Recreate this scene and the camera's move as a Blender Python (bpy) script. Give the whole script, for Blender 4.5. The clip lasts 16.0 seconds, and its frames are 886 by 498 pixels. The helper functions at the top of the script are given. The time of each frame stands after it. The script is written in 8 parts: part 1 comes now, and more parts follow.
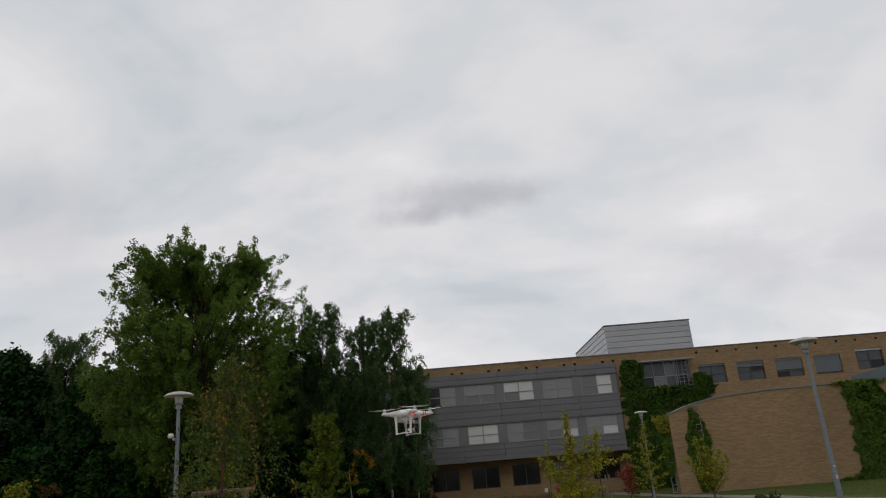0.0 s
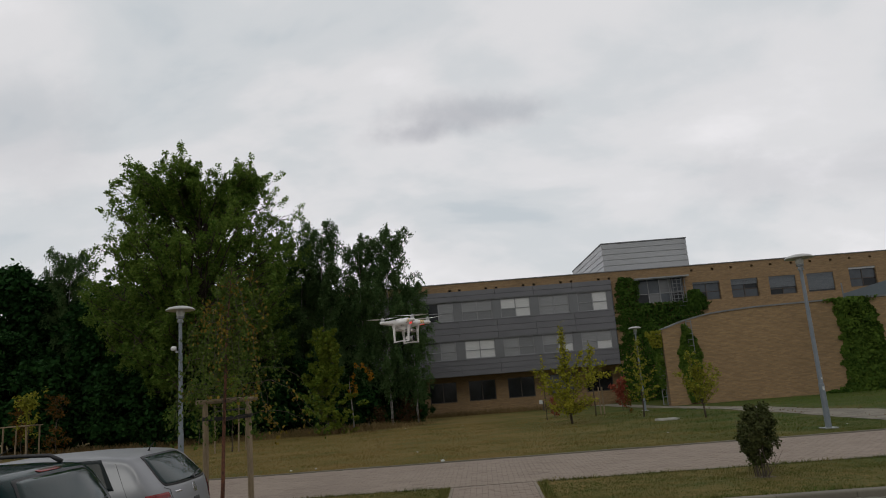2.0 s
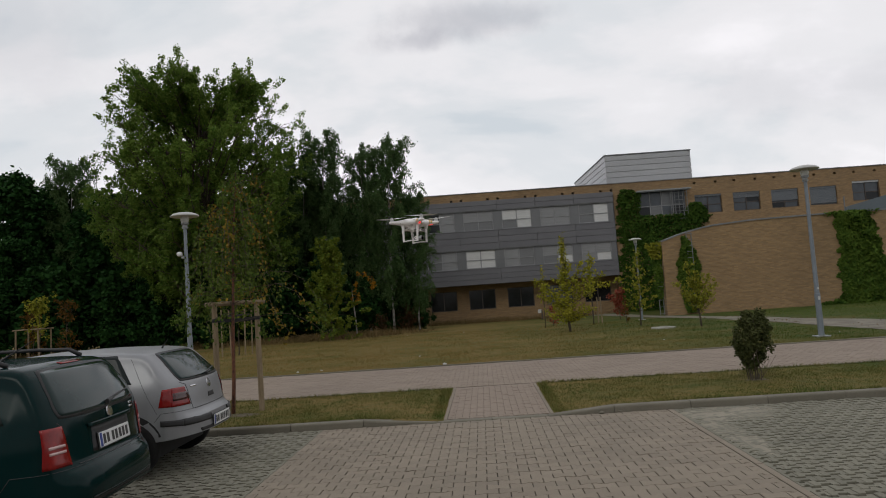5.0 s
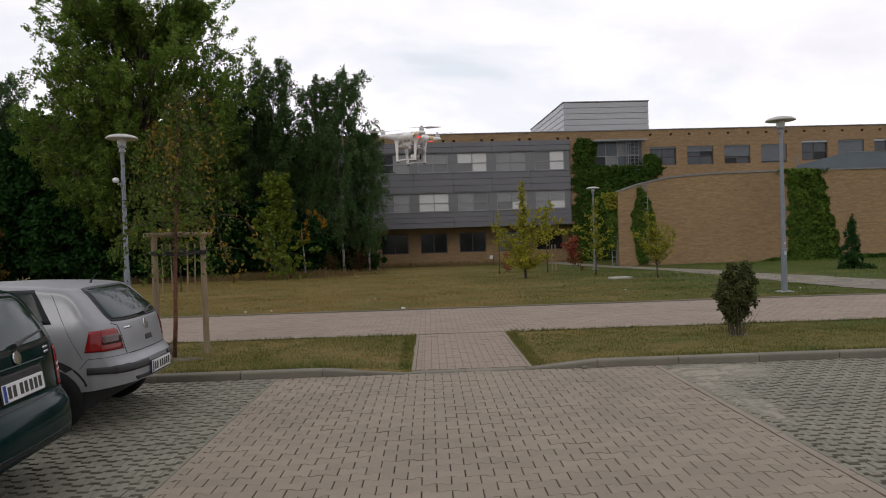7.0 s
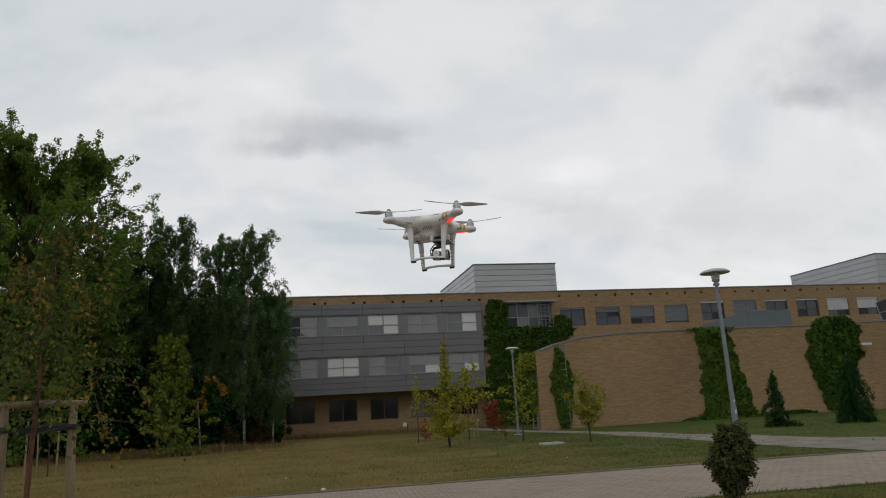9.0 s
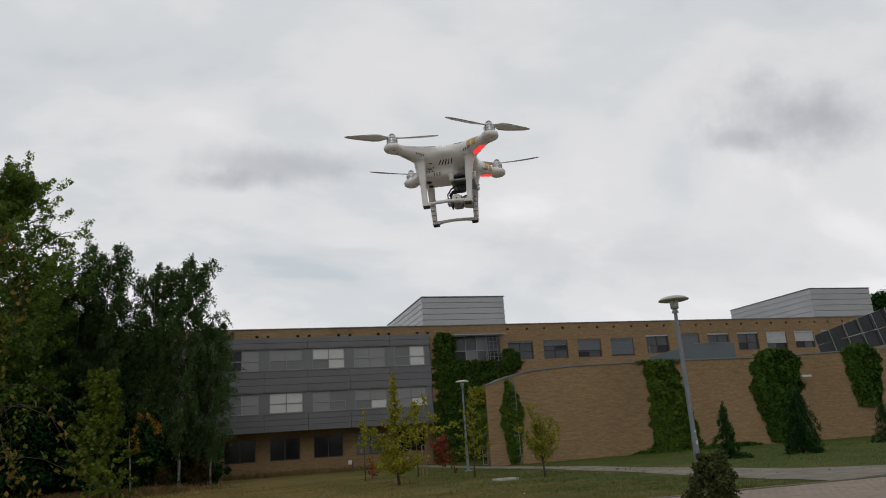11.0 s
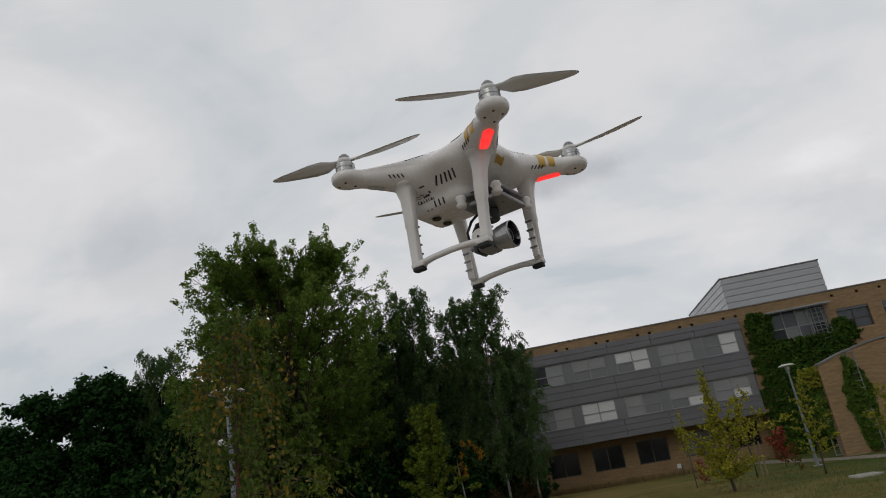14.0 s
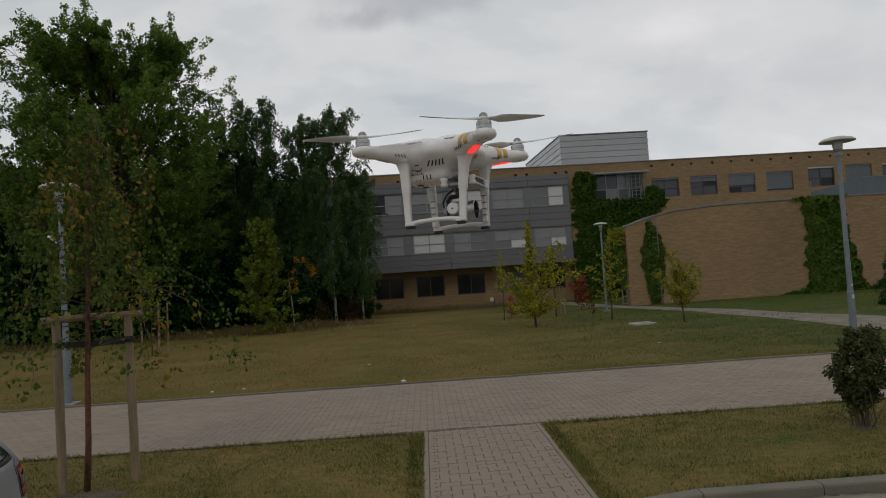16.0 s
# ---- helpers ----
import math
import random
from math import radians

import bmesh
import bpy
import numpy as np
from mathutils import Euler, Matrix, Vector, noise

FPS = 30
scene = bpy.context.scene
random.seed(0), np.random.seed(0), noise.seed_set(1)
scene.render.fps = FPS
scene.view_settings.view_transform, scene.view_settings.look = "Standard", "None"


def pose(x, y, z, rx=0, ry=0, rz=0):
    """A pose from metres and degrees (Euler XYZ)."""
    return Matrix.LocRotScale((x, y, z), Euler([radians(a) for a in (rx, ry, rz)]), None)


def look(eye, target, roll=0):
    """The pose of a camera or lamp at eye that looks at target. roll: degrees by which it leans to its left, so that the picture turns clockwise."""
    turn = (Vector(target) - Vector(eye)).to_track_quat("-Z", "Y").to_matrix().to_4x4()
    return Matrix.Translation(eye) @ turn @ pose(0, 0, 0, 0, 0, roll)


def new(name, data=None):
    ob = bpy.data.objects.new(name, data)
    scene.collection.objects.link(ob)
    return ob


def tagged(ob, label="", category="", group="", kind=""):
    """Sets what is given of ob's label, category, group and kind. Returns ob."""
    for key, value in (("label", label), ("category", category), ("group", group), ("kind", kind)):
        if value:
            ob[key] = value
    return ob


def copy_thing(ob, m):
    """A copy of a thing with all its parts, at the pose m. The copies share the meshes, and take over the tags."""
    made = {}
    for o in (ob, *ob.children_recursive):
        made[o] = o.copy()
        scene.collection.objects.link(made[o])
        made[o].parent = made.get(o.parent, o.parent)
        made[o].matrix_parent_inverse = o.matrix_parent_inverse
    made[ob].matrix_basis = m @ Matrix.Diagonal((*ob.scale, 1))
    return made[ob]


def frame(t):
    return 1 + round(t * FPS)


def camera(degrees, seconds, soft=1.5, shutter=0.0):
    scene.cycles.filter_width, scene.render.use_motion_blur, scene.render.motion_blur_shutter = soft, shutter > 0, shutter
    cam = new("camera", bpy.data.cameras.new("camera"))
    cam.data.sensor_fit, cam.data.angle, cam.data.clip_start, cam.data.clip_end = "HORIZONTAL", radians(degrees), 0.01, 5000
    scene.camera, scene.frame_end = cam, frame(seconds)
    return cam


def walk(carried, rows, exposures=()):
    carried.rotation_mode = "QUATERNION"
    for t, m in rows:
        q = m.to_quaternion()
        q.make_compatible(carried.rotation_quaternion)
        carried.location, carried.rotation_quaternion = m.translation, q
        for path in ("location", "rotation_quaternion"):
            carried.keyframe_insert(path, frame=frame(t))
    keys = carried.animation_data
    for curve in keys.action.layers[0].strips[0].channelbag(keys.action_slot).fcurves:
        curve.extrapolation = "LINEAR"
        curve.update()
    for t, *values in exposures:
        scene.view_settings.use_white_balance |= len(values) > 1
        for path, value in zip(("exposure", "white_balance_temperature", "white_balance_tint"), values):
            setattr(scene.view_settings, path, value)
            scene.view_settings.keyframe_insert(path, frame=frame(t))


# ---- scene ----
cam = camera(64.58, 16.0, 1.0)
PATH = [
    (0.0, pose(-0.056, -0.271, 1.804, 107.84, 4.51, 0.89)),
    (0.5, pose(-0.023, -0.258, 1.795, 106.61, 4.44, 0.79)),
    (1.0, pose(-0.053, -0.187, 1.789, 105.84, 4.12, 0.75)),
    (1.5, pose(-0.030, -0.222, 1.771, 103.66, 4.48, 0.64)),
    (2.0, pose(-0.059, -0.203, 1.756, 101.18, 4.42, 0.70)),
    (2.5, pose(-0.075, -0.205, 1.740, 99.75, 4.41, 1.06)),
    (3.0, pose(-0.062, -0.196, 1.744, 98.27, 3.84, 1.31)),
    (3.5, pose(-0.063, -0.205, 1.727, 96.89, 3.40, 1.38)),
    (4.0, pose(-0.076, -0.287, 1.704, 95.93, 3.52, 1.27)),
    (6.5, pose(-0.312, 0.390, 1.645, 90.18, 3.74, -0.81)),
    (7.0, pose(-0.456, 0.791, 1.636, 89.17, 1.83, -3.60)),
    (7.5, pose(-0.670, 1.195, 1.671, 93.93, 4.05, -3.99)),
    (8.0, pose(-0.717, 1.614, 1.682, 96.33, 4.09, -3.20)),
    (8.5, pose(-0.821, 2.080, 1.646, 98.39, 2.02, -9.70)),
    (9.0, pose(-0.846, 2.561, 1.614, 102.24, 3.09, -11.27)),
    (11.5, pose(-0.901, 3.536, 1.542, 106.02, 3.80, -16.03)),
    (12.0, pose(-0.778, 3.804, 1.602, 108.36, 5.03, -12.78)),
    (12.5, pose(-0.668, 4.007, 1.696, 110.57, 7.51, -6.73)),
    (13.0, pose(-0.454, 4.072, 1.704, 111.97, 6.19, 5.91)),
    (13.5, pose(-0.311, 4.109, 1.812, 111.97, 9.42, 12.73)),
    (14.0, pose(-0.300, 4.058, 1.825, 108.22, 9.45, 9.98)),
    (14.5, pose(-0.293, 3.896, 1.849, 106.47, 8.31, 8.37)),
    (15.0, pose(-0.373, 3.766, 1.872, 100.99, 7.26, 1.78)),
    (15.5, pose(-0.522, 3.645, 1.906, 97.36, 5.44, -4.41)),
    (16.0, pose(-0.487, 3.594, 2.000, 92.26, 3.79, -4.08)),
]
EXPOSURES = [(0.0, -0.33, 6500, 7), (2.0, -0.33, 6500, 6), (4.0, -0.30, 6500, 5), (6.5, 0.16, 6500, 11), (8.0, 0.18, 6500, 9), (9.0, -0.24, 6500, 4), (11.5, -0.30, 6500, 6), (14.0, -0.38, 6500, 6), (15.5, -0.46, 6500, 5), (16.0, -0.46, 6500, 5)]
walk(cam, PATH, EXPOSURES)

# ---- world and light: a bright, unevenly overcast sky ----
world = bpy.data.worlds.new("overcast_sky")
scene.world = world
world.use_nodes = True
wt = world.node_tree
wt.nodes.clear()


def wnode(kind, **kw):
    n = wt.nodes.new(kind)
    for k, v in kw.items():
        if k in n.inputs:
            n.inputs[k].default_value = v
    return n


SUN_EL, SUN_AZ = 42.0, 200.0
sky = wnode("ShaderNodeTexSky")
sky.sky_type = "NISHITA"
sky.sun_disc = False
sky.sun_elevation = radians(SUN_EL)
sky.sun_rotation = radians(SUN_AZ)
dim = wnode("ShaderNodeMix")
dim.data_type = "RGBA"
dim.blend_type = "MULTIPLY"
dim.inputs[0].default_value = 1.0
dim.inputs[7].default_value = (0.1, 0.1, 0.1, 1)
wt.links.new(sky.outputs[0], dim.inputs[6])
tc = wnode("ShaderNodeTexCoord")
sep = wnode("ShaderNodeSeparateXYZ")
wt.links.new(tc.outputs["Generated"], sep.inputs[0])
lift = wnode("ShaderNodeMath")
lift.operation = "MAXIMUM"
wt.links.new(sep.outputs[2], lift.inputs[0])
lift.inputs[1].default_value = 0.0
lift2 = wnode("ShaderNodeMath")
lift2.operation = "ADD"
wt.links.new(lift.outputs[0], lift2.inputs[0])
lift2.inputs[1].default_value = 0.55
flat = wnode("ShaderNodeVectorMath")
flat.operation = "DIVIDE"
wt.links.new(tc.outputs["Generated"], flat.inputs[0])
comb = wnode("ShaderNodeCombineXYZ")
for k in range(3):
    wt.links.new(lift2.outputs[0], comb.inputs[k])
wt.links.new(comb.outputs[0], flat.inputs[1])
big = wnode("ShaderNodeTexNoise", Scale=2.0, Detail=5.0, Roughness=0.5, Distortion=0.5)
fine = wnode("ShaderNodeTexNoise", Scale=6.0, Detail=7.0, Roughness=0.55, Distortion=0.3)
shift = wnode("ShaderNodeMapping")
shift.inputs["Location"].default_value = (3.1, 1.7, 0.4)
shift.inputs["Scale"].default_value = (1.0, 1.5, 1.0)
wt.links.new(flat.outputs[0], shift.inputs[0])
wt.links.new(shift.outputs[0], big.inputs["Vector"])
wt.links.new(shift.outputs[0], fine.inputs["Vector"])
blend = wnode("ShaderNodeMix")
blend.data_type = "FLOAT"
blend.inputs[0].default_value = 0.20
wt.links.new(big.outputs[0], blend.inputs[2])
wt.links.new(fine.outputs[0], blend.inputs[3])
ramp = wnode("ShaderNodeValToRGB")
cr = ramp.color_ramp
cr.interpolation = "EASE"
cr.elements[0].position, cr.elements[0].color = 0.33, (0.72, 0.755, 0.81, 1)
cr.elements[1].position, cr.elements[1].color = 0.64, (1.12, 1.07, 1.11, 1)
e = cr.elements.new(0.42)
e.color = (0.84, 0.845, 0.885, 1)
e = cr.elements.new(0.52)
e.color = (0.965, 0.934, 0.966, 1)
wt.links.new(blend.outputs[0], ramp.inputs[0])
cover = wnode("ShaderNodeMix")
cover.data_type = "RGBA"
cover.inputs[0].default_value = 0.93
wt.links.new(dim.outputs[2], cover.inputs[6])
# a few darker smudges of low cloud among the bright ones
tone = ramp.outputs[0]
swirl = wnode("ShaderNodeTexNoise", Scale=9.0, Detail=5.0, Roughness=0.6)
wt.links.new(tc.outputs["Generated"], swirl.inputs["Vector"])
for (cx, cz), (sx, sz), amount in (((0.055, 0.402), (0.13, 0.032), 0.46), ((-0.03, 0.375), (0.07, 0.016), 0.40), ((1.07, 0.555), (0.22, 0.10), 0.60), ((0.88, 0.49), (0.085, 0.024), 0.36), ((0.62, 0.27), (0.30, 0.05), 0.18), ((-0.62, 0.42), (0.14, 0.10), 0.20)):
    # directions are held as slopes: sideways and upwards over ahead
    ahead = wnode("ShaderNodeMath")
    ahead.operation = "MAXIMUM"
    wt.links.new(sep.outputs[1], ahead.inputs[0])
    ahead.inputs[1].default_value = 0.05
    dist = []
    for axis, c, s in ((0, cx, sx), (2, cz, sz)):
        q = wnode("ShaderNodeMath")
        q.operation = "DIVIDE"
        wt.links.new(sep.outputs[axis], q.inputs[0])
        wt.links.new(ahead.outputs[0], q.inputs[1])
        o = wnode("ShaderNodeMath")
        o.operation = "SUBTRACT"
        wt.links.new(q.outputs[0], o.inputs[0])
        o.inputs[1].default_value = c
        d = wnode("ShaderNodeMath")
        d.operation = "DIVIDE"
        wt.links.new(o.outputs[0], d.inputs[0])
        d.inputs[1].default_value = s
        dist.append(d)
    v = wnode("ShaderNodeCombineXYZ")
    wt.links.new(dist[0].outputs[0], v.inputs[0])
    wt.links.new(dist[1].outputs[0], v.inputs[1])
    ln = wnode("ShaderNodeVectorMath")
    ln.operation = "LENGTH"
    wt.links.new(v.outputs[0], ln.inputs[0])
    rag = wnode("ShaderNodeMath")
    rag.operation = "MULTIPLY_ADD"
    wt.links.new(swirl.outputs[0], rag.inputs[0])
    rag.inputs[1].default_value = 2.2
    wt.links.new(ln.outputs[1], rag.inputs[2])
    soft = wnode("ShaderNodeMapRange")
    soft.interpolation_type = "SMOOTHSTEP"
    soft.inputs[1].default_value, soft.inputs[2].default_value = 1.15, 2.5
    soft.inputs[3].default_value, soft.inputs[4].default_value = amount, 0.0
    wt.links.new(rag.outputs[0], soft.inputs[0])
    mixd = wnode("ShaderNodeMix")
    mixd.data_type = "RGBA"
    wt.links.new(soft.outputs[0], mixd.inputs[0])
    wt.links.new(tone, mixd.inputs[6])
    mixd.inputs[7].default_value = (0.40, 0.40, 0.46, 1)
    tone = mixd.outputs[2]
wt.links.new(tone, cover.inputs[7])
# full strength ahead; the unseen sky behind the viewer is dimmed to darken the ground
thin = wnode("ShaderNodeMapRange")
thin.interpolation_type = "SMOOTHSTEP"
thin.inputs[1].default_value, thin.inputs[2].default_value = -0.9, 0.8
thin.inputs[3].default_value, thin.inputs[4].default_value = 0.62, 1.0
wt.links.new(sep.outputs[1], thin.inputs[0])
bg = wnode("ShaderNodeBackground", Strength=1.0)
wt.links.new(cover.outputs[2], bg.inputs[0])
wt.links.new(thin.outputs[0], bg.inputs[1])
wo = wnode("ShaderNodeOutputWorld")
wt.links.new(bg.outputs[0], wo.inputs[0])

sun = new("sun", bpy.data.lights.new("sun", "SUN"))
sun.data.energy, sun.data.angle, sun.data.color = 0.5, radians(25), (1.0, 0.96, 0.9)
sun.matrix_world = look((0, 0, 0), (-math.sin(radians(SUN_AZ)) * math.cos(radians(SUN_EL)), -math.cos(radians(SUN_AZ)) * math.cos(radians(SUN_EL)), -math.sin(radians(SUN_EL))))


# ---- materials ----
def material(name, col_a, col_b, scale=3.0, rough=0.7, metal=0.0, bump=0.0, fine_scale=40.0, fine_mix=0.35, island=0.0, random_ob=0.0,
             translucent=0.0, coat=0.0, stretch=(1, 1, 1), emit=0.0, spec=0.5, coords="position", east=0.0):
    """Two colours mixed by a broad and a fine noise in world metres, with bump, and variation between pieces."""
    m = bpy.data.materials.new(name)
    m.use_nodes = True
    t = m.node_tree
    t.nodes.clear()
    N, L = t.nodes.new, t.links.new
    out = N("ShaderNodeOutputMaterial")
    p = N("ShaderNodeBsdfPrincipled")
    if coords == "object":
        g = N("ShaderNodeTexCoord")
        src = g.outputs["Object"]
    else:
        g = N("ShaderNodeNewGeometry")
        src = g.outputs["Position"]
    mp = N("ShaderNodeMapping")
    mp.inputs["Scale"].default_value = stretch
    L(src, mp.inputs[0])
    n1 = N("ShaderNodeTexNoise")
    n1.inputs["Scale"].default_value, n1.inputs["Detail"].default_value = scale, 4
    n2 = N("ShaderNodeTexNoise")
    n2.inputs["Scale"].default_value, n2.inputs["Detail"].default_value = fine_scale, 5
    L(mp.outputs[0], n1.inputs["Vector"])
    L(mp.outputs[0], n2.inputs["Vector"])
    mix = N("ShaderNodeMix")
    mix.data_type = "FLOAT"
    mix.inputs[0].default_value = fine_mix
    L(n1.outputs[0], mix.inputs[2])
    L(n2.outputs[0], mix.inputs[3])
    rp = N("ShaderNodeMapRange")
    rp.inputs[1].default_value, rp.inputs[2].default_value = 0.35, 0.65
    L(mix.outputs[0], rp.inputs[0])
    fac = rp.outputs[0]
    if island or random_ob:
        if island:
            gi = N("ShaderNodeNewGeometry")
            rnd, amount = gi.outputs["Random Per Island"], island
        else:
            gi = N("ShaderNodeObjectInfo")
            rnd, amount = gi.outputs["Random"], random_ob
        m2 = N("ShaderNodeMix")
        m2.data_type = "FLOAT"
        m2.inputs[0].default_value = amount
        L(fac, m2.inputs[2])
        L(rnd, m2.inputs[3])
        fac = m2.outputs[0]
    if east:
        # grass grows greener towards the damper east side
        ge, se = N("ShaderNodeNewGeometry"), N("ShaderNodeSeparateXYZ")
        L(ge.outputs["Position"], se.inputs[0])
        me_ = N("ShaderNodeMapRange")
        me_.interpolation_type = "SMOOTHSTEP"
        me_.inputs[1].default_value, me_.inputs[2].default_value, me_.inputs[3].default_value, me_.inputs[4].default_value = -1.0, 14.0, 0.24, -east
        L(se.outputs[0], me_.inputs[0])
        ad = N("ShaderNodeMath")
        ad.operation, ad.use_clamp = "ADD", True
        L(fac, ad.inputs[0])
        L(me_.outputs[0], ad.inputs[1])
        fac = ad.outputs[0]
    c = N("ShaderNodeMix")
    c.data_type = "RGBA"
    c.inputs[6].default_value, c.inputs[7].default_value = (*col_a, 1), (*col_b, 1)
    L(fac, c.inputs[0])
    L(c.outputs[2], p.inputs["Base Color"])
    p.inputs["Metallic"].default_value = metal
    p.inputs["Coat Weight"].default_value = coat
    p.inputs["Specular IOR Level"].default_value = spec
    rr = N("ShaderNodeMapRange")
    rr.inputs[3].default_value, rr.inputs[4].default_value = max(0.02, rough - 0.08), min(1, rough + 0.08)
    L(n2.outputs[0], rr.inputs[0])
    L(rr.outputs[0], p.inputs["Roughness"])
    if bump:
        b = N("ShaderNodeBump")
        b.inputs["Strength"].default_value, b.inputs["Distance"].default_value = 0.6, bump
        L(n2.outputs[0], b.inputs["Height"])
        L(b.outputs[0], p.inputs["Normal"])
    if emit:
        L(c.outputs[2], p.inputs["Emission Color"])
        p.inputs["Emission Strength"].default_value = emit
    shader = p.outputs[0]
    if translucent:
        tr = N("ShaderNodeBsdfTranslucent")
        L(c.outputs[2], tr.inputs[0])
        ms = N("ShaderNodeMixShader")
        ms.inputs[0].default_value = translucent
        L(shader, ms.inputs[1])
        L(tr.outputs[0], ms.inputs[2])
        shader = ms.outputs[0]
    L(shader, out.inputs[0])
    return m


def brick_material(name, tones, mortar, upright):
    """Clinker brick at its real size; upright: which world axis pair carries the courses ('x' wall faces y, 'y' wall faces x)."""
    m = bpy.data.materials.new(name)
    m.use_nodes = True
    t = m.node_tree
    t.nodes.clear()
    N, L = t.nodes.new, t.links.new
    out, p = N("ShaderNodeOutputMaterial"), N("ShaderNodeBsdfPrincipled")
    g, sp, cb = N("ShaderNodeNewGeometry"), N("ShaderNodeSeparateXYZ"), N("ShaderNodeCombineXYZ")
    L(g.outputs["Position"], sp.inputs[0])
    L(sp.outputs[0 if upright == "x" else 1], cb.inputs[0])
    L(sp.outputs[2], cb.inputs[1])
    br = N("ShaderNodeTexBrick")
    br.inputs["Scale"].default_value = 1.0
    br.inputs["Brick Width"].default_value, br.inputs["Row Height"].default_value = 0.26, 0.077
    br.inputs["Mortar Size"].default_value, br.inputs["Mortar Smooth"].default_value = 0.008, 0.2
    br.inputs["Color1"].default_value, br.inputs["Color2"].default_value = (*tones[0], 1), (*tones[1], 1)
    br.inputs["Mortar"].default_value = (*mortar, 1)
    br.inputs["Bias"].default_value = 0.0
    L(cb.outputs[0], br.inputs["Vector"])
    # runs of darker and lighter bricks, stretched along the courses
    mp = N("ShaderNodeMapping")
    mp.inputs["Scale"].default_value = (0.9, 5.0, 1.0)
    L(cb.outputs[0], mp.inputs[0])
    n1 = N("ShaderNodeTexNoise")
    n1.inputs["Scale"].default_value, n1.inputs["Detail"].default_value = 1.3, 5
    L(mp.outputs[0], n1.inputs["Vector"])
    r1 = N("ShaderNodeMapRange")
    r1.inputs[1].default_value, r1.inputs[2].default_value, r1.inputs[3].default_value, r1.inputs[4].default_value = 0.3, 0.7, 0.87, 1.14
    L(n1.outputs[0], r1.inputs[0])
    n2 = N("ShaderNodeTexNoise")
    n2.inputs["Scale"].default_value, n2.inputs["Detail"].default_value = 0.22, 4
    L(g.outputs["Position"], n2.inputs["Vector"])
    r2 = N("ShaderNodeMapRange")
    r2.inputs[1].default_value, r2.inputs[2].default_value, r2.inputs[3].default_value, r2.inputs[4].default_value = 0.3, 0.7, 0.88, 1.1
    L(n2.outputs[0], r2.inputs[0])
    mu = N("ShaderNodeMath")
    mu.operation = "MULTIPLY"
    L(r1.outputs[0], mu.inputs[0])
    L(r2.outputs[0], mu.inputs[1])
    vm = N("ShaderNodeVectorMath")
    vm.operation = "SCALE"
    L(br.outputs["Color"], vm.inputs[0])
    L(mu.outputs[0], vm.inputs["Scale"])
    L(vm.outputs[0], p.inputs["Base Color"])
    p.inputs["Roughness"].default_value = 0.8
    b = N("ShaderNodeBump")
    b.inputs["Strength"].default_value, b.inputs["Distance"].default_value, b.invert = 0.7, 0.01, True
    L(br.outputs["Fac"], b.inputs["Height"])
    L(b.outputs[0], p.inputs["Normal"])
    L(p.outputs[0], out.inputs[0])
    return m


M_GRASS = material("lawn_grass", (0.048, 0.070, 0.013), (0.172, 0.122, 0.044), 0.45, 0.95, bump=0.03, fine_scale=9.0, fine_mix=0.5, spec=0.1, east=0.45)
M_BLADE = material("grass_blades", (0.048, 0.088, 0.013), (0.235, 0.160, 0.056), 0.55, 0.9, island=0.25, fine_scale=4, spec=0.15, fine_mix=0.35, east=0.45)
M_BLADE_STRIP = material("grass_blades_strip", (0.046, 0.092, 0.013), (0.205, 0.160, 0.058), 0.9, 0.9, island=0.30, fine_scale=3.0, spec=0.15, fine_mix=0.45)
M_BLADE_FRESH = material("grass_blades_fresh", (0.050, 0.106, 0.015), (0.136, 0.160, 0.040), 0.7, 0.9, island=0.45, fine_scale=5, spec=0.15)
M_SAND = material("washed_sand", (0.20, 0.180, 0.138), (0.29, 0.262, 0.205), 2.5, 0.95, bump=0.006, fine_scale=60)
M_EARTH = material("bare_earth", (0.055, 0.042, 0.028), (0.115, 0.090, 0.062), 3.0, 0.95, bump=0.01, fine_scale=40)
M_STRAW = material("tall_dry_grass", (0.085, 0.070, 0.022), (0.22, 0.145, 0.070), 0.4, 0.9, island=0.4, fine_scale=5, spec=0.15)
M_SOIL = material("joint_sand", (0.038, 0.034, 0.026), (0.070, 0.062, 0.047), 2.0, 0.95, bump=0.01, fine_scale=60)
M_JOINT = material("pale_joint_sand", (0.085, 0.068, 0.052), (0.135, 0.108, 0.083), 2.0, 0.95, bump=0.006, fine_scale=60)
M_PAVER = material("concrete_paver", (0.182, 0.152, 0.116), (0.262, 0.220, 0.168), 0.9, 0.9, bump=0.004, fine_scale=70, fine_mix=0.45, random_ob=0.45)
M_PAVER_J = material("concrete_paver_joined", (0.182, 0.152, 0.116), (0.262, 0.220, 0.168), 0.9, 0.9, bump=0.004, fine_scale=70, fine_mix=0.45, island=0.45)
M_PAVER_RED = material("worn_reddish_paver", (0.200, 0.157, 0.123), (0.281, 0.225, 0.178), 0.9, 0.9, bump=0.004, fine_scale=70, fine_mix=0.45, island=0.45)
M_GRIDP = material("grid_paver_concrete", (0.134, 0.128, 0.097), (0.216, 0.205, 0.157), 1.2, 0.92, bump=0.006, fine_scale=50, fine_mix=0.5, island=0.4)
M_GRIDP_O = material("grid_paver_concrete_piece", (0.134, 0.128, 0.097), (0.216, 0.205, 0.157), 1.2, 0.92, bump=0.006, fine_scale=50, fine_mix=0.5, random_ob=0.4)
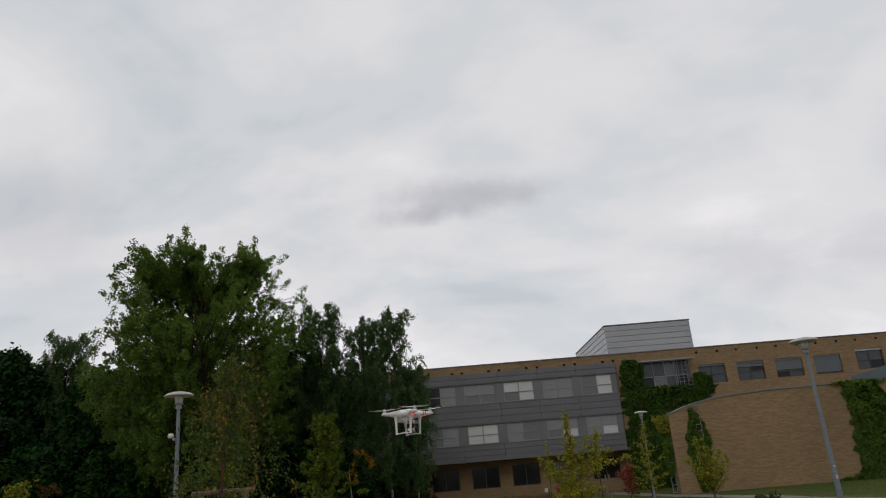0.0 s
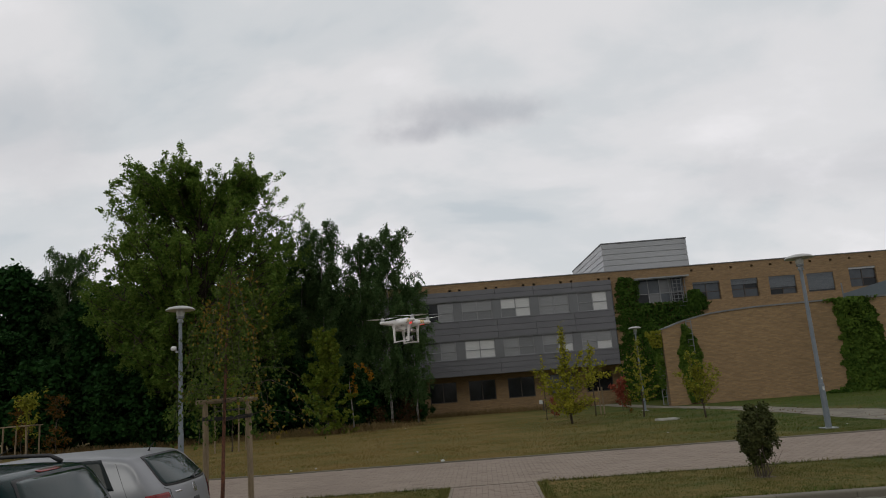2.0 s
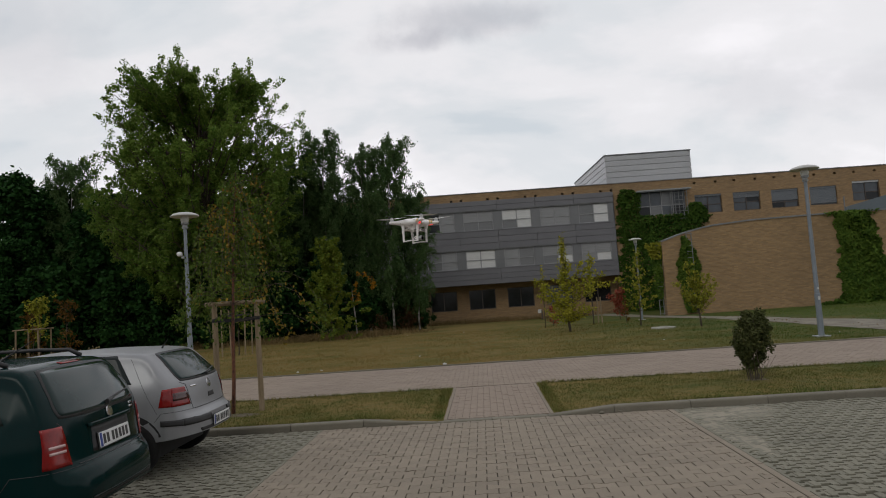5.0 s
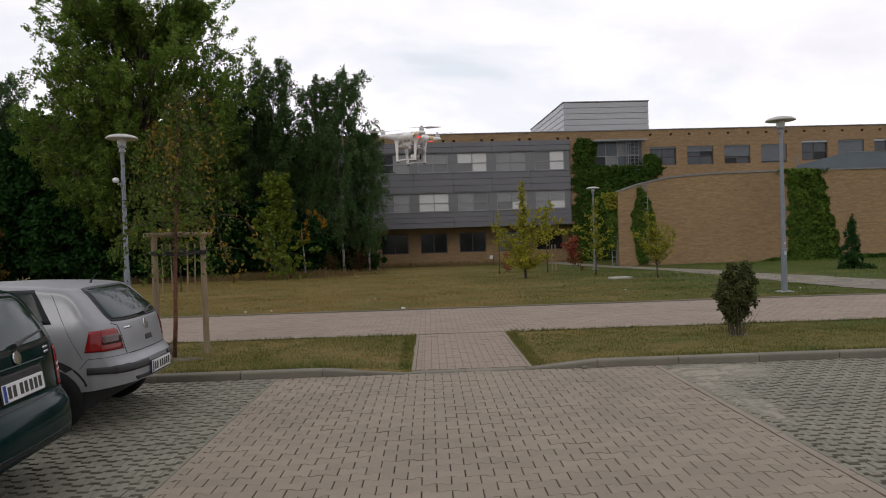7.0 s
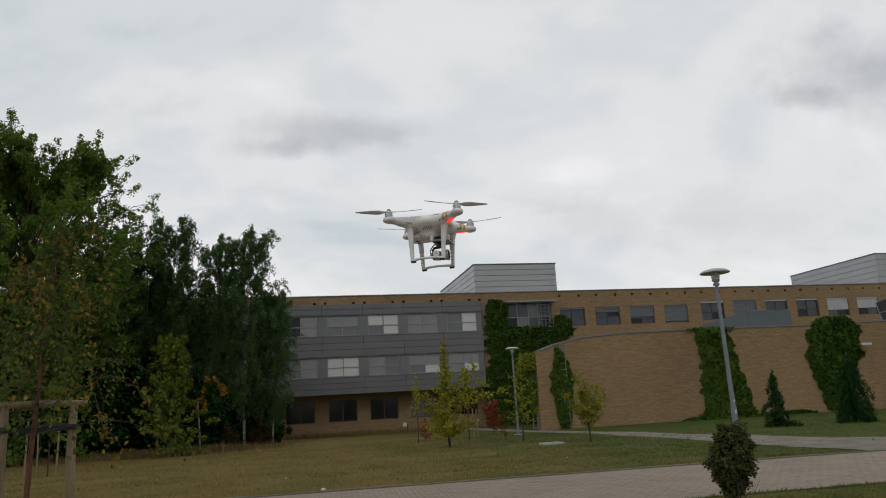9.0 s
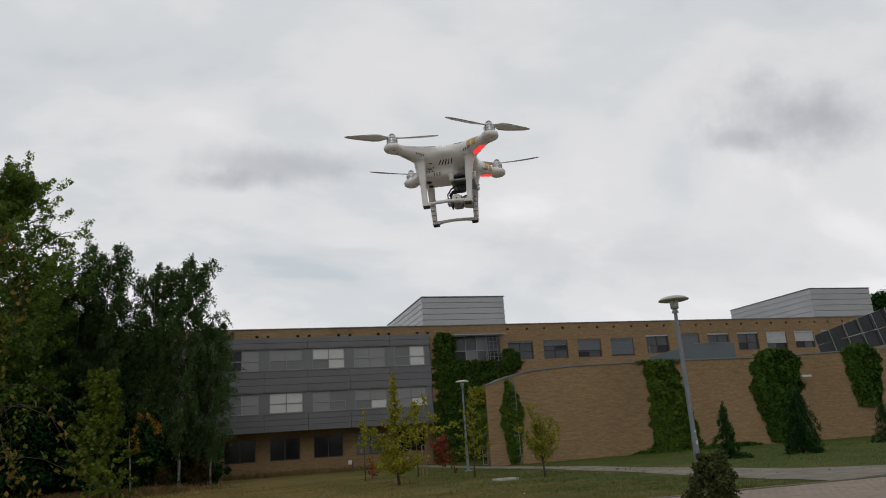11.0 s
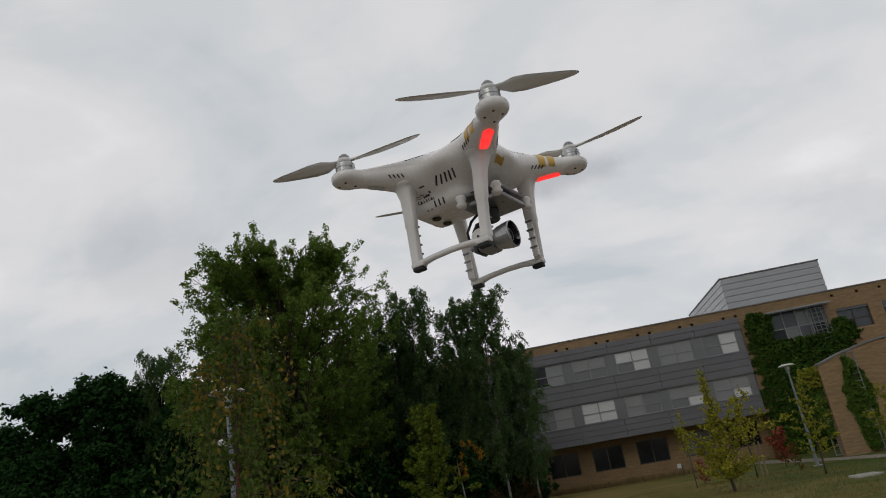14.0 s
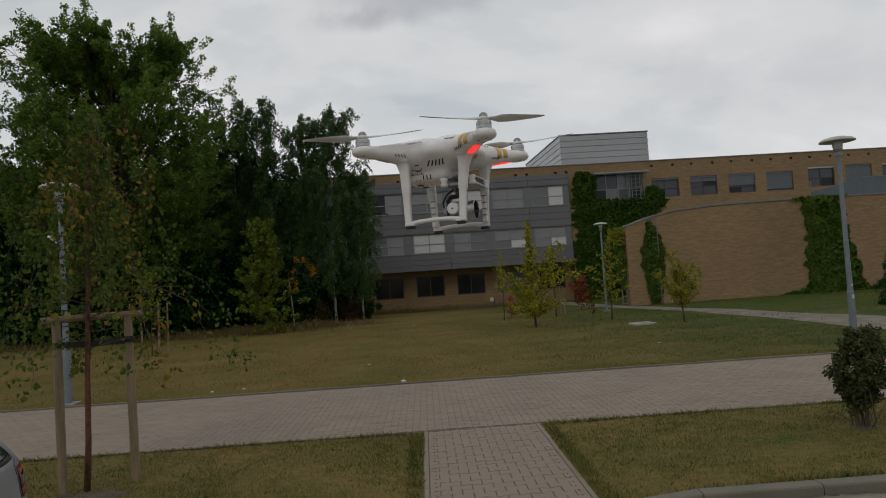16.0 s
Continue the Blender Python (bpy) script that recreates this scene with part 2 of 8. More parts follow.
M_KERB = material("kerb_concrete", (0.115, 0.105, 0.080), (0.190, 0.174, 0.136), 1.5, 0.9, bump=0.006, fine_scale=45, random_ob=0.4)
M_PALE_CONCRETE = material("pale_concrete", (0.34, 0.33, 0.30), (0.46, 0.45, 0.415), 3.0, 0.9, bump=0.004, fine_scale=50)
M_GRAVEL = material("sandy_footpath", (0.105, 0.090, 0.066), (0.225, 0.204, 0.162), 1.4, 0.95, bump=0.015, fine_scale=30)
M_BRICK = brick_material("yellow_clinker_brick", ((0.318, 0.207, 0.100), (0.243, 0.153, 0.073)), (0.240, 0.175, 0.110), "x")
M_BRICK_Y = brick_material("yellow_clinker_brick_side", ((0.318, 0.207, 0.100), (0.243, 0.153, 0.073)), (0.240, 0.175, 0.110), "y")
M_CLAD = material("grey_metal_cladding", (0.130, 0.131, 0.143), (0.168, 0.168, 0.180), 0.5, 0.5, metal=0.25, fine_scale=6, stretch=(1, 1, 3), random_ob=0.3)
M_CLAD_DARK = material("dark_cladding_band", (0.145, 0.149, 0.157), (0.178, 0.183, 0.191), 0.6, 0.5, metal=0.2, fine_scale=8)
M_SILVER = material("light_ribbed_metal", (0.370, 0.378, 0.396), (0.458, 0.466, 0.484), 0.4, 0.45, metal=0.3, fine_scale=5, random_ob=0.25)
M_ROOFING = material("roof_membrane", (0.10, 0.10, 0.10), (0.16, 0.16, 0.155), 0.5, 0.9)
M_FRAME = material("dark_window_frame", (0.045, 0.035, 0.03), (0.075, 0.06, 0.05), 4, 0.5)
M_FRAME_G = material("grey_window_frame", (0.20, 0.205, 0.215), (0.27, 0.275, 0.28), 4, 0.45)
M_GLASS = material("dark_window_glass", (0.008, 0.010, 0.012), (0.022, 0.025, 0.028), 0.5, 0.08, spec=0.3, fine_scale=3)
# grey-blue base colour paints the sky's reflection into the upper panes
M_GLASS_SKY = material("sky_reflection_glass", (0.040, 0.048, 0.057), (0.070, 0.081, 0.094), 0.8, 0.10, spec=0.5, fine_scale=3)
M_RAIL = material("blue_grey_sheet_metal", (0.105, 0.132, 0.150), (0.140, 0.168, 0.188), 0.5, 0.5, metal=0.2, fine_scale=6)
M_BLIND_W = material("white_blind_behind_glass", (0.50, 0.51, 0.51), (0.62, 0.62, 0.61), 1.0, 0.25, spec=0.7, stretch=(1, 1, 30), fine_scale=2)
M_BLIND_G = material("grey_blind_behind_glass", (0.19, 0.195, 0.20), (0.26, 0.265, 0.27), 0.6, 0.2, spec=0.7, stretch=(1, 1, 30), fine_scale=2)
M_BLIND_D = material("dim_blind_behind_glass", (0.115, 0.12, 0.125), (0.16, 0.165, 0.17), 0.6, 0.2, spec=0.7, stretch=(1, 1, 30), fine_scale=2)
M_SHUTTER = material("roller_shutter", (0.40, 0.41, 0.42), (0.50, 0.51, 0.51), 1.0, 0.5, stretch=(1, 1, 20), fine_scale=2)
M_SHUTTER_G = material("grey_roller_shutter", (0.105, 0.118, 0.13), (0.15, 0.165, 0.18), 1.0, 0.35, stretch=(1, 1, 20), fine_scale=2)
M_GALV = material("galvanised_steel", (0.255, 0.272, 0.281), (0.357, 0.374, 0.383), 6, 0.5, metal=0.6, fine_scale=30)
M_POLE = material("blue_grey_painted_pole", (0.160, 0.188, 0.216), (0.208, 0.236, 0.264), 5, 0.45, metal=0.2, fine_scale=30)
M_DOME = material("pale_lamp_dome", (0.38, 0.385, 0.37), (0.48, 0.485, 0.465), 4, 0.4, fine_scale=30)
M_LAMPGLASS = material("frosted_lamp_glass", (0.50, 0.52, 0.50), (0.62, 0.63, 0.61), 6, 0.25)
M_COPING = material("coping_sheet_metal", (0.17, 0.175, 0.18), (0.23, 0.235, 0.24), 3, 0.5, metal=0.3)
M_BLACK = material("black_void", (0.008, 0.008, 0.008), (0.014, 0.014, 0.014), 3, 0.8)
M_BARK = material("grey_brown_bark", (0.047, 0.036, 0.025), (0.102, 0.081, 0.060), 3, 0.95, bump=0.02, fine_scale=25, stretch=(1, 1, 0.3))
M_BIRCH = material("birch_bark", (0.10, 0.09, 0.08), (0.42, 0.40, 0.37), 1.3, 0.85, bump=0.01, fine_scale=12, stretch=(0.4, 0.4, 2.5))
M_REDBARK = material("copper_birch_bark", (0.020, 0.010, 0.008), (0.190, 0.072, 0.036), 12, 0.8, bump=0.008, fine_scale=38, fine_mix=0.55, stretch=(1, 1, 0.5))
M_STAKE = material("weathered_stake_wood", (0.160, 0.118, 0.070), (0.285, 0.220, 0.142), 5, 0.9, bump=0.006, fine_scale=30, stretch=(3, 3, 0.4))
M_STRAP = material("black_rubber_strap", (0.010, 0.010, 0.011), (0.020, 0.020, 0.021), 8, 0.7)


def leaf_material(name, a, b, tr=0.22):
    return material(name, a, b, 0.5, 0.75, island=0.6, translucent=tr, fine_scale=2.5, spec=0.06)


M_LEAF_BIG = leaf_material("broad_leaves", (0.050, 0.122, 0.020), (0.225, 0.305, 0.062), 0.48)
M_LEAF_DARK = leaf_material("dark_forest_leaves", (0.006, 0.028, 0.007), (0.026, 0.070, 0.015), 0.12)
M_LEAF_BIRCH = leaf_material("birch_leaves", (0.036, 0.082, 0.028), (0.125, 0.192, 0.070), 0.32)
M_LEAF_YOUNG = leaf_material("young_green_leaves", (0.062, 0.120, 0.014), (0.215, 0.245, 0.036), 0.3)
M_LEAF_GOLD = leaf_material("golden_green_leaves", (0.17, 0.195, 0.020), (0.40, 0.355, 0.042), 0.3)
M_LEAF_YELL = leaf_material("olive_yellow_leaves", (0.135, 0.165, 0.018), (0.34, 0.315, 0.044), 0.3)
M_LEAF_RED = leaf_material("red_autumn_leaves", (0.190, 0.040, 0.026), (0.345, 0.105, 0.065), 0.25)
M_LEAF_ORANGE = leaf_material("orange_autumn_leaves", (0.055, 0.034, 0.010), (0.165, 0.085, 0.018), 0.25)
M_LEAF_AMBER = leaf_material("amber_autumn_leaves", (0.260, 0.125, 0.012), (0.480, 0.255, 0.030), 0.3)
M_LEAF_BROWN = leaf_material("withered_brown_leaves", (0.028, 0.017, 0.008), (0.085, 0.048, 0.020), 0.1)
M_LEAF_NEAR = leaf_material("weeping_birch_leaves", (0.023, 0.060, 0.010), (0.128, 0.166, 0.034), 0.3)
M_LEAF_NEAR_Y = leaf_material("yellowed_birch_leaves", (0.105, 0.082, 0.016), (0.275, 0.190, 0.034), 0.3)
M_IVY = leaf_material("ivy_leaves", (0.014, 0.044, 0.008), (0.080, 0.140, 0.022), 0.12)
M_IVY_LIGHT = leaf_material("lighter_creeper_leaves", (0.020, 0.060, 0.011), (0.128, 0.190, 0.030), 0.18)
M_NEEDLE = leaf_material("spruce_needles", (0.007, 0.032, 0.008), (0.028, 0.080, 0.018), 0.08)
M_EVERGREEN = leaf_material("evergreen_scales", (0.026, 0.038, 0.012), (0.085, 0.092, 0.034), 0.08)


# ---- mesh helpers ----
def part(name, bm, mat, parent=None, label="", smooth=False):
    """Links a bmesh (or a mesh) as one mesh object under a thing or a part."""
    if isinstance(bm, bmesh.types.BMesh):
        me = bpy.data.meshes.new(name)
        bm.normal_update()
        bm.to_mesh(me)
        bm.free()
    else:
        me = bm
    if mat and not me.materials:
        me.materials.append(mat)
    if smooth:
        me.polygons.foreach_set("use_smooth", [True] * len(me.polygons))
    ob = new(name, me)
    if parent:
        ob.parent = parent
    if label:
        ob["label"] = label
    return ob


def thing(name, m, label, category, group="", kind=""):
    ob = new(name)
    ob.empty_display_size = 0.2
    ob.matrix_basis = m
    return tagged(ob, label, category, group, kind)


def mesh_from(verts, faces, name="mesh"):
    me = bpy.data.meshes.new(name)
    me.from_pydata([tuple(map(float, v)) for v in verts], [], faces)
    me.update()
    return me


def quads_mesh(V, name):
    """A mesh of loose quads from an array (n, 4, 3), made quickly."""
    n = len(V)
    me = bpy.data.meshes.new(name)
    me.vertices.add(n * 4)
    me.vertices.foreach_set("co", np.ascontiguousarray(V, dtype=np.float32).reshape(-1))
    me.loops.add(n * 4)
    me.loops.foreach_set("vertex_index", np.arange(n * 4, dtype=np.int32))
    me.polygons.add(n)
    me.polygons.foreach_set("loop_start", np.arange(n, dtype=np.int32) * 4)
    me.update(calc_edges=True)
    return me


def box(bm, x0, x1, y0, y1, z0, z1, bevel=0.0):
    r = bmesh.ops.create_cube(bm, size=1.0, matrix=Matrix.LocRotScale(((x0 + x1) / 2, (y0 + y1) / 2, (z0 + z1) / 2), None, (abs(x1 - x0), abs(y1 - y0), abs(z1 - z0))))
    if bevel:
        es = list({e for v in r["verts"] for e in v.link_edges})
        bmesh.ops.bevel(bm, geom=es, offset=bevel, segments=2, affect="EDGES", profile=0.5)
    return bm


def boxed(*a, bevel=0.0):
    return box(bmesh.new(), *a, bevel=bevel)


def tube(bm, pts, radii, sides=8, cap=True):
    """A tapered tube along points."""
    pts = [Vector(p) for p in pts]
    rings = []
    for i, p in enumerate(pts):
        d = (pts[min(i + 1, len(pts) - 1)] - pts[max(i - 1, 0)]).normalized()
        q = d.to_track_quat("Z", "Y")
        r = radii[i] if isinstance(radii, (list, tuple)) else radii
        rings.append([bm.verts.new(p + q @ Vector((r * math.cos(a), r * math.sin(a), 0))) for a in [2 * math.pi * k / sides for k in range(sides)]])
    for a, b in zip(rings, rings[1:]):
        for k in range(sides):
            bm.faces.new((a[k], a[(k + 1) % sides], b[(k + 1) % sides], b[k]))
    if cap:
        bm.faces.new(rings[0][::-1])
        bm.faces.new(rings[-1])
    return bm


def lathe(bm, profile, sides=24, centre=(0, 0, 0)):
    """Turns a profile of (radius, height) round the z axis."""
    c = Vector(centre)
    rings = []
    for r, z in profile:
        if r < 1e-5:
            rings.append([bm.verts.new(c + Vector((0, 0, z)))])
        else:
            rings.append([bm.verts.new(c + Vector((r * math.cos(2 * math.pi * k / sides), r * math.sin(2 * math.pi * k / sides), z))) for k in range(sides)])
    for a, b in zip(rings, rings[1:]):
        for k in range(sides):
            q = [a[k % len(a)], a[(k + 1) % len(a)], b[(k + 1) % len(b)], b[k % len(b)]]
            q = list(dict.fromkeys(q))
            if len(q) > 2:
                bm.faces.new(q)
    return bm


def ground_z(x, y):
    """The lawn falls gently towards the building."""
    return -0.0155 * max(0.0, min(y, 75.0) - 17.5)

# ---- ground ----
KERB_Y, STRIP_Y0, STRIP_Y1, PATH_Y0, PATH_Y1 = 9.33, 9.47, 12.68, 12.76, 17.02
SPUR_X0, SPUR_X1 = -0.25, 1.27
# the kerb, strip and walkway do not lie quite parallel to the building: the yard is laid out straight and then turned
YARD = Matrix.Translation((0, 12, 0)) @ Matrix.Rotation(radians(-2.5), 4, "Z") @ Matrix.Translation((0, -12, 0))
YARD_BACK = YARD.inverted()


def ground_level(x, y):
    """The height of the ground at a place of the world."""
    q = YARD_BACK @ Vector((x, y, 0))
    return yard_level(q.x, q.y)


def yard_level(x, y):
    """The height of the ground in the yard's own straight layout."""
    if y < KERB_Y + 0.07 or PATH_Y0 - 0.04 < y < PATH_Y1 + 0.04:
        return -0.08
    if y < PATH_Y0:
        if SPUR_X0 + 0.02 < x < SPUR_X1 - 0.02:
            return -0.08
        near = min(1.0, max(0.0, min(abs(x - SPUR_X0), abs(x - SPUR_X1)) / 0.9))
        f = (y - STRIP_Y0) / (STRIP_Y1 - STRIP_Y0)
        return (0.068 * (1 - f)) * (0.25 + 0.75 * near) + 0.012 * f + 0.008 * noise.noise((x * 1.3, y * 1.3, 0))
    return 0.015 + ground_z(x, y) + 0.03 * noise.noise((x * 0.25, y * 0.25, 3.0)) * min(1, (y - PATH_Y1) / 3)


def ground_sheet():
    xs = [-1500, -600, -250, -120, -70] + list(np.arange(-48, 60.1, 1.0)) + [80, 120, 250, 600, 1500]
    xs = sorted(set(round(float(v), 3) for v in xs) | {SPUR_X0 + 0.01, SPUR_X0 + 0.03, SPUR_X1 - 0.03, SPUR_X1 - 0.01} | {round(v, 3) for v in np.arange(-2.0, 3.0, 0.2)})
    ys = [-1500, -600, -200, -60, -20, 0, 5, 8, KERB_Y + 0.06, KERB_Y + 0.08] + list(np.linspace(STRIP_Y0, STRIP_Y1, 12)) + [PATH_Y0 - 0.05, PATH_Y0 - 0.03, 15, PATH_Y1 + 0.03, PATH_Y1 + 0.05]
    ys += list(np.arange(18.0, 66, 1.0)) + [75, 100, 160, 300, 700, 1500]
    verts = [(x, y, yard_level(x, y)) for y in ys for x in xs]
    n = len(xs)
    faces = [(j * n + i, j * n + i + 1, (j + 1) * n + i + 1, (j + 1) * n + i) for j in range(len(ys) - 1) for i in range(n - 1)]
    ob = part("ground", mesh_from(verts, faces), M_GRASS, smooth=True)
    ob.matrix_basis = YARD
    tagged(ob, "dry autumn lawn, patchy green and straw-coloured grass", "lawn", kind="structure")


ground_sheet()


def flat_slab(name, x0, x1, y0, y1, z0, z1, mat, label, category):
    ob = tagged(part(name, boxed(x0, x1, y0, y1, z0, z1), mat), label, category, kind="structure")
    ob.matrix_basis = YARD
    return ob


LANE_X0, LANE_X1 = -1.87, 2.83
flat_slab("parking_bed", -30, 30, -40, KERB_Y - 0.002, -0.075, -0.028, M_SOIL, "dark sandy bedding in the joints of the parking paving", "paving bed")
flat_slab("lane_bed", LANE_X0, LANE_X1 - 0.09, -40, KERB_Y - 0.003, -0.0279, -0.017, M_SOIL, "sandy bedding in the joints of the lane", "paving bed")
flat_slab("walkway_bed", -45, 45, PATH_Y0, PATH_Y1, -0.075, 0.004, M_JOINT, "sandy bedding in the joints of the walkway", "paving bed")
flat_slab("spur_bed", SPUR_X0, SPUR_X1, KERB_Y + 0.1, PATH_Y0 - 0.002, -0.075, 0.003, M_JOINT, "sandy bedding under the short linking path", "paving bed")


def footpath():
    """The sandy side path that leaves the walkway and bends back to the building."""
    edge_a = [(11.34, 17.12), (11.19, 20.5), (11.39, 24.01), (11.51, 28.02), (11.52, 32.52), (11.1, 37.51), (10.19, 44.48), (8.9, 60.43)]
    edge_b = [(18.43, 17.12), (14.19, 21.63), (13.79, 25.11), (13.37, 29.1), (13.07, 33.59), (12.45, 38.57), (11.54, 44.53), (10.89, 60.52)]

    def sample(pts, n):
        out = []
        for k in range(n):
            u = k / (n - 1) * (len(pts) - 1)
            i = min(int(u), len(pts) - 2)
            f = u - i
            p0, p1, p2, p3 = (Vector(pts[max(0, min(len(pts) - 1, i + d))]) for d in (-1, 0, 1, 2))
            out.append(0.5 * ((2 * p1) + (p2 - p0) * f + (2 * p0 - 5 * p1 + 4 * p2 - p3) * f * f + (3 * p1 - p0 - 3 * p2 + p3) * f ** 3))
        return out
    n, m = 60, 7
    A, B = sample(edge_a, n), sample(edge_b, n)
    verts, faces = [], []
    for i in range(n):
        for j in range(m):
            p = A[i].lerp(B[i], j / (m - 1))
            w = 0.12 * noise.noise((p.x * 0.9, p.y * 0.9, 1.0)) if j in (0, m - 1) else 0
            x, y = p.x + w, p.y
            verts.append((x, y, yard_level(x, max(y, PATH_Y1 + 0.06)) + (0.03 if 0 < j < m - 1 else 0.012)))
    for i in range(n - 1):
        for j in range(m - 1):
            faces.append((i * m + j, i * m + j + 1, (i + 1) * m + j + 1, (i + 1) * m + j))
    ob = tagged(part("footpath", mesh_from(verts, faces), M_GRAVEL, smooth=True), "pale sandy side path with worn uneven edges", "path", kind="structure")
    ob.matrix_basis = YARD


footpath()

# ---- building ----
FX0, FX1, FY = -16.0, 66.0, 60.1
BASE_Z, ROOF_Z = -0.95, 10.45


def wall_with_holes(name, x0, x1, z0, z1, y0, y1, holes, mat, label, category="wall"):
    """A wall that faces -y with real openings: a grid of blocks without those that lie in an opening, joined."""
    xs = sorted({round(v, 3) for v in (x0, x1)} | {round(v, 3) for h in holes for v in h[:2]})
    zs = sorted({round(v, 3) for v in (z0, z1)} | {round(v, 3) for h in holes for v in h[2:]})
    bm = bmesh.new()
    key = {}

    def vert(x, y, z):
        k = (round(x, 4), round(y, 4), round(z, 4))
        if k not in key:
            key[k] = bm.verts.new(k)
        return key[k]

    def inside(i, j):
        if not (0 <= i < len(xs) - 1 and 0 <= j < len(zs) - 1):
            return False
        cx, cz = (xs[i] + xs[i + 1]) / 2, (zs[j] + zs[j + 1]) / 2
        return not any(h[0] < cx < h[1] and h[2] < cz < h[3] for h in holes)
    for i in range(len(xs) - 1):
        for j in range(len(zs) - 1):
            if not inside(i, j):
                continue
            a, b, c, d = xs[i], xs[i + 1], zs[j], zs[j + 1]
            bm.faces.new((vert(a, y0, c), vert(b, y0, c), vert(b, y0, d), vert(a, y0, d)))
            bm.faces.new((vert(a, y1, c), vert(a, y1, d), vert(b, y1, d), vert(b, y1, c)))
            if not inside(i - 1, j):
                bm.faces.new((vert(a, y0, c), vert(a, y0, d), vert(a, y1, d), vert(a, y1, c)))
            if not inside(i + 1, j):
                bm.faces.new((vert(b, y0, c), vert(b, y1, c), vert(b, y1, d), vert(b, y0, d)))
            if not inside(i, j - 1):
                bm.faces.new((vert(a, y0, c), vert(a, y1, c), vert(b, y1, c), vert(b, y0, c)))
            if not inside(i, j + 1):
                bm.faces.new((vert(a, y0, d), vert(b, y0, d), vert(b, y1, d), vert(a, y1, d)))
    return tagged(part(name, bm, mat), label, category, kind="structure")


# openings (x0, x1, z0, z1)
UP_WIN = [(21.38 + 3.30 * k, 23.70 + 3.30 * k, 7.38, 8.98) for k in range(4)]
UP_WIN2 = [(34.95 + 3.31 * k, 37.3 + 3.31 * k, 7.52, 9.22) for k in range(9)]
IVY_WIN = [(16.5, 20.6, 7.45, 9.60)]
LOW_WIN = [(-8.75, -6.45, 0.42, 2.12), (-5.35, -3.05, 0.42, 2.12)] + [(-1.95 + 3.36 * k, 0.35 + 3.36 * k, 0.42, 2.12) for k in range(5)]
HOLES = []
for x in (-6.3, -5.4, -3.0, -2.1, 0.4, 1.25, 3.55, 4.45, 6.8, 7.72, 10.05, 10.95, 13.35, 14.25):
    HOLES.append((x - 0.11, x + 0.11, 9.80, 9.98))
for k in range(24):
    HOLES.append((21.35 + 1.72 * k + 0.08 * (k % 2), 21.57 + 1.72 * k + 0.08 * (k % 2), 9.95, 10.13))
wall_with_holes("wall_upper", 14.40, FX1, BASE_Z, ROOF_Z, FY, FY + 0.5, UP_WIN + UP_WIN2 + IVY_WIN + [h for h in HOLES if h[0] > 14.4], M_BRICK, "yellow clinker brick facade with a row of windows")
wall_with_holes("wall_parapet", FX0, 14.398, 9.60, ROOF_Z, FY, FY + 0.5, [h for h in HOLES if h[1] < 14.39], M_BRICK, "yellow brick parapet over the grey clad storeys")
wall_with_holes("wall_lower", FX0, 14.398, BASE_Z, 2.62, FY + 1.0, FY + 1.4, LOW_WIN, M_BRICK, "yellow brick ground floor set back under the grey storeys")
tagged(part("wall_corner", boxed(14.39, 14.80, FY + 0.502, FY + 1.4, BASE_Z, 2.62), M_BRICK_Y), "brick return at the corner of the ground floor", "wall", kind="structure")
bmv = bmesh.new()
for h in HOLES:
    box(bmv, h[0] - 0.03, h[1] + 0.03, FY + 0.42, FY + 0.49, h[2] - 0.03, h[3] + 0.03)
tagged(part("vent_backing", bmv, M_BLACK), "dark backs of the small square vents in the parapet", "vent", kind="structure")
tagged(part("roof", boxed(FX0, FX1, FY + 0.502, 80, 9.9, 10.1), M_ROOFING), "flat roof of dark membrane", "roof", kind="structure")
tagged(part("wall_back", boxed(FX0, FX1, 80.0, 80.4, BASE_Z, 10.3), M_BRICK), "plain brick wall closing the building at the back", "wall", kind="structure")
tagged(part("wall_west", boxed(FX0 - 0.4, FX0 - 0.002, FY + 1.0, 80.4, BASE_Z, 10.3), M_BRICK_Y), "plain brick end wall", "wall", kind="structure")
tagged(part("wall_east", boxed(FX1 + 0.002, FX1 + 0.4, FY, 80.4, BASE_Z, 10.3), M_BRICK_Y), "plain brick end wall", "wall", kind="structure")
tagged(part("parapet_coping", boxed(FX0, FX1, FY - 0.06, FY + 0.56, ROOF_Z + 0.001, ROOF_Z + 0.07), M_COPING), "thin grey metal coping along the parapet", "coping", kind="structure")
tagged(part("inner_floor", boxed(FX0, 14.3, FY + 0.6, 79.9, 2.63, 2.85), M_ROOFING), "floor slab between the storeys", "floor", kind="structure")
tagged(part("inner_wall", boxed(FX0, FX1, FY + 3.6, FY + 3.7, BASE_Z, 9.88), M_BLIND_D), "dim inner wall behind the windows", "wall", kind="structure")


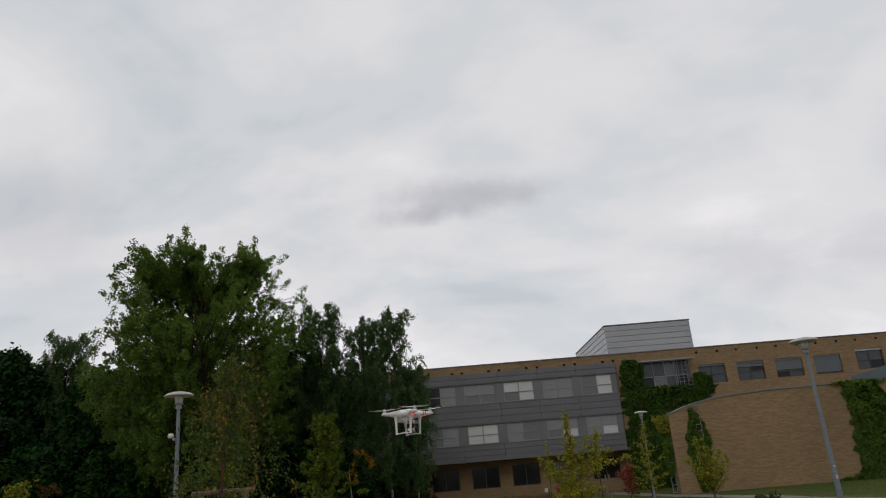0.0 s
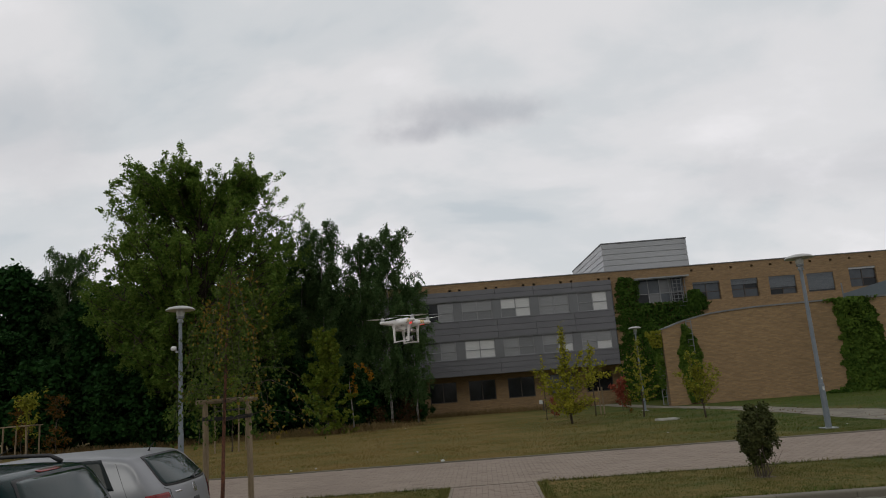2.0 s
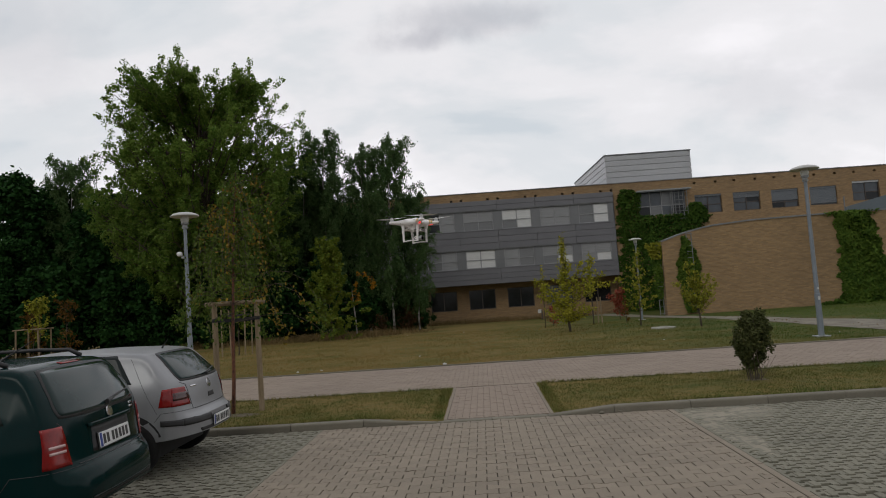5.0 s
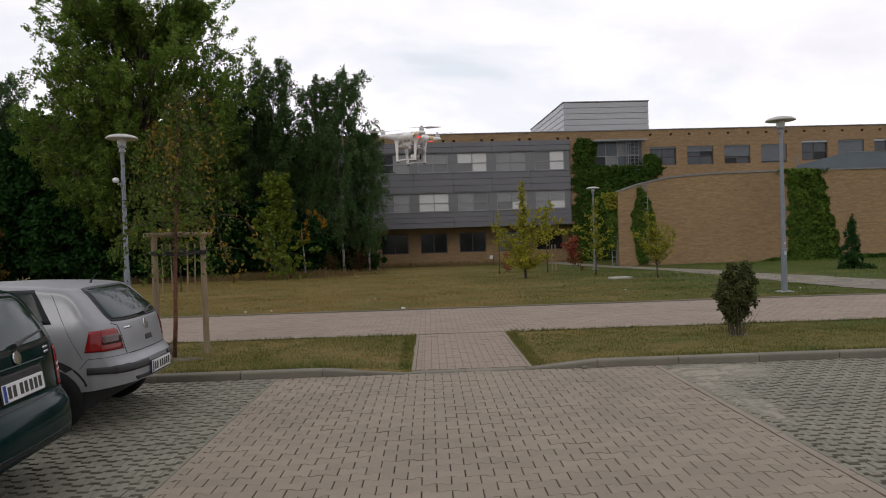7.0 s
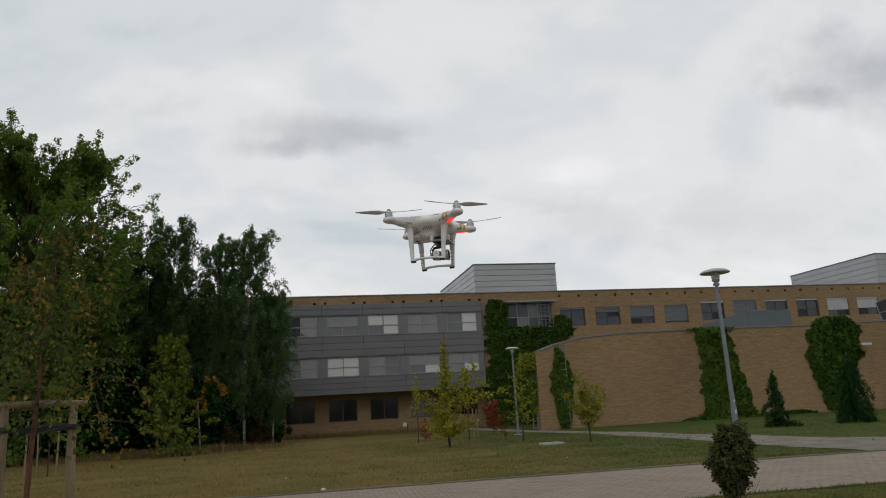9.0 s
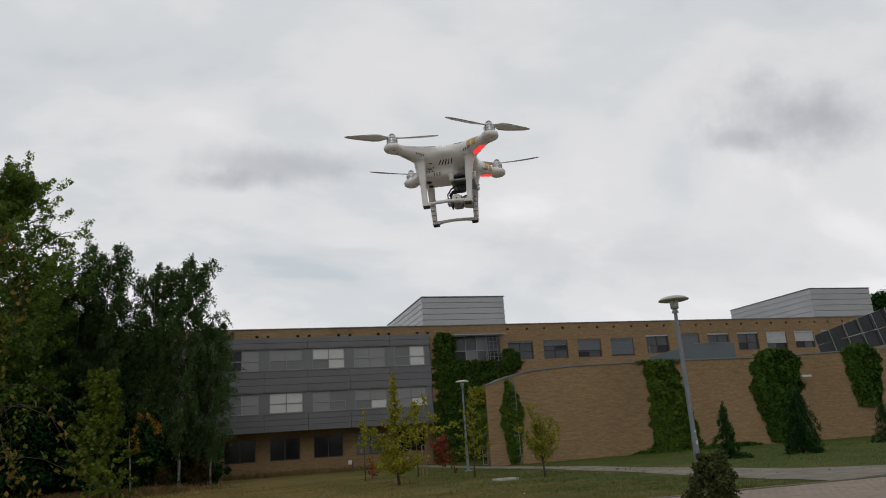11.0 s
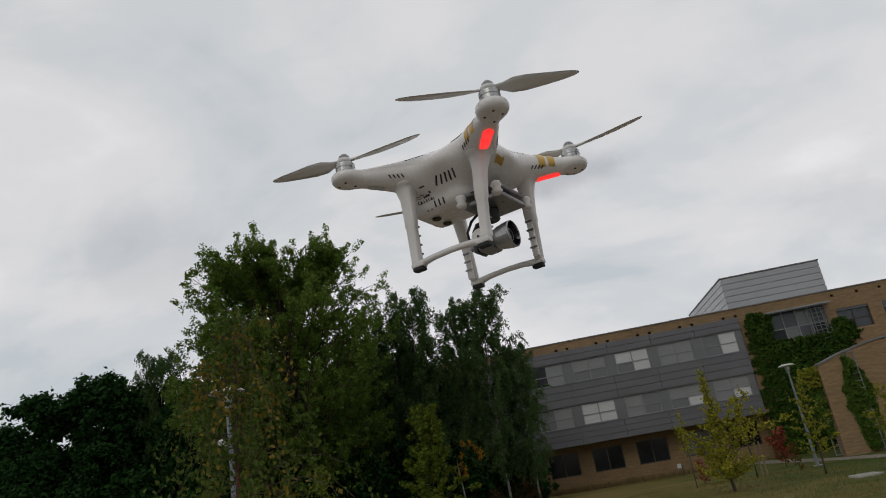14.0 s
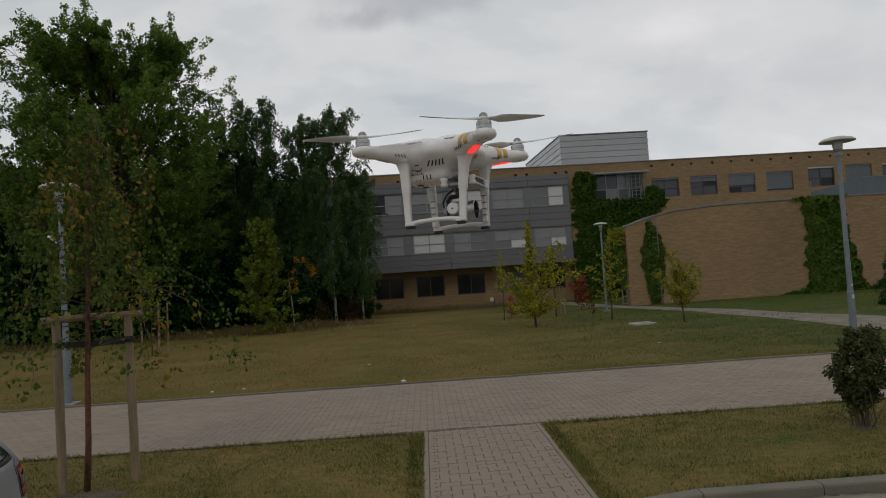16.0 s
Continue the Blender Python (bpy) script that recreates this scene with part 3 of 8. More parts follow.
def window(name, x0, x1, z0, z1, y, frame_mat, panes, label, mullions=1, transom=0.42, group="windows", shutter=0.0, sill=True, curtain=None):
    """A window in an opening: a frame, mullion and transom bars, one pane per field, a sill and perhaps a shutter. panes: materials, row by row from the top."""
    w = thing(name, pose((x0 + x1) / 2, y, z0), label, "window", group, "structure")
    W, H = x1 - x0, z1 - z0
    f = 0.07
    bm = bmesh.new()
    box(bm, -W / 2, -W / 2 + f, 0, 0.09, 0, H)
    box(bm, W / 2 - f, W / 2, 0, 0.09, 0, H)
    box(bm, -W / 2 + f, W / 2 - f, 0, 0.09, 0, f)
    box(bm, -W / 2 + f, W / 2 - f, 0, 0.09, H - f, H)
    part("window_frame", bm, frame_mat, w)
    cols = mullions + 1
    cw = (W - 2 * f) / cols
    zt = f + (H - 2 * f) * transom if transom else 0
    for k in range(1, cols):
        part("mullion", boxed(-W / 2 + f + k * cw - 0.04, -W / 2 + f + k * cw + 0.04, 0.003, 0.087, f, H - f), frame_mat, w)
    rows = 2 if transom else 1
    for r in range(rows):
        za, zb = (zt, H - f) if r == 0 else (f, zt)
        for k in range(cols):
            a, b = -W / 2 + f + k * cw, -W / 2 + f + (k + 1) * cw
            if transom and r == 0:
                part("transom", boxed(a + (0.04 if k else 0), b - (0.04 if k < cols - 1 else 0), 0.006, 0.084, zt - 0.035, zt + 0.035), frame_mat, w)
            part("pane", boxed(a, b, 0.045, 0.055, za, zb), panes[(r * cols + k) % len(panes)], w)
    if sill:
        part("window_sill", boxed(-W / 2 - 0.03, W / 2 + 0.03, -0.10, 0.0, -0.05, -0.012), M_COPING, w)
    if shutter:
        part("shutter_box", boxed(-W / 2 + 0.003, W / 2 - 0.003, -0.10, -0.002, H - 0.16, H - 0.003), curtain or M_SHUTTER, w, "roller shutter box")
        if shutter > 0.1:
            bm = bmesh.new()
            n = max(2, int(H * shutter / 0.08))
            for k in range(n):
                box(bm, -W / 2 + 0.02, W / 2 - 0.02, -0.05, -0.03 - 0.004 * (k % 2), H - 0.16 - (k + 1) * H * shutter / n + 0.006, H - 0.16 - k * H * shutter / n)
            part("shutter_curtain", bm, curtain or M_SHUTTER, w, "lowered roller shutter")
    return w


G, S, B, D_, W_ = M_GLASS, M_GLASS_SKY, M_BLIND_G, M_BLIND_D, M_BLIND_W
for k, h in enumerate(UP_WIN):
    window("window_upper", *h, FY + 0.16, M_FRAME, [(S, S, G, S), (S, G, S, S), (S, S, G, S), (S, S, S, S)][k], "dark brown framed window with a grey roller shutter in the brick wall", 1, (0.45, 0.45, 0.30, 0.30)[k], "upper windows", shutter=(0.05, 0.20, 0.50, 0.80)[k], curtain=M_SHUTTER_G)
for k, h in enumerate(UP_WIN2):
    window("window_shuttered", *h, FY + 0.16, M_FRAME, [(S, S, S, G), (S, S, G, S)][k % 2], "dark brown framed window with a pale roller shutter box", 1, 0.42, "upper windows", shutter=(0.06, 0.78, 0.06, 0.06, 0.58, 0.52, 0.06, 0.4, 0.06)[k], curtain=M_SHUTTER_G if k == 1 else M_SHUTTER)
window("window_terrace", *IVY_WIN[0], FY + 0.16, M_FRAME_G, (S, S, D_, S, G, D_, S, G), "wide grey window framed by ivy", 3, 0.38, "upper windows")
for k, h in enumerate(LOW_WIN):
    window("window_ground", *h, FY + 1.12, M_FRAME, [(G, G), (G, G), (G, G), (G, G), (G, G), (D_, D_), (G, G)][k], "dark ground floor window under the overhang", 1, 0.0, "ground floor windows")

# grey clad storeys: a projecting box of metal cassettes with two window bands
CX0, CX1, CY, CZ0, CZ1 = -13.0, 14.25, 59.55, 2.55, 9.72
band1, band2 = (7.12, 8.88), (3.86, 5.54)
clad = thing("clad_storeys", pose(0, 0, 0), "two grey metal clad storeys projecting over the brick ground floor", "facade", kind="structure")
part("core", boxed(CX0 + 0.02, CX1 - 0.02, CY + 0.30, FY - 0.002, CZ0 + 0.02, CZ1 - 0.02), M_CLAD_DARK, clad)
part("soffit", boxed(CX0, CX1, CY + 0.02, FY + 0.99, CZ0, CZ0 + 0.018), M_CLAD_DARK, clad, "dark underside of the overhang")
part("side_panel", boxed(CX1 - 0.018, CX1, CY + 0.02, FY - 0.002, CZ0 + 0.02, CZ1), M_CLAD, clad)


def cassettes(z0, z1, rows, x_edges):
    dz = (z1 - z0) / rows
    for r in range(rows):
        for a, b in zip(x_edges, x_edges[1:]):
            part("cladding_panel", boxed(a + 0.008, b - 0.008, CY, CY + 0.29, z0 + r * dz + 0.010, z0 + (r + 1) * dz - 0.010, bevel=0.006), M_CLAD, clad)


col_x = [-1.95 + 3.305 * k for k in range(-3, 5)]
edges_wide = [CX0] + [c - 0.42 for c in col_x[1:]] + [CX1]
cassettes(band1[1], CZ1, 2, edges_wide)
cassettes(band2[1], band1[0], 3, edges_wide)
cassettes(CZ0, band2[0], 3, edges_wide)
cap1 = {-3: (D_, D_, D_, D_), -2: (D_, B, D_, B), -1: (D_, D_, G, D_), 0: (G, B, G, B), 1: (B, B, D_, D_), 2: (W_, W_, D_, W_), 3: (B, B, B, B), 4: (D_, W_, D_, W_)}
cap2 = {-3: (D_, D_, D_, D_), -2: (D_, B, D_, B), -1: (D_, D_, D_, D_), 0: (D_, B, D_, B), 1: (W_, W_, W_, W_), 2: (B, D_, B, D_), 3: (B, B, D_, W_), 4: (B, B, B, W_)}
for bandz, caps in ((band1, cap1), (band2, cap2)):
    for k in range(-3, 5):
        a = -1.99 + 3.305 * k
        b = a + 2.56
        window("window_clad", a, b, bandz[0] + 0.06, bandz[1] - 0.06, CY + 0.13, M_FRAME_G, caps[k], "grey framed four-pane window with blinds in the clad storeys", 1, 0.46, "windows of the clad storeys", sill=False)
        nxt = b + 0.745 if k < 4 else CX1
        part("band_panel", boxed(b + 0.004, nxt - 0.004, CY + 0.10, CY + 0.295, bandz[0] + 0.004, bandz[1] - 0.004), M_CLAD_DARK, clad)
    part("band_sill", boxed(CX0 + 0.01, CX1 - 0.02, CY - 0.03, CY + 0.13, bandz[0] - 0.008, bandz[0] + 0.055), M_CLAD, clad)
    part("band_head", boxed(CX0 + 0.01, CX1 - 0.02, CY + 0.02, CY + 0.13, bandz[1] - 0.055, bandz[1] + 0.008), M_CLAD_DARK, clad)


def roof_house(x0, x1, y0, y1, z0, z1, label):
    """A plant room of ribbed metal bands on the roof."""
    t = thing("roof_house", pose(0, 0, 0), label, "plant room", kind="structure")
    n = 6
    dz = (z1 - z0) / n
    part("core", boxed(x0 + 0.05, x1 - 0.05, y0 + 0.05, y1 - 0.05, z0, z1 - 0.05), M_SILVER, t)
    for k in range(n):
        part("cladding_band", boxed(x0, x1, y0, y1, z0 + k * dz + 0.03, z0 + (k + 1) * dz - 0.03, bevel=0.015), M_SILVER, t)
    part("cap", boxed(x0 - 0.05, x1 + 0.05, y0 - 0.05, y1 + 0.05, z1, z1 + 0.08), M_COPING, t)
    return t


rh = roof_house(14.15, 21.68, 61.0, 76.0, 10.11, 13.10, "pale grey plant room of ribbed metal on the flat roof")
part("duct", boxed(21.69, 21.93, 62.0, 63.0, 11.2, 11.8), M_SILVER, rh)
part("service_hatch", boxed(21.69, 21.78, 65.0, 66.0, 10.2, 11.0), M_COPING, rh)
roof_house(55.3, 63.0, 61.0, 73.5, 10.11, 13.6, "grey ribbed metal plant room at the far end of the roof")

# ---- lower curved-top terrace wall ----
WX0, WX1, WY = 13.0, 60.0, 43.0


def wall_top(x):
    pts = [(13.0, 4.10), (14.1, 4.52), (15.9, 4.90), (18.6, 5.09), (23.8, 5.17), (32.5, 5.16), (44.4, 5.42), (60.0, 5.75)]
    for (a, za), (b, zb) in zip(pts, pts[1:]):
        if x <= b:
            f = (x - a) / (b - a)
            return za + (zb - za) * f
    return pts[-1][1]


def smooth_top(x):
    return sum(wall_top(min(max(x + d, WX0), WX1)) for d in (-0.5, -0.25, 0, 0.25, 0.5)) / 5


def terrace_wall():
    xs = [WX0 + (WX1 - WX0) * k / 150 for k in range(151)]
    bm = bmesh.new()
    fl, bl, ft, bt = ([bm.verts.new((x, y, z(x))) for x in xs] for y, z in ((WY, lambda x: -1.2), (WY + 0.5, lambda x: -1.2), (WY, smooth_top), (WY + 0.5, smooth_top)))
    for i in range(150):
        bm.faces.new((fl[i], fl[i + 1], ft[i + 1], ft[i]))
        bm.faces.new((bl[i], bt[i], bt[i + 1], bl[i + 1]))
        bm.faces.new((ft[i], ft[i + 1], bt[i + 1], bt[i]))
    bm.faces.new((fl[0], ft[0], bt[0], bl[0]))
    bm.faces.new((fl[-1], bl[-1], bt[-1], ft[-1]))
    tagged(part("wall_terrace", bm, M_BRICK), "long yellow brick wall with a gently curving top", "wall", kind="structure")
    bm = bmesh.new()
    rings = []
    for x in xs:
        z = smooth_top(x)
        rings.append([bm.verts.new(p) for p in ((x, WY - 0.05, z + 0.002), (x, WY + 0.55, z + 0.002), (x, WY + 0.55, z + 0.09), (x, WY - 0.05, z + 0.09))])
    for a, b in zip(rings, rings[1:]):
        for k in range(4):
            bm.faces.new((a[k], b[k], b[(k + 1) % 4], a[(k + 1) % 4]))
    bm.faces.new(rings[0])
    bm.faces.new(rings[-1][::-1])
    tagged(part("terrace_coping", bm, M_COPING), "grey sheet metal coping that follows the curved wall top", "coping", kind="structure")
    bm = bmesh.new()
    lo = [bm.verts.new((x, y, -1.2)) for x, y in ((13.3, 43.502), (13.75, 43.502), (20.4, 60.09), (19.9, 60.09))]
    hi = [bm.verts.new((v.co.x, v.co.y, 4.0)) for v in lo]
    bm.faces.new(lo[::-1])
    bm.faces.new(hi)
    for i in range(4):
        bm.faces.new((lo[i], lo[(i + 1) % 4], hi[(i + 1) % 4], hi[i]))
    tagged(part("wall_return", bm, M_BRICK_Y), "brick wall running back to the building", "wall", kind="structure")
    tagged(part("terrace", boxed(20.5, WX1, WY + 0.502, FY - 0.002, 3.6, 3.85), M_ROOFING), "flat terrace behind the curved wall", "terrace", kind="structure")


terrace_wall()


def terrace_railing(x0, x1, y, z0, z1, rise, label):
    """Sheet metal balustrade panels on posts, the first one slanted."""
    t = thing("terrace_railing", pose(0, 0, 0), label, "railing")
    n = max(2, int((x1 - x0) / 3.2))
    for k in range(n):
        a, b = x0 + (x1 - x0) * k / n, x0 + (x1 - x0) * (k + 1) / n
        bm = bmesh.new()
        za = z1 - (rise if k == 0 else 0)
        q = [(a + 0.004, z0), (b - 0.004, z0), (b - 0.004, z1), (a + 0.004, za)]
        f = [bm.verts.new((x, y, z)) for x, z in q]
        g = [bm.verts.new((x, y + 0.04, z)) for x, z in q]
        bm.faces.new(f)
        bm.faces.new(g[::-1])
        for i in range(4):
            bm.faces.new((f[i], g[i], g[(i + 1) % 4], f[(i + 1) % 4]))
        part("panel", bm, M_RAIL, t)
        part("post", boxed(a - 0.03, a + 0.03, y + 0.045, y + 0.10, 3.85, z1 - 0.05), M_COPING, t)
    part("handrail", boxed(x0 + (x1 - x0) / n, x1, y - 0.02, y + 0.06, z1 + 0.002, z1 + 0.05), M_COPING, t)


terrace_railing(25.6, 32.3, 45.0, 5.0, 6.45, 0.75, "blue-grey sheet metal terrace balustrade above the brick wall")


def glazed_roof():
    """Dark glazed panels in a grid on the terrace, rising along the wall."""
    t = thing("glazed_lantern", pose(0, 0, 0), "dark glazed terrace lantern with a fine metal grid", "skylight")
    for k in range(7):
        a, b = 39.6 + k * 1.5, 39.6 + (k + 1) * 1.5
        for r in range(2):
            za0, zb0 = 5.35 + 0.14 * k, 5.35 + 0.14 * (k + 1)
            h0, h1 = 0.75 + 0.13 * k, 0.75 + 0.13 * (k + 1)
            q = [(a + 0.03, za0 + h0 * r), (b - 0.03, zb0 + h1 * r), (b - 0.03, zb0 + h1 * (r + 1) - 0.05), (a + 0.03, za0 + h0 * (r + 1) - 0.05)]
            bm = bmesh.new()
            f = [bm.verts.new((x, 45.0 + 0.25 * (z - 5.3), z)) for x, z in q]
            g = [bm.verts.new((x, 45.03 + 0.25 * (z - 5.3), z)) for x, z in q]
            bm.faces.new(f)
            bm.faces.new(g[::-1])
            for i in range(4):
                bm.faces.new((f[i], g[i], g[(i + 1) % 4], f[(i + 1) % 4]))
            part("pane", bm, M_GLASS, t)
        bm = bmesh.new()
        tube(bm, [(a, 45.0, 3.85), (a, 45.0, 5.3 + 0.14 * k), (a, 45.0 + 0.5 * (0.75 + 0.13 * k), 5.35 + 0.14 * k + 2 * (0.75 + 0.13 * k))], 0.035, 6)
        part("bar", bm, M_COPING, t)


glazed_roof()

# ---- plants ----
def leaf_quads(rng, centres, normals, size, elong=1.5, droop=0.0):
    """Pointed leaf-shaped quads round centres, turned at random about their normals, as an array (n, 4, 3)."""
    n = len(centres)
    nrm = normals / np.maximum(1e-6, np.linalg.norm(normals, axis=1, keepdims=True))
    t = rng.normal(size=(n, 3))
    t[:, 2] -= droop
    t -= nrm * np.sum(t * nrm, axis=1, keepdims=True)
    t /= np.maximum(1e-6, np.linalg.norm(t, axis=1, keepdims=True))
    b = np.cross(nrm, t)
    s = (size * rng.uniform(0.6, 1.25, n))[:, None]
    a, w = t * s * elong * 0.5, b * s * 0.5
    k = (rng.uniform(-0.15, 0.25, n))[:, None]
    return np.stack([centres - a, centres + w + a * k + nrm * s * 0.1, centres + a, centres - w + a * k + nrm * s * 0.1], axis=1)


def clump_leaves(rng, clumps, per, size, spread_z=1.0, elong=1.5, droop=0.0, shell=0.5):
    """Leaves scattered in clumps (x, y, z, radius)."""
    C = np.repeat(np.array(clumps, dtype=float), per, axis=0)
    d = rng.normal(size=(len(C), 3))
    d /= np.linalg.norm(d, axis=1, keepdims=True)
    r = rng.uniform(0, 1, len(C)) ** shell
    off = d * (r * C[:, 3])[:, None]
    off[:, 2] *= spread_z
    nrm = d * 0.7 + rng.normal(size=d.shape) * 0.6 + np.array([0, 0, 0.5])
    return leaf_quads(rng, C[:, :3] + off, nrm, size, elong, droop)


def limb_points(rng, start, end, sag=0.0, n=5, wobble=0.08):
    start, end = np.array(start, float), np.array(end, float)
    L = np.linalg.norm(end - start)
    pts = []
    for k in range(n):
        f = k / (n - 1)
        p = start + (end - start) * f + rng.normal(size=3) * wobble * L * (f * (1 - f)) * 2
        p[2] += sag * L * (4 * f * (1 - f)) * 0.25
        pts.append(p)
    return pts


def make_tree(name, seed, height, trunk_r, crown, limbs, twigs, per, leaf, clump, bark, leaves, label, category="tree", group="",
              trunk_top=0.85, rise=0.55, trunk_z=0.2, spread_z=1.0, droop=0.0, elong=1.5, fill=0.35, hang=0.0, kind="", lean=0.0, spray=0.0):
    """A tapered trunk, limbs that carry twigs, and leaves in clumps along them. crown(f, azimuth) gives the crown's radius at the height fraction f."""
    rng = np.random.default_rng(seed)
    t = thing(name, pose(0, 0, 0), label, category, group, kind)
    bm = bmesh.new()
    trunk = limb_points(rng, (0, 0, -0.1), (lean * height, 0, height * trunk_top), 0, 8, 0.02)
    tube(bm, trunk, [trunk_r * (1 - 0.88 * k / 7) * (1.25 if k == 0 else 1) for k in range(8)], 8)
    part("trunk", bm, bark, t, smooth=True)
    clumps = []
    lb = bmesh.new()
    for i in range(limbs):
        f0 = trunk_z + (1 - trunk_z) * (i + rng.uniform(0, 0.8)) / limbs
        az = i * 2.39996 + rng.uniform(-0.5, 0.5)
        z_end = min(0.985, f0 + rng.uniform(0.0, 0.16))
        r = crown(z_end, az) * rng.uniform(0.72, 0.96)
        zs = max(trunk_z * 0.55, z_end - rise * r / height - 0.03) * height
        zs = min(zs, height * trunk_top * 0.97)
        base = np.array(trunk[min(7, int(zs / (height * trunk_top) * 7))])
        base[2] = zs
        end = np.array([lean * height * z_end + r * math.cos(az), r * math.sin(az), z_end * height - hang * r])
        pts = limb_points(rng, base, end, 0.25, 5, 0.07)
        r0 = trunk_r * 0.42 * (1 - 0.6 * f0)
        tube(lb, pts, [max(0.006, r0 * (1 - 0.8 * k / 4)) for k in range(5)], 5, False)
        for j in range(twigs):
            u = fill + (1 - fill) * (j + rng.uniform(0, 1)) / twigs
            k = min(3, int(u * 4))
            p = pts[k] + (pts[k + 1] - pts[k]) * (u * 4 - k)
            c = clump * rng.uniform(0.6, 1.25)
            if spray:
                start = p
                p = p + rng.normal(size=3) * 0.33
                # a straight leafy shoot that reaches outwards and up
                d = np.array([math.cos(az), math.sin(az), 0]) * rng.uniform(0.2, 1.0) + rng.normal(size=3) * 0.45 + np.array([0, 0, rng.uniform(0.2, 1.1)])
                tip = p + d / np.linalg.norm(d) * spray * rng.uniform(0.5, 1.25) * (0.45 + 0.55 * u)
                tube(lb, [start, (p + tip) / 2 + rng.normal(size=3) * 0.04, tip], [max(0.005, r0 * 0.2), 0.006, 0.003], 4, False)
                for v in (0.35, 0.62, 0.85, 1.0):
                    clumps.append((*(p + (tip - p) * v), clump * (1.12 - 0.62 * v) * rng.uniform(0.7, 1.2)))
                continue
            q = p + rng.normal(size=3) * clump * 0.75
            q[2] -= hang * 0.5 * clump
            if j % 2:
                tube(lb, [p, (p + q) / 2 + rng.normal(size=3) * 0.05 * clump, q], [max(0.004, r0 * 0.22), max(0.004, r0 * 0.16), 0.003], 4, False)
            clumps.append((*q, c))
    part("branchwork", lb, bark, t, smooth=True)
    V = clump_leaves(rng, clumps, per, leaf, spread_z, elong, droop)
    part("crown", quads_mesh(V, "crown"), leaves, t)
    return t


def place(ob, x, y, turn=0.0, s=1.0, z=None):
    ob.matrix_basis = Matrix.LocRotScale((x, y, ground_level(x, y) if z is None else z), Euler((0, 0, radians(turn))), (s, s, s))
    return ob


def again(ob, x, y, turn, s, label=""):
    """Another plant of the same kind, at another place, turn and size."""
    c = copy_thing(ob, pose(x, y, ground_level(x, y), 0, 0, turn))
    c.scale = (s, s, s)
    if label:
        c["label"] = label
    return c


def broad(f, az):
    r = float(np.interp(f, (0.0, 0.12, 0.22, 0.36, 0.55, 0.75, 0.9, 1.0), (2.5, 3.6, 4.6, 5.8, 7.2, 7.5, 6.4, 4.3)))
    return r * (0.9 + 0.1 * math.sin(3 * az + 9 * f))


big_tree = place(make_tree("broadleaf_tree", 17, 16.4, 0.32, broad, 230, 17, 18, 0.104, 0.40, M_BARK, M_LEAF_BIG, "tall spreading broadleaf tree, green with a few yellowing leaves", "tree", rise=0.8, trunk_z=0.14, fill=0.34, spray=1.0), -15.0, 42.5, 20, 0.98)


def medium(f, az):
    return 3.4 * max(0.04, math.sin(math.pi * min(1, 0.10 + 0.88 * (1 - f)) ** 0.8)) * (0.85 + 0.15 * math.sin(2 * az + 7 * f)) + 0.25


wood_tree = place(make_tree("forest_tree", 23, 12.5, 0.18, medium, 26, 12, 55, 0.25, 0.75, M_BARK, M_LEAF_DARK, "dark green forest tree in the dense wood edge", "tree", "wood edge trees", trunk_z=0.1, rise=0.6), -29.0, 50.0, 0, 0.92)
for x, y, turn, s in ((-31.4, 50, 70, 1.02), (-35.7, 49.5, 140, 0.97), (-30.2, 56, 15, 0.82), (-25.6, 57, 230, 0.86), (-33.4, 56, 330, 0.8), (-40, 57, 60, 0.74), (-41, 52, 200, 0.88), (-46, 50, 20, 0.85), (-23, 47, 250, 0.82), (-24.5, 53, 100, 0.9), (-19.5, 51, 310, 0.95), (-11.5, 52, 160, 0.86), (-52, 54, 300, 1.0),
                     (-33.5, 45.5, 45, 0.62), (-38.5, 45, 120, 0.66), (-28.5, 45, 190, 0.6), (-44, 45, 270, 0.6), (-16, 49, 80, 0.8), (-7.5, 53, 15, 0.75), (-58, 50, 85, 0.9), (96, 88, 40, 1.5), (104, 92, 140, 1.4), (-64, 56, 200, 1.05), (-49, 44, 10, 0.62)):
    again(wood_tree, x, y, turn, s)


def low(f, az):
    return 2.4 * max(0.05, (1 - (f - 0.3) ** 2 / 0.55)) ** 0.5 * (0.85 + 0.15 * math.sin(3 * az))


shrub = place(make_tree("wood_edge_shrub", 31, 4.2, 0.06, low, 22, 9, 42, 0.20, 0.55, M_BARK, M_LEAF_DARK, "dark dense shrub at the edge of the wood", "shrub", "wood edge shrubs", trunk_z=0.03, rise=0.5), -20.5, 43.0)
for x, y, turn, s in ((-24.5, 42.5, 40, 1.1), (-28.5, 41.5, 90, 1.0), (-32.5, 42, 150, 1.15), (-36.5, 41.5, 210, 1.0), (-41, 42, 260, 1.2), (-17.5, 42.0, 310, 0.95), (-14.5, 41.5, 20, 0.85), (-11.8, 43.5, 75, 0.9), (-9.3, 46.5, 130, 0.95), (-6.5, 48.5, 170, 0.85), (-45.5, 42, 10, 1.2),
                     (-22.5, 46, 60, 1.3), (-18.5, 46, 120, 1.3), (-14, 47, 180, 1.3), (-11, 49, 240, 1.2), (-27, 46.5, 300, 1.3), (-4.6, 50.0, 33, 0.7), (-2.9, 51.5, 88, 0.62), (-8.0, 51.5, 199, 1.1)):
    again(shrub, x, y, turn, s)


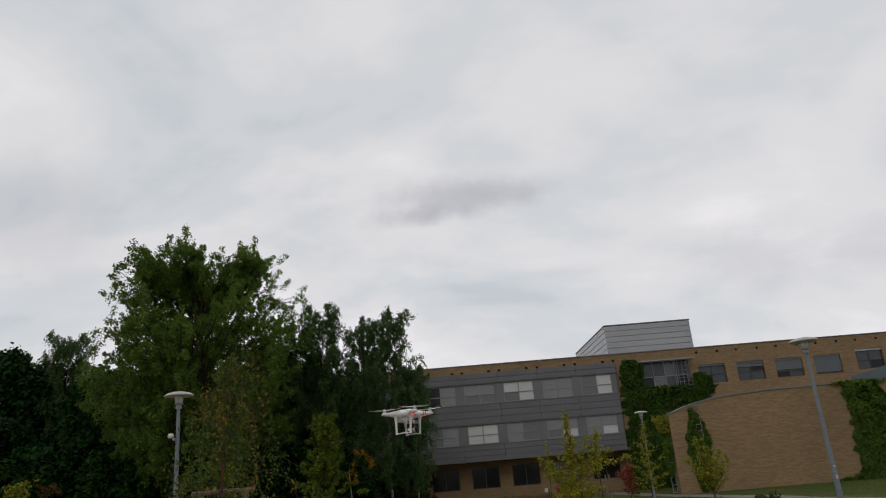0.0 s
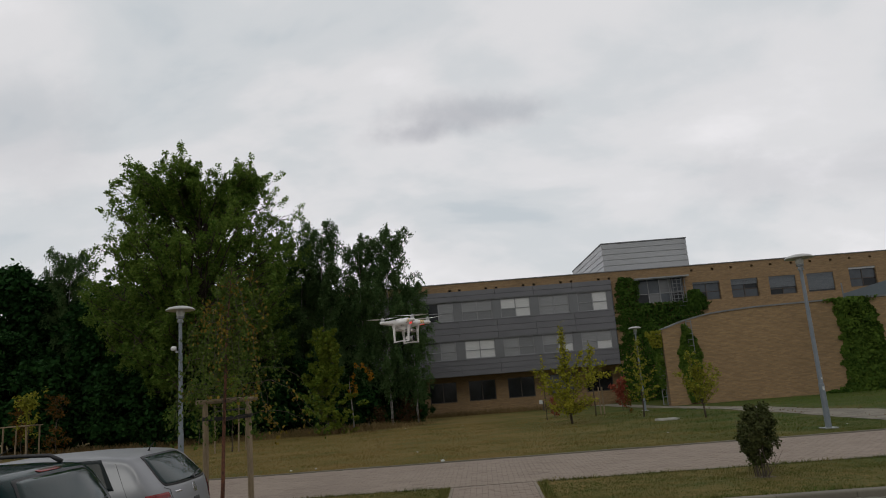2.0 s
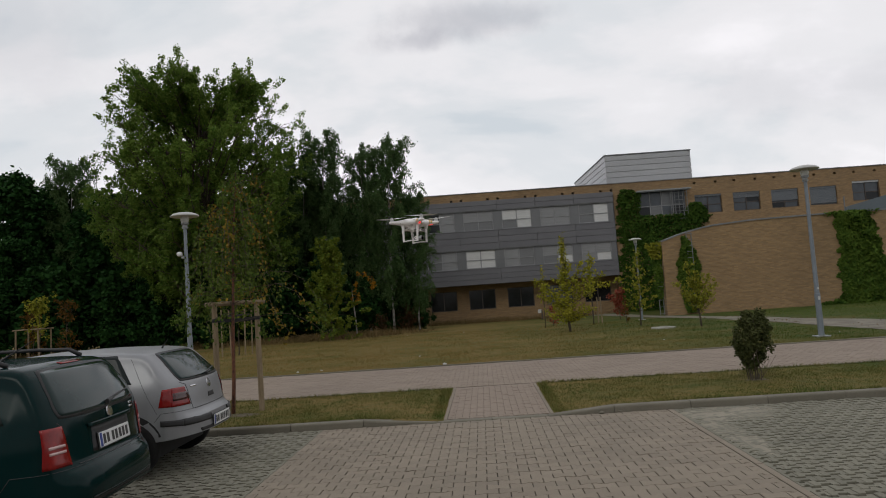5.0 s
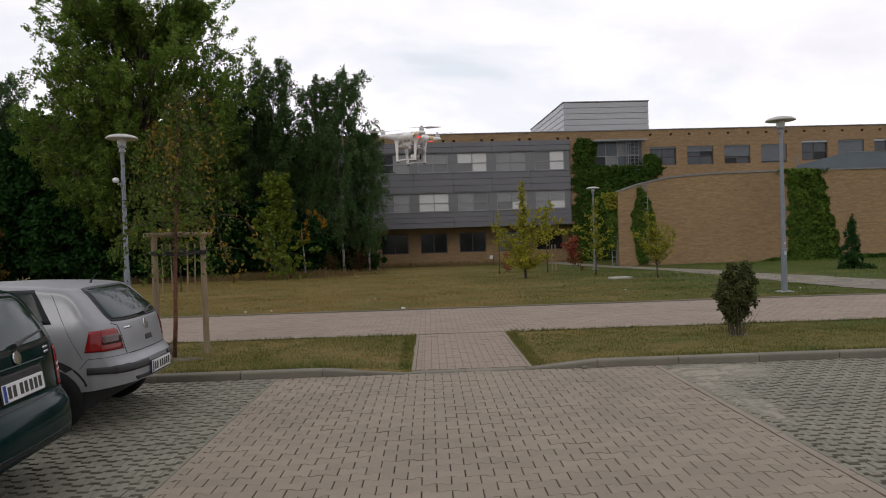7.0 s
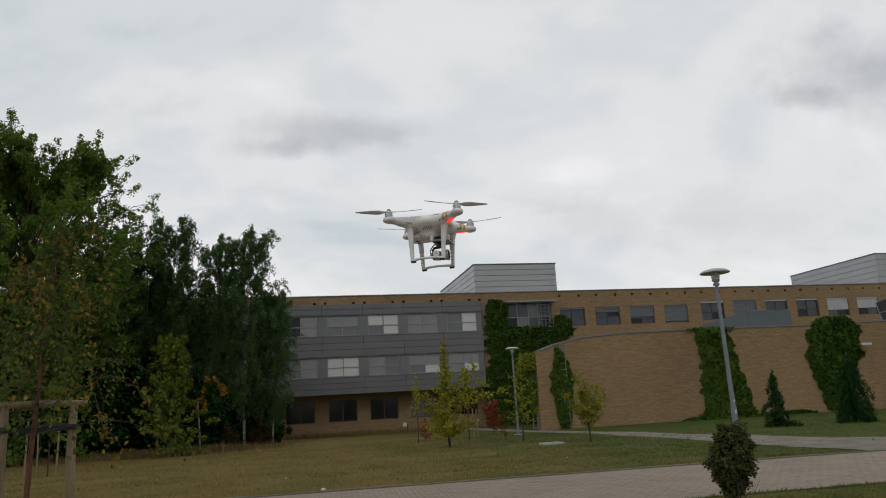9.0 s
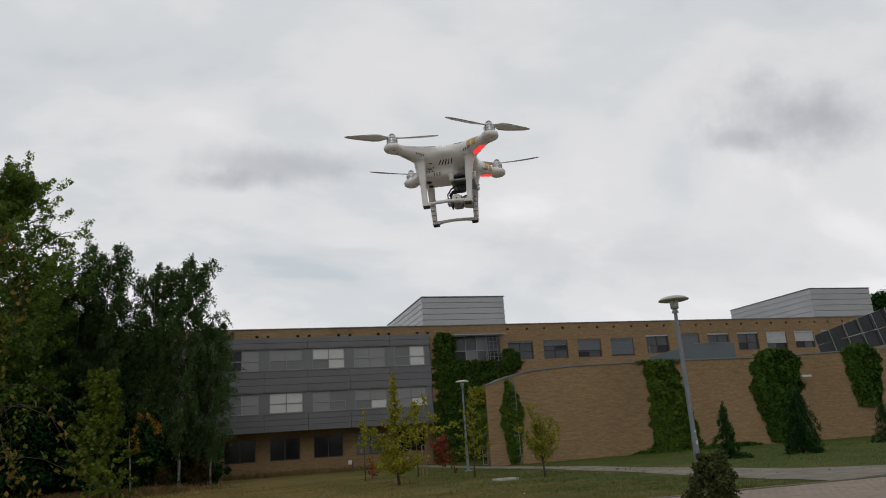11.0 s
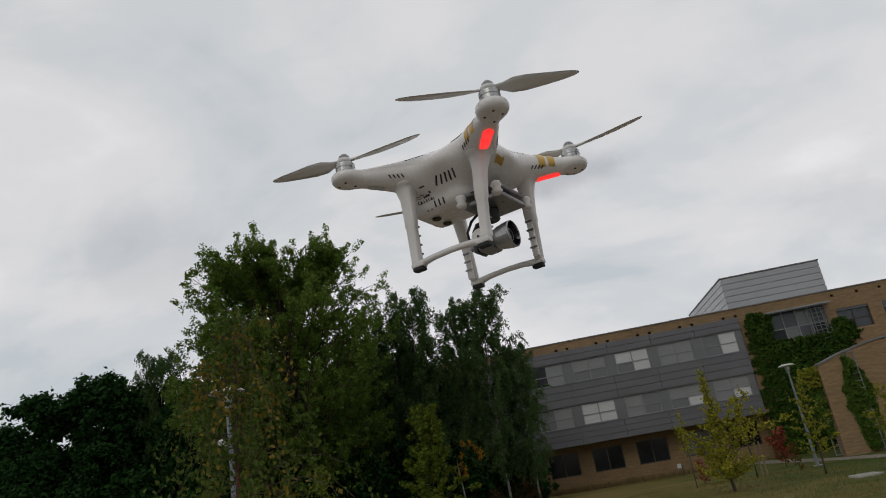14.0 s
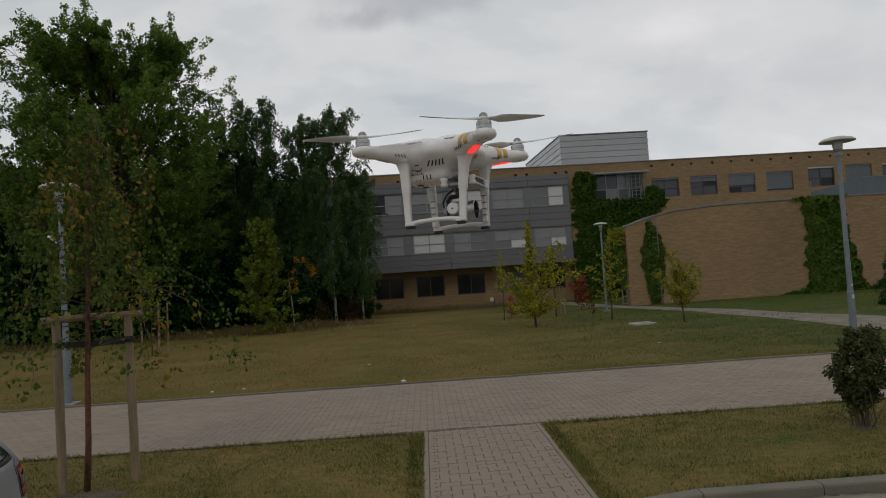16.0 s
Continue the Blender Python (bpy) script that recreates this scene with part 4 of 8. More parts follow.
def make_birch(seed, h, r, label):
    """A slender birch: a pale stem, steep limbs, and hanging strands of small leaves with air between them."""
    rng = np.random.default_rng(seed)
    t = thing("birch", pose(0, 0, 0), label, "tree", "birches")
    stem = limb_points(rng, (0, 0, -0.1), (rng.uniform(-0.3, 0.3), 0, h * 0.97), 0, 10, 0.02)
    part("trunk", tube(bmesh.new(), stem, [0.115 * (1 - 0.93 * k / 9) for k in range(10)], 8), M_BIRCH, t, smooth=True)
    lb = bmesh.new()
    C, Nn = [], []
    for i in range(58):
        f = 0.16 + 0.80 * (i + rng.uniform(0, 0.9)) / 58
        k = min(8, int(f * 9))
        p0 = stem[k] + (stem[k + 1] - stem[k]) * (f * 9 - k)
        az = i * 2.39996 + rng.uniform(-0.5, 0.5)
        reach = r * (0.25 + 0.75 * math.sin(math.pi * min(1.0, 0.18 + 0.80 * (1 - f)))) * rng.uniform(0.55, 1.12)
        d = np.array([math.cos(az), math.sin(az), 0])
        end = p0 + d * reach + np.array([0, 0, min(reach * rng.uniform(0.7, 1.3), h * 1.0 - p0[2])])
        pts = limb_points(rng, p0, end, 0.35, 5, 0.06)
        tube(lb, pts, [0.026 * (1.1 - f) * (1 - 0.8 * q / 4) + 0.004 for q in range(5)], 5, False)
        for s in range(15):
            u = (0.22 + 0.78 * (s + rng.uniform(0, 1)) / 15) * 3.999
            q = int(u)
            a = pts[q] + (pts[q + 1] - pts[q]) * (u - q) + rng.normal(size=3) * 0.10
            drop = rng.uniform(0.35, 1.35) * (1.15 - 0.55 * f)
            away = d * rng.uniform(0.0, 0.35) + rng.normal(size=3) * 0.16
            m = int(26 + 26 * drop)
            v = rng.uniform(0, 1, m)
            C.append(a + away * v[:, None] - np.array([0, 0, 1]) * (drop * v ** 1.3)[:, None] + rng.normal(size=(m, 3)) * 0.075)
            Nn.append(rng.normal(size=(m, 3)) + d * 0.5)
    part("branchwork", lb, M_BARK, t, smooth=True)
    part("crown", quads_mesh(leaf_quads(rng, np.concatenate(C), np.concatenate(Nn), 0.088, 1.5, 1.5), "crown"), M_LEAF_BIRCH, t)
    return t


birch = place(make_birch(41, 13.6, 1.95, "slender birch with drooping grey-green foliage"), -4.15, 48.0, 0, 1.0)
birch_b = place(make_birch(43, 13.6, 1.9, "slender birch with drooping grey-green foliage"), -8.45, 48.0, 0, 1.05)
again(birch_b, -5.85, 48.6, 130, 0.96)
again(birch_b, -10.1, 48.6, 200, 0.98)
again(birch, -2.45, 48.5, 80, 0.72, "smaller birch with drooping grey-green foliage beside the building")
again(birch, -11.9, 47.5, 260, 0.88)
again(birch, -26.8, 49.2, 100, 1.04)


def cone(f, az):
    return 1.75 * max(0.0, 1 - f) ** 0.75 * (0.75 + 0.25 * math.sin(5 * az + 11 * f)) + 0.06


place(make_tree("young_green_tree", 51, 5.4, 0.05, cone, 46, 5, 16, 0.110, 0.20, M_BARK, M_LEAF_YOUNG, "young fresh green tree in front of the dark birches", "tree", trunk_z=0.05, rise=-0.1, hang=0.1, spray=0.6), -7.15, 40.3)


def arched_sapling():
    """A thin pale stem that bows over, with small clusters of amber leaves along it and on short side shoots."""
    rng = np.random.default_rng(53)
    t = thing("autumn_sapling", pose(-6.0, 42.5, ground_level(-6.0, 42.5)), "thin bowed white-stemmed sapling with a few amber leaves", "tree")
    stem = [np.array(p) for p in ((0.0, 0, -0.1), (-0.03, 0, 0.9), (-0.10, 0.0, 1.9), (-0.16, 0.0, 2.7), (-0.14, 0.0, 3.2), (0.25, 0.0, 3.75), (0.66, -0.05, 3.85), (1.02, -0.08, 3.62), (1.24, -0.1, 3.22))]
    part("trunk", tube(bmesh.new(), stem[:5], [0.05, 0.045, 0.038, 0.028, 0.012], 7), M_BIRCH, t, smooth=True)
    part("branch", tube(bmesh.new(), [stem[3] * 0.5 + stem[4] * 0.5] + stem[5:], [0.012, 0.010, 0.008, 0.006, 0.004], 6), M_BARK, t, smooth=True)
    clumps = []
    for k, dx, dz, size in ((2, 0.22, 0.25, 0.16), (2, -0.10, 0.45, 0.13), (3, 0.32, -0.15, 0.20), (3, -0.18, -0.10, 0.15), (3, 0.38, -0.50, 0.16), (3, 0.15, 0.10, 0.17), (4, 0.22, 0.0, 0.13), (5, 0.05, 0.05, 0.15), (6, 0.0, -0.08, 0.16), (7, -0.05, -0.10, 0.20), (7, 0.12, -0.35, 0.19), (8, -0.02, -0.05, 0.20), (8, -0.15, -0.25, 0.13)):
        a = stem[k]
        b = a + np.array([dx, rng.uniform(-0.15, 0.15), dz])
        part("shoot", tube(bmesh.new(), [a, (a + b) / 2 + np.array([0, 0, 0.04]), b], [0.010, 0.007, 0.004], 5, False), M_BARK, t)
        clumps.append((*b, size))
    part("crown", quads_mesh(clump_leaves(rng, clumps, 22, 0.105, 1.3, 1.4, 0.6), "crown"), M_LEAF_AMBER, t)


arched_sapling()


# ---- saplings and shrubs on the lawn ----
def upright(r):
    return lambda f, a: r * max(0.08, math.sin(math.pi * min(1, 0.08 + 0.9 * (1 - f)))) * (0.8 + 0.25 * math.sin(2 * a + 6 * f))


def shoot_tree(name, seed, h, r, shoots, reach, rise, leaf, per, bark, leaves, label, category="tree", group="lawn saplings", clear=0.16, tip=0.05, arms=(), fan=False):
    """A young tree of straight shoots set along a stem, each lined tightly with leaves. reach(f): the shoot's length at the height fraction f; rise: its slope."""
    rng = np.random.default_rng(seed)
    t = thing(name, pose(0, 0, 0), label, category, group)
    stem = limb_points(rng, (0, 0, -0.05), (0.03 * h * rng.normal(), 0.0, h), 0, 7, 0.02)
    part("trunk", tube(bmesh.new(), stem, [r * (1.1 - 0.95 * k / 6) for k in range(7)], 8), bark, t, smooth=True)
    C, Nn = [], []

    def dress(pts, count, spread):
        for _ in range(count):
            u = rng.uniform(0.12, 1.0) * (len(pts) - 1) * 0.9999
            j = int(u)
            C.append(pts[j] + (pts[j + 1] - pts[j]) * (u - j) + rng.normal(size=3) * spread)
            Nn.append(rng.normal(size=3) + np.array([0, 0, 0.4]))
    for i in range(shoots):
        f = clear + (0.95 - clear) * ((i + rng.uniform(0, 0.7)) / shoots) ** (1.5 if fan else 1.1)
        k = min(5, int(f * 6))
        p0 = stem[k] + (stem[k + 1] - stem[k]) * (f * 6 - k)
        az = i * 2.39996 + rng.uniform(-0.4, 0.4)
        L = reach(f) * rng.uniform(0.7, 1.15)
        e = rise * rng.uniform(0.7, 1.3) * ((0.25 + 1.5 * f) if fan else 1.0)
        end = p0 + np.array([math.cos(az), math.sin(az), e]) * L / math.sqrt(1 + e * e)
        pts = limb_points(rng, p0, end, -0.15, 5, 0.05)
        part("shoot", tube(bmesh.new(), pts, [max(0.004, r * 0.32 * (1 - 0.8 * j / 4)) for j in range(5)], 5, False), bark, t)
        dress(pts, int(per * L * rng.uniform(0.6, 1.2)), tip)
    for z0, end in arms:
        end = np.array(end)
        pts = limb_points(rng, (0, 0, z0), end, 0.3, 6, 0.05)
        length = float(np.linalg.norm(end - np.array((0, 0, z0))))
        part("shoot", tube(bmesh.new(), pts, [max(0.005, r * 0.35 * (1 - 0.15 * j)) for j in range(6)], 5, False), bark, t)
        dress(pts[1:], int(per * 0.9 * length), tip * 1.2)
        for q in range(5):
            a = pts[1 + q % 4] + (pts[2 + q % 4] - pts[1 + q % 4]) * rng.uniform(0, 1)
            b = a + np.array([rng.normal() * 0.16, rng.normal() * 0.2, rng.uniform(0.08, 0.34)])
            part("shoot", tube(bmesh.new(), [a, (a + b) / 2, b], [0.007, 0.005, 0.003], 5, False), bark, t)
            dress([a, (a + b) / 2, b], int(per * 0.24), tip * 0.8)
    dress([np.array(p) for p in stem[2:]], int(per * h * 0.5), tip * 1.3)
    part("crown", quads_mesh(leaf_quads(rng, np.array(C), np.array(Nn), leaf, 1.3, 0.6), "crown"), leaves, t)
    return t


place(shoot_tree("golden_sapling", 61, 4.25, 0.055, 70, lambda f: 1.30 * (1 - f) ** 1.7 + 0.17, 0.95, 0.080, 66, M_BARK, M_LEAF_GOLD, "young lawn tree with golden-green leaves on upright shoots", clear=0.10, tip=0.06, fan=True,
                 arms=((1.0, (2.35, -0.3, 2.12)), (1.1, (1.35, 0.2, 3.20)), (1.2, (0.72, 0.1, 3.05)), (0.9, (-1.45, -0.2, 2.35)), (0.8, (-0.95, 0.2, 1.50)), (0.9, (1.75, 0.3, 2.45)))), 4.98, 30.8)
place(shoot_tree("olive_sapling", 62, 2.2, 0.035, 34, lambda f: 1.25 * (1.02 - f) ** 0.9, 1.0, 0.070, 72, M_BARK, M_LEAF_YELL, "small vase-shaped lawn tree with olive-yellow leaves", clear=0.24,
                 arms=((0.5, (-0.95, 0.1, 1.80)), (0.6, (-0.42, 0.0, 2.55)), (0.5, (0.78, 0.1, 1.65)), (0.6, (0.45, -0.1, 2.05)))), 9.60, 27.6)
place(shoot_tree("thin_sapling", 63, 3.5, 0.035, 30, lambda f: 1.05 * (1.06 - f) ** 0.6, 0.42, 0.080, 52, M_BARK, M_LEAF_YELL, "thin lawn tree with long airy shoots beside a lamp", clear=0.18), 8.42, 32.1, 10)
place(shoot_tree("golden_sapling", 64, 3.3, 0.03, 9, lambda f: 0.55 * (1.05 - f) ** 0.7, 1.0, 0.09, 50, M_BARK, M_LEAF_GOLD, "slim golden-leaved sapling behind the larger one", clear=0.45), 4.72, 37.0, 200)
place(shoot_tree("golden_sapling", 74, 3.6, 0.04, 12, lambda f: 0.9 * (1.05 - f) ** 0.7, 1.2, 0.10, 60, M_BARK, M_LEAF_YELL, "slim sapling with sparse yellow shoots", clear=0.45), 7.35, 37.5, 100)
place(shoot_tree("red_shrub", 65, 1.75, 0.02, 12, lambda f: 0.62 * (1.05 - f) ** 0.4, 0.8, 0.11, 62, M_BARK, M_LEAF_RED, "small red-leaved autumn shrub near the ivy", "shrub", "red shrubs", clear=0.10, tip=0.07, arms=((0.5, (-0.55, 0.0, 1.45)), (0.6, (0.32, 0.0, 1.75)))), 9.90, 42.2)
place(shoot_tree("red_shrub", 66, 1.0, 0.02, 8, lambda f: 0.4, 0.9, 0.10, 46, M_BARK, M_LEAF_RED, "low red-leaved shrub behind the golden sapling", "shrub", "red shrubs", clear=0.08, tip=0.06), 5.45, 39.3)
place(shoot_tree("small_sapling", 67, 1.2, 0.015, 9, lambda f: 0.38, 0.9, 0.075, 50, M_BARK, M_LEAF_ORANGE, "knee-high sapling with orange-yellow leaves", clear=0.1), 8.88, 36.6)
place(shoot_tree("brown_shrub", 77, 1.9, 0.02, 26, lambda f: 1.15 * (1.1 - f) ** 0.5, 0.35, 0.10, 40, M_BARK, M_LEAF_BROWN, "withered brown shrub at the foot of the birches", "shrub", "brown shrubs", clear=0.05, tip=0.07), -3.25, 48.6)
place(shoot_tree("brown_shrub", 78, 1.3, 0.02, 18, lambda f: 0.9 * (1.1 - f) ** 0.5, 0.5, 0.09, 40, M_BARK, M_LEAF_BROWN, "low withered brown shrub under the birches", "shrub", "brown shrubs", clear=0.05, tip=0.07), -4.9, 46.8)


def conifer(name, seed, h, reach, boughs, droop, label, wander=0.0, per=120, clear=0.05):
    """A young spruce: a leader, and boughs that reach out and hang, each fringed with short needles, air between them."""
    rng = np.random.default_rng(seed)
    t = thing(name, pose(0, 0, 0), label, "conifer", "conifers")
    stem = limb_points(rng, (0, 0, -0.05), (wander, 0, h), 0, 8, 0.03)
    part("trunk", tube(bmesh.new(), stem, [0.04 * (1 - 0.9 * k / 7) for k in range(8)], 7), M_BARK, t, smooth=True)
    C, Nn = [], []
    for i in range(boughs):
        f = clear + (0.96 - clear) * (i + rng.uniform(0, 0.8)) / boughs
        k = min(6, int(f * 7))
        p0 = stem[k] + (stem[k + 1] - stem[k]) * (f * 7 - k)
        az = i * 2.39996 + rng.uniform(-0.5, 0.5)
        L = reach(f, az) * rng.choice([0.55, 0.8, 1.0, 1.25])
        d = np.array([math.cos(az), math.sin(az), 0])
        fall = min(droop * L * rng.uniform(0.7, 1.3), p0[2] - 0.03)
        pts = [p0 + d * L * (1 - (1 - u) ** 1.6) + np.array([0, 0, 0.10 * L * math.sin(3.14 * u) - fall * u ** 1.7]) for u in (0, 0.2, 0.4, 0.6, 0.8, 1.0)]
        part("bough", tube(bmesh.new(), pts, [0.012 * (1 - 0.15 * q) for q in range(6)], 4, False), M_BARK, t)
        m = int(per * (L + 0.15))
        u = rng.uniform(0.08, 1, m) * 4.999
        P = np.array(pts)
        q = u.astype(int)
        a = P[q] + (P[q + 1] - P[q]) * (u - q)[:, None]
        C.append(a + rng.normal(size=(m, 3)) * np.array([0.05, 0.05, 0.03]) - np.array([0, 0, 1]) * rng.uniform(0, 0.13 + 0.12 * droop, m)[:, None])
        Nn.append(rng.normal(size=(m, 3)))
    u = rng.uniform(0.3, 1, 160) * 6.999
    P = np.array(stem)
    q = u.astype(int)
    C.append(P[q] + (P[q + 1] - P[q]) * (u - q)[:, None] + rng.normal(size=(160, 3)) * 0.03)
    Nn.append(rng.normal(size=(160, 3)))
    part("needles", quads_mesh(leaf_quads(rng, np.concatenate(C), np.concatenate(Nn), 0.040, 3.2, 2.0), "needles"), M_NEEDLE, t)
    return t


place(conifer("small_spruce", 71, 2.3, lambda f, a: 0.95 * (1 - f) ** 1.25 * (0.8 + 0.3 * math.sin(3 * a)) + 0.05, 34, 0.5, "small spruce with drooping tips on the lawn before the wall", per=240), 18.63, 29.2)
place(conifer("weeping_spruce", 72, 2.75, lambda f, a: (0.32 + 0.80 * (1 - f)) * (0.75 + 0.5 * max(0, math.cos(a - 0.2))), 48, 1.35, "weeping spruce with long hanging boughs in front of the ivy", 0.1, 300, 0.12), 21.55, 28.4)
place(conifer("small_spruce", 73, 2.0, lambda f, a: 0.85 * (1 - f) ** 0.85 + 0.06, 36, 0.45, "small spruce beside the wall"), 30.0, 32.0)


def evergreen_bush():
    rng = np.random.default_rng(81)
    t = thing("evergreen_bush", pose(4.58, 11.05, ground_level(4.58, 11.05) - 0.05), "upright dark evergreen bush with bare stems in the grass", "bush")
    clumps = []
    for k in range(11):
        bm = bmesh.new()
        az = rng.uniform(0, 6.28)
        r = rng.uniform(0.03, 0.16)
        top = (0.20 * math.cos(az) * rng.uniform(0.3, 1.2) - 0.05, 0.2 * math.sin(az), rng.uniform(0.7, 1.15))
        pts = limb_points(rng, (r * math.cos(az), r * math.sin(az), -0.03), top, 0, 5, 0.06)
        tube(bm, pts, [0.010, 0.009, 0.007, 0.005, 0.003], 5)
        part("stem", bm, M_BARK, t)
    for k in range(6):
        bm = bmesh.new()
        az = rng.uniform(-1.2, 1.2)
        tube(bm, limb_points(rng, (0.05, 0, 0.0), (0.05 + 0.30 * math.cos(az) * rng.uniform(0.5, 1.1), 0.25 * math.sin(az), rng.uniform(0.25, 0.55)), 0, 4, 0.1), [0.006, 0.005, 0.003, 0.002], 4)
        part("bare_twig", bm, M_BARK, t)
    for k in range(120):
        z = rng.uniform(0.32, 1.20)
        f = (z - 0.34) / 0.86
        az = rng.uniform(0, 6.28)
        R = 0.29 * max(0.05, math.sin(math.pi * min(1, 0.12 + 0.78 * f)) ** 0.8) * (1 + 0.45 * noise.noise((math.cos(az) * 1.4, math.sin(az) * 1.4, z * 3.1)))
        r = R * math.sqrt(rng.uniform(0.1, 1)) * rng.uniform(0.75, 1.15)
        clumps.append((r * math.cos(az) - 0.07 * (1 - f) + 0.05, r * math.sin(az), z, rng.uniform(0.045, 0.10)))
    V = clump_leaves(rng, clumps, 75, 0.030, 1.3, 1.7)
    part("foliage", quads_mesh(V, "foliage"), M_EVERGREEN, t)
    t.scale = (1.0, 1.0, 0.94)


evergreen_bush()


# ---- the staked weeping birch in the strip ----
def stake_frame(x, y, posts, h, label, r=0.045, bar=True, straps=True, lean=0.02, group="tree stakes"):
    t = thing("tree_stakes", pose(x, y, ground_level(x, y)), label, "tree stake", group)
    rng = np.random.default_rng(int(abs(x * 10)) + 3)
    tops = []
    for px, py in posts:
        bm = bmesh.new()
        dx, dy = rng.uniform(-lean, lean, 2)
        pts = [(px + dx * k / 4 * h, py + dy * k / 4 * h, -0.1 + (h + 0.1) * k / 4) for k in range(5)]
        tube(bm, pts, [r * rng.uniform(0.93, 1.08) for _ in pts], 10)
        tops.append(Vector(pts[-1]))
        part("post", bm, M_STAKE, t, smooth=False)
    if bar:
        for a, b in zip(tops, tops[1:]):
            d = (b - a).normalized() * 0.14
            bm = bmesh.new()
            tube(bm, [a - d + Vector((0, 0, 0.02)), (a + b) / 2 + Vector((0, 0, 0.025)), b + d + Vector((0, 0, 0.02))], [r * 0.8, r * 0.85, r * 0.75], 8)
            part("crossbar", bm, M_STAKE, t)
    if straps:
        for (px, py), (qx, qy) in zip(posts, posts[1:]):
            z = h - 0.24
            bm = bmesh.new()
            d = Vector((qx - px, qy - py, 0))
            n = Vector((-d.y, d.x, 0)).normalized() * 0.004
            for zz in (z,):
                m1 = Vector((px, py, zz))
                m2 = Vector((qx, qy, zz))
                mid = (m1 + m2) / 2 + Vector((0, 0, -0.02))
                strip = [m1, mid, m2]
                va = [bm.verts.new(p + n + Vector((0, 0, s))) for p in strip for s in (-0.03, 0.03)]
                vb = [bm.verts.new(p - n + Vector((0, 0, s))) for p in strip for s in (-0.03, 0.03)]
                for i in (0, 2):
                    bm.faces.new((va[i], va[i + 2], va[i + 3], va[i + 1]))
                    bm.faces.new((vb[i], vb[i + 1], vb[i + 3], vb[i + 2]))
                    bm.faces.new((va[i + 1], va[i + 3], vb[i + 3], vb[i + 1]))
                    bm.faces.new((va[i], vb[i], vb[i + 2], va[i + 2]))
            part("strap", bm, M_STRAP, t, "black rubber tree tie")
        for px, py in posts:
            bm = bmesh.new()
            lathe(bm, [(r * 1.12, -0.03), (r * 1.16, 0.0), (r * 1.12, 0.03)], 12, (px, py, h - 0.24))
            part("strap_loop", bm, M_STRAP, t, "black rubber loop")
    return t


stake_frame(-3.68, 11.25, [(-0.28, -0.17), (0.32, 0.17)], 1.76, "weathered wooden stakes, crossbar and black ties round a young birch")


def weeping_birch():
    rng = np.random.default_rng(91)
    x, y = -3.72, 11.15
    t = thing("weeping_birch", pose(x, y, ground_level(x, y)), "young weeping birch, copper bark, yellowing drooping leaves, tied to stakes", "tree")
    bm = bmesh.new()
    trunk = [np.array(p) for p in ((-0.03, -0.03, -0.1), (0.0, 0, 0.5), (0.02, 0.0, 1.2), (0.06, 0, 2.0), (0.09, 0.02, 2.8), (0.15, 0, 3.4), (0.2, 0, 3.9))]
    tube(bm, trunk, [0.034, 0.03, 0.027, 0.022, 0.017, 0.011, 0.004], 10)
    part("trunk", bm, M_REDBARK, t, smooth=True)
    C, CY_ = [], []
    for i in range(70):
        z0 = 1.45 + 2.35 * ((i + rng.uniform(0, 1)) / 70) ** 0.9
        k = min(5, max(0, next(j for j in range(6) if trunk[j + 1][2] >= z0)))
        f = (z0 - trunk[k][2]) / (trunk[k + 1][2] - trunk[k][2])
        p0 = trunk[k] * (1 - f) + trunk[k + 1] * f
        az = i * 2.39996 + rng.uniform(-0.4, 0.4)
        out = rng.uniform(0.2, 1.12) * (1.48 - 0.44 * (z0 - 1.45)) * (1.15 if math.cos(az) > 0 else 1.0)
        upz = rng.uniform(0.0, 0.25)
        drop = rng.uniform(0.5, 1.35) * (0.65 if z0 < 2.2 else 1.0)
        d = np.array([math.cos(az), math.sin(az), 0])
        pts = []
        for j in range(8):
            u = j / 7
            pts.append(p0 + d * out * (1 - (1 - u) ** 1.7) + np.array([0, 0, upz * math.sin(math.pi * min(1, u * 1.4)) - drop * max(0, u - 0.35) ** 1.5 * 1.9]) + rng.normal(size=3) * 0.03)
            pts[-1][2] = max(pts[-1][2], 1.1 + 0.02 * j)
        part("branch", tube(bmesh.new(), pts, [0.0055 * (1 - 0.85 * j / 7) for j in range(8)], 4, False), M_BARK, t)
        nl = int(66 * rng.uniform(0.45, 1.2))
        yellow = rng.uniform() < (0.20 if z0 > 2.3 else 0.06)
        for _ in range(nl):
            u = rng.uniform(0.15, 1.0) * 6.99
            j = int(u)
            p = pts[j] + (pts[j + 1] - pts[j]) * (u - j)
            (CY_ if yellow else C).append(np.concatenate([p + rng.normal(size=3) * np.array([0.05, 0.05, 0.06]) - np.array([0, 0, 0.03]), rng.normal(size=3) + d * 0.4]))
    for rows, mat, name in ((C, M_LEAF_NEAR, "crown"), (CY_, M_LEAF_NEAR_Y, "yellow_leaves")):
        rows = np.array(rows)
        part(name, quads_mesh(leaf_quads(rng, rows[:, :3], rows[:, 3:], 0.045, 1.4, 1.6), name), mat, t, "" if name == "crown" else "yellowed leaves")


weeping_birch()


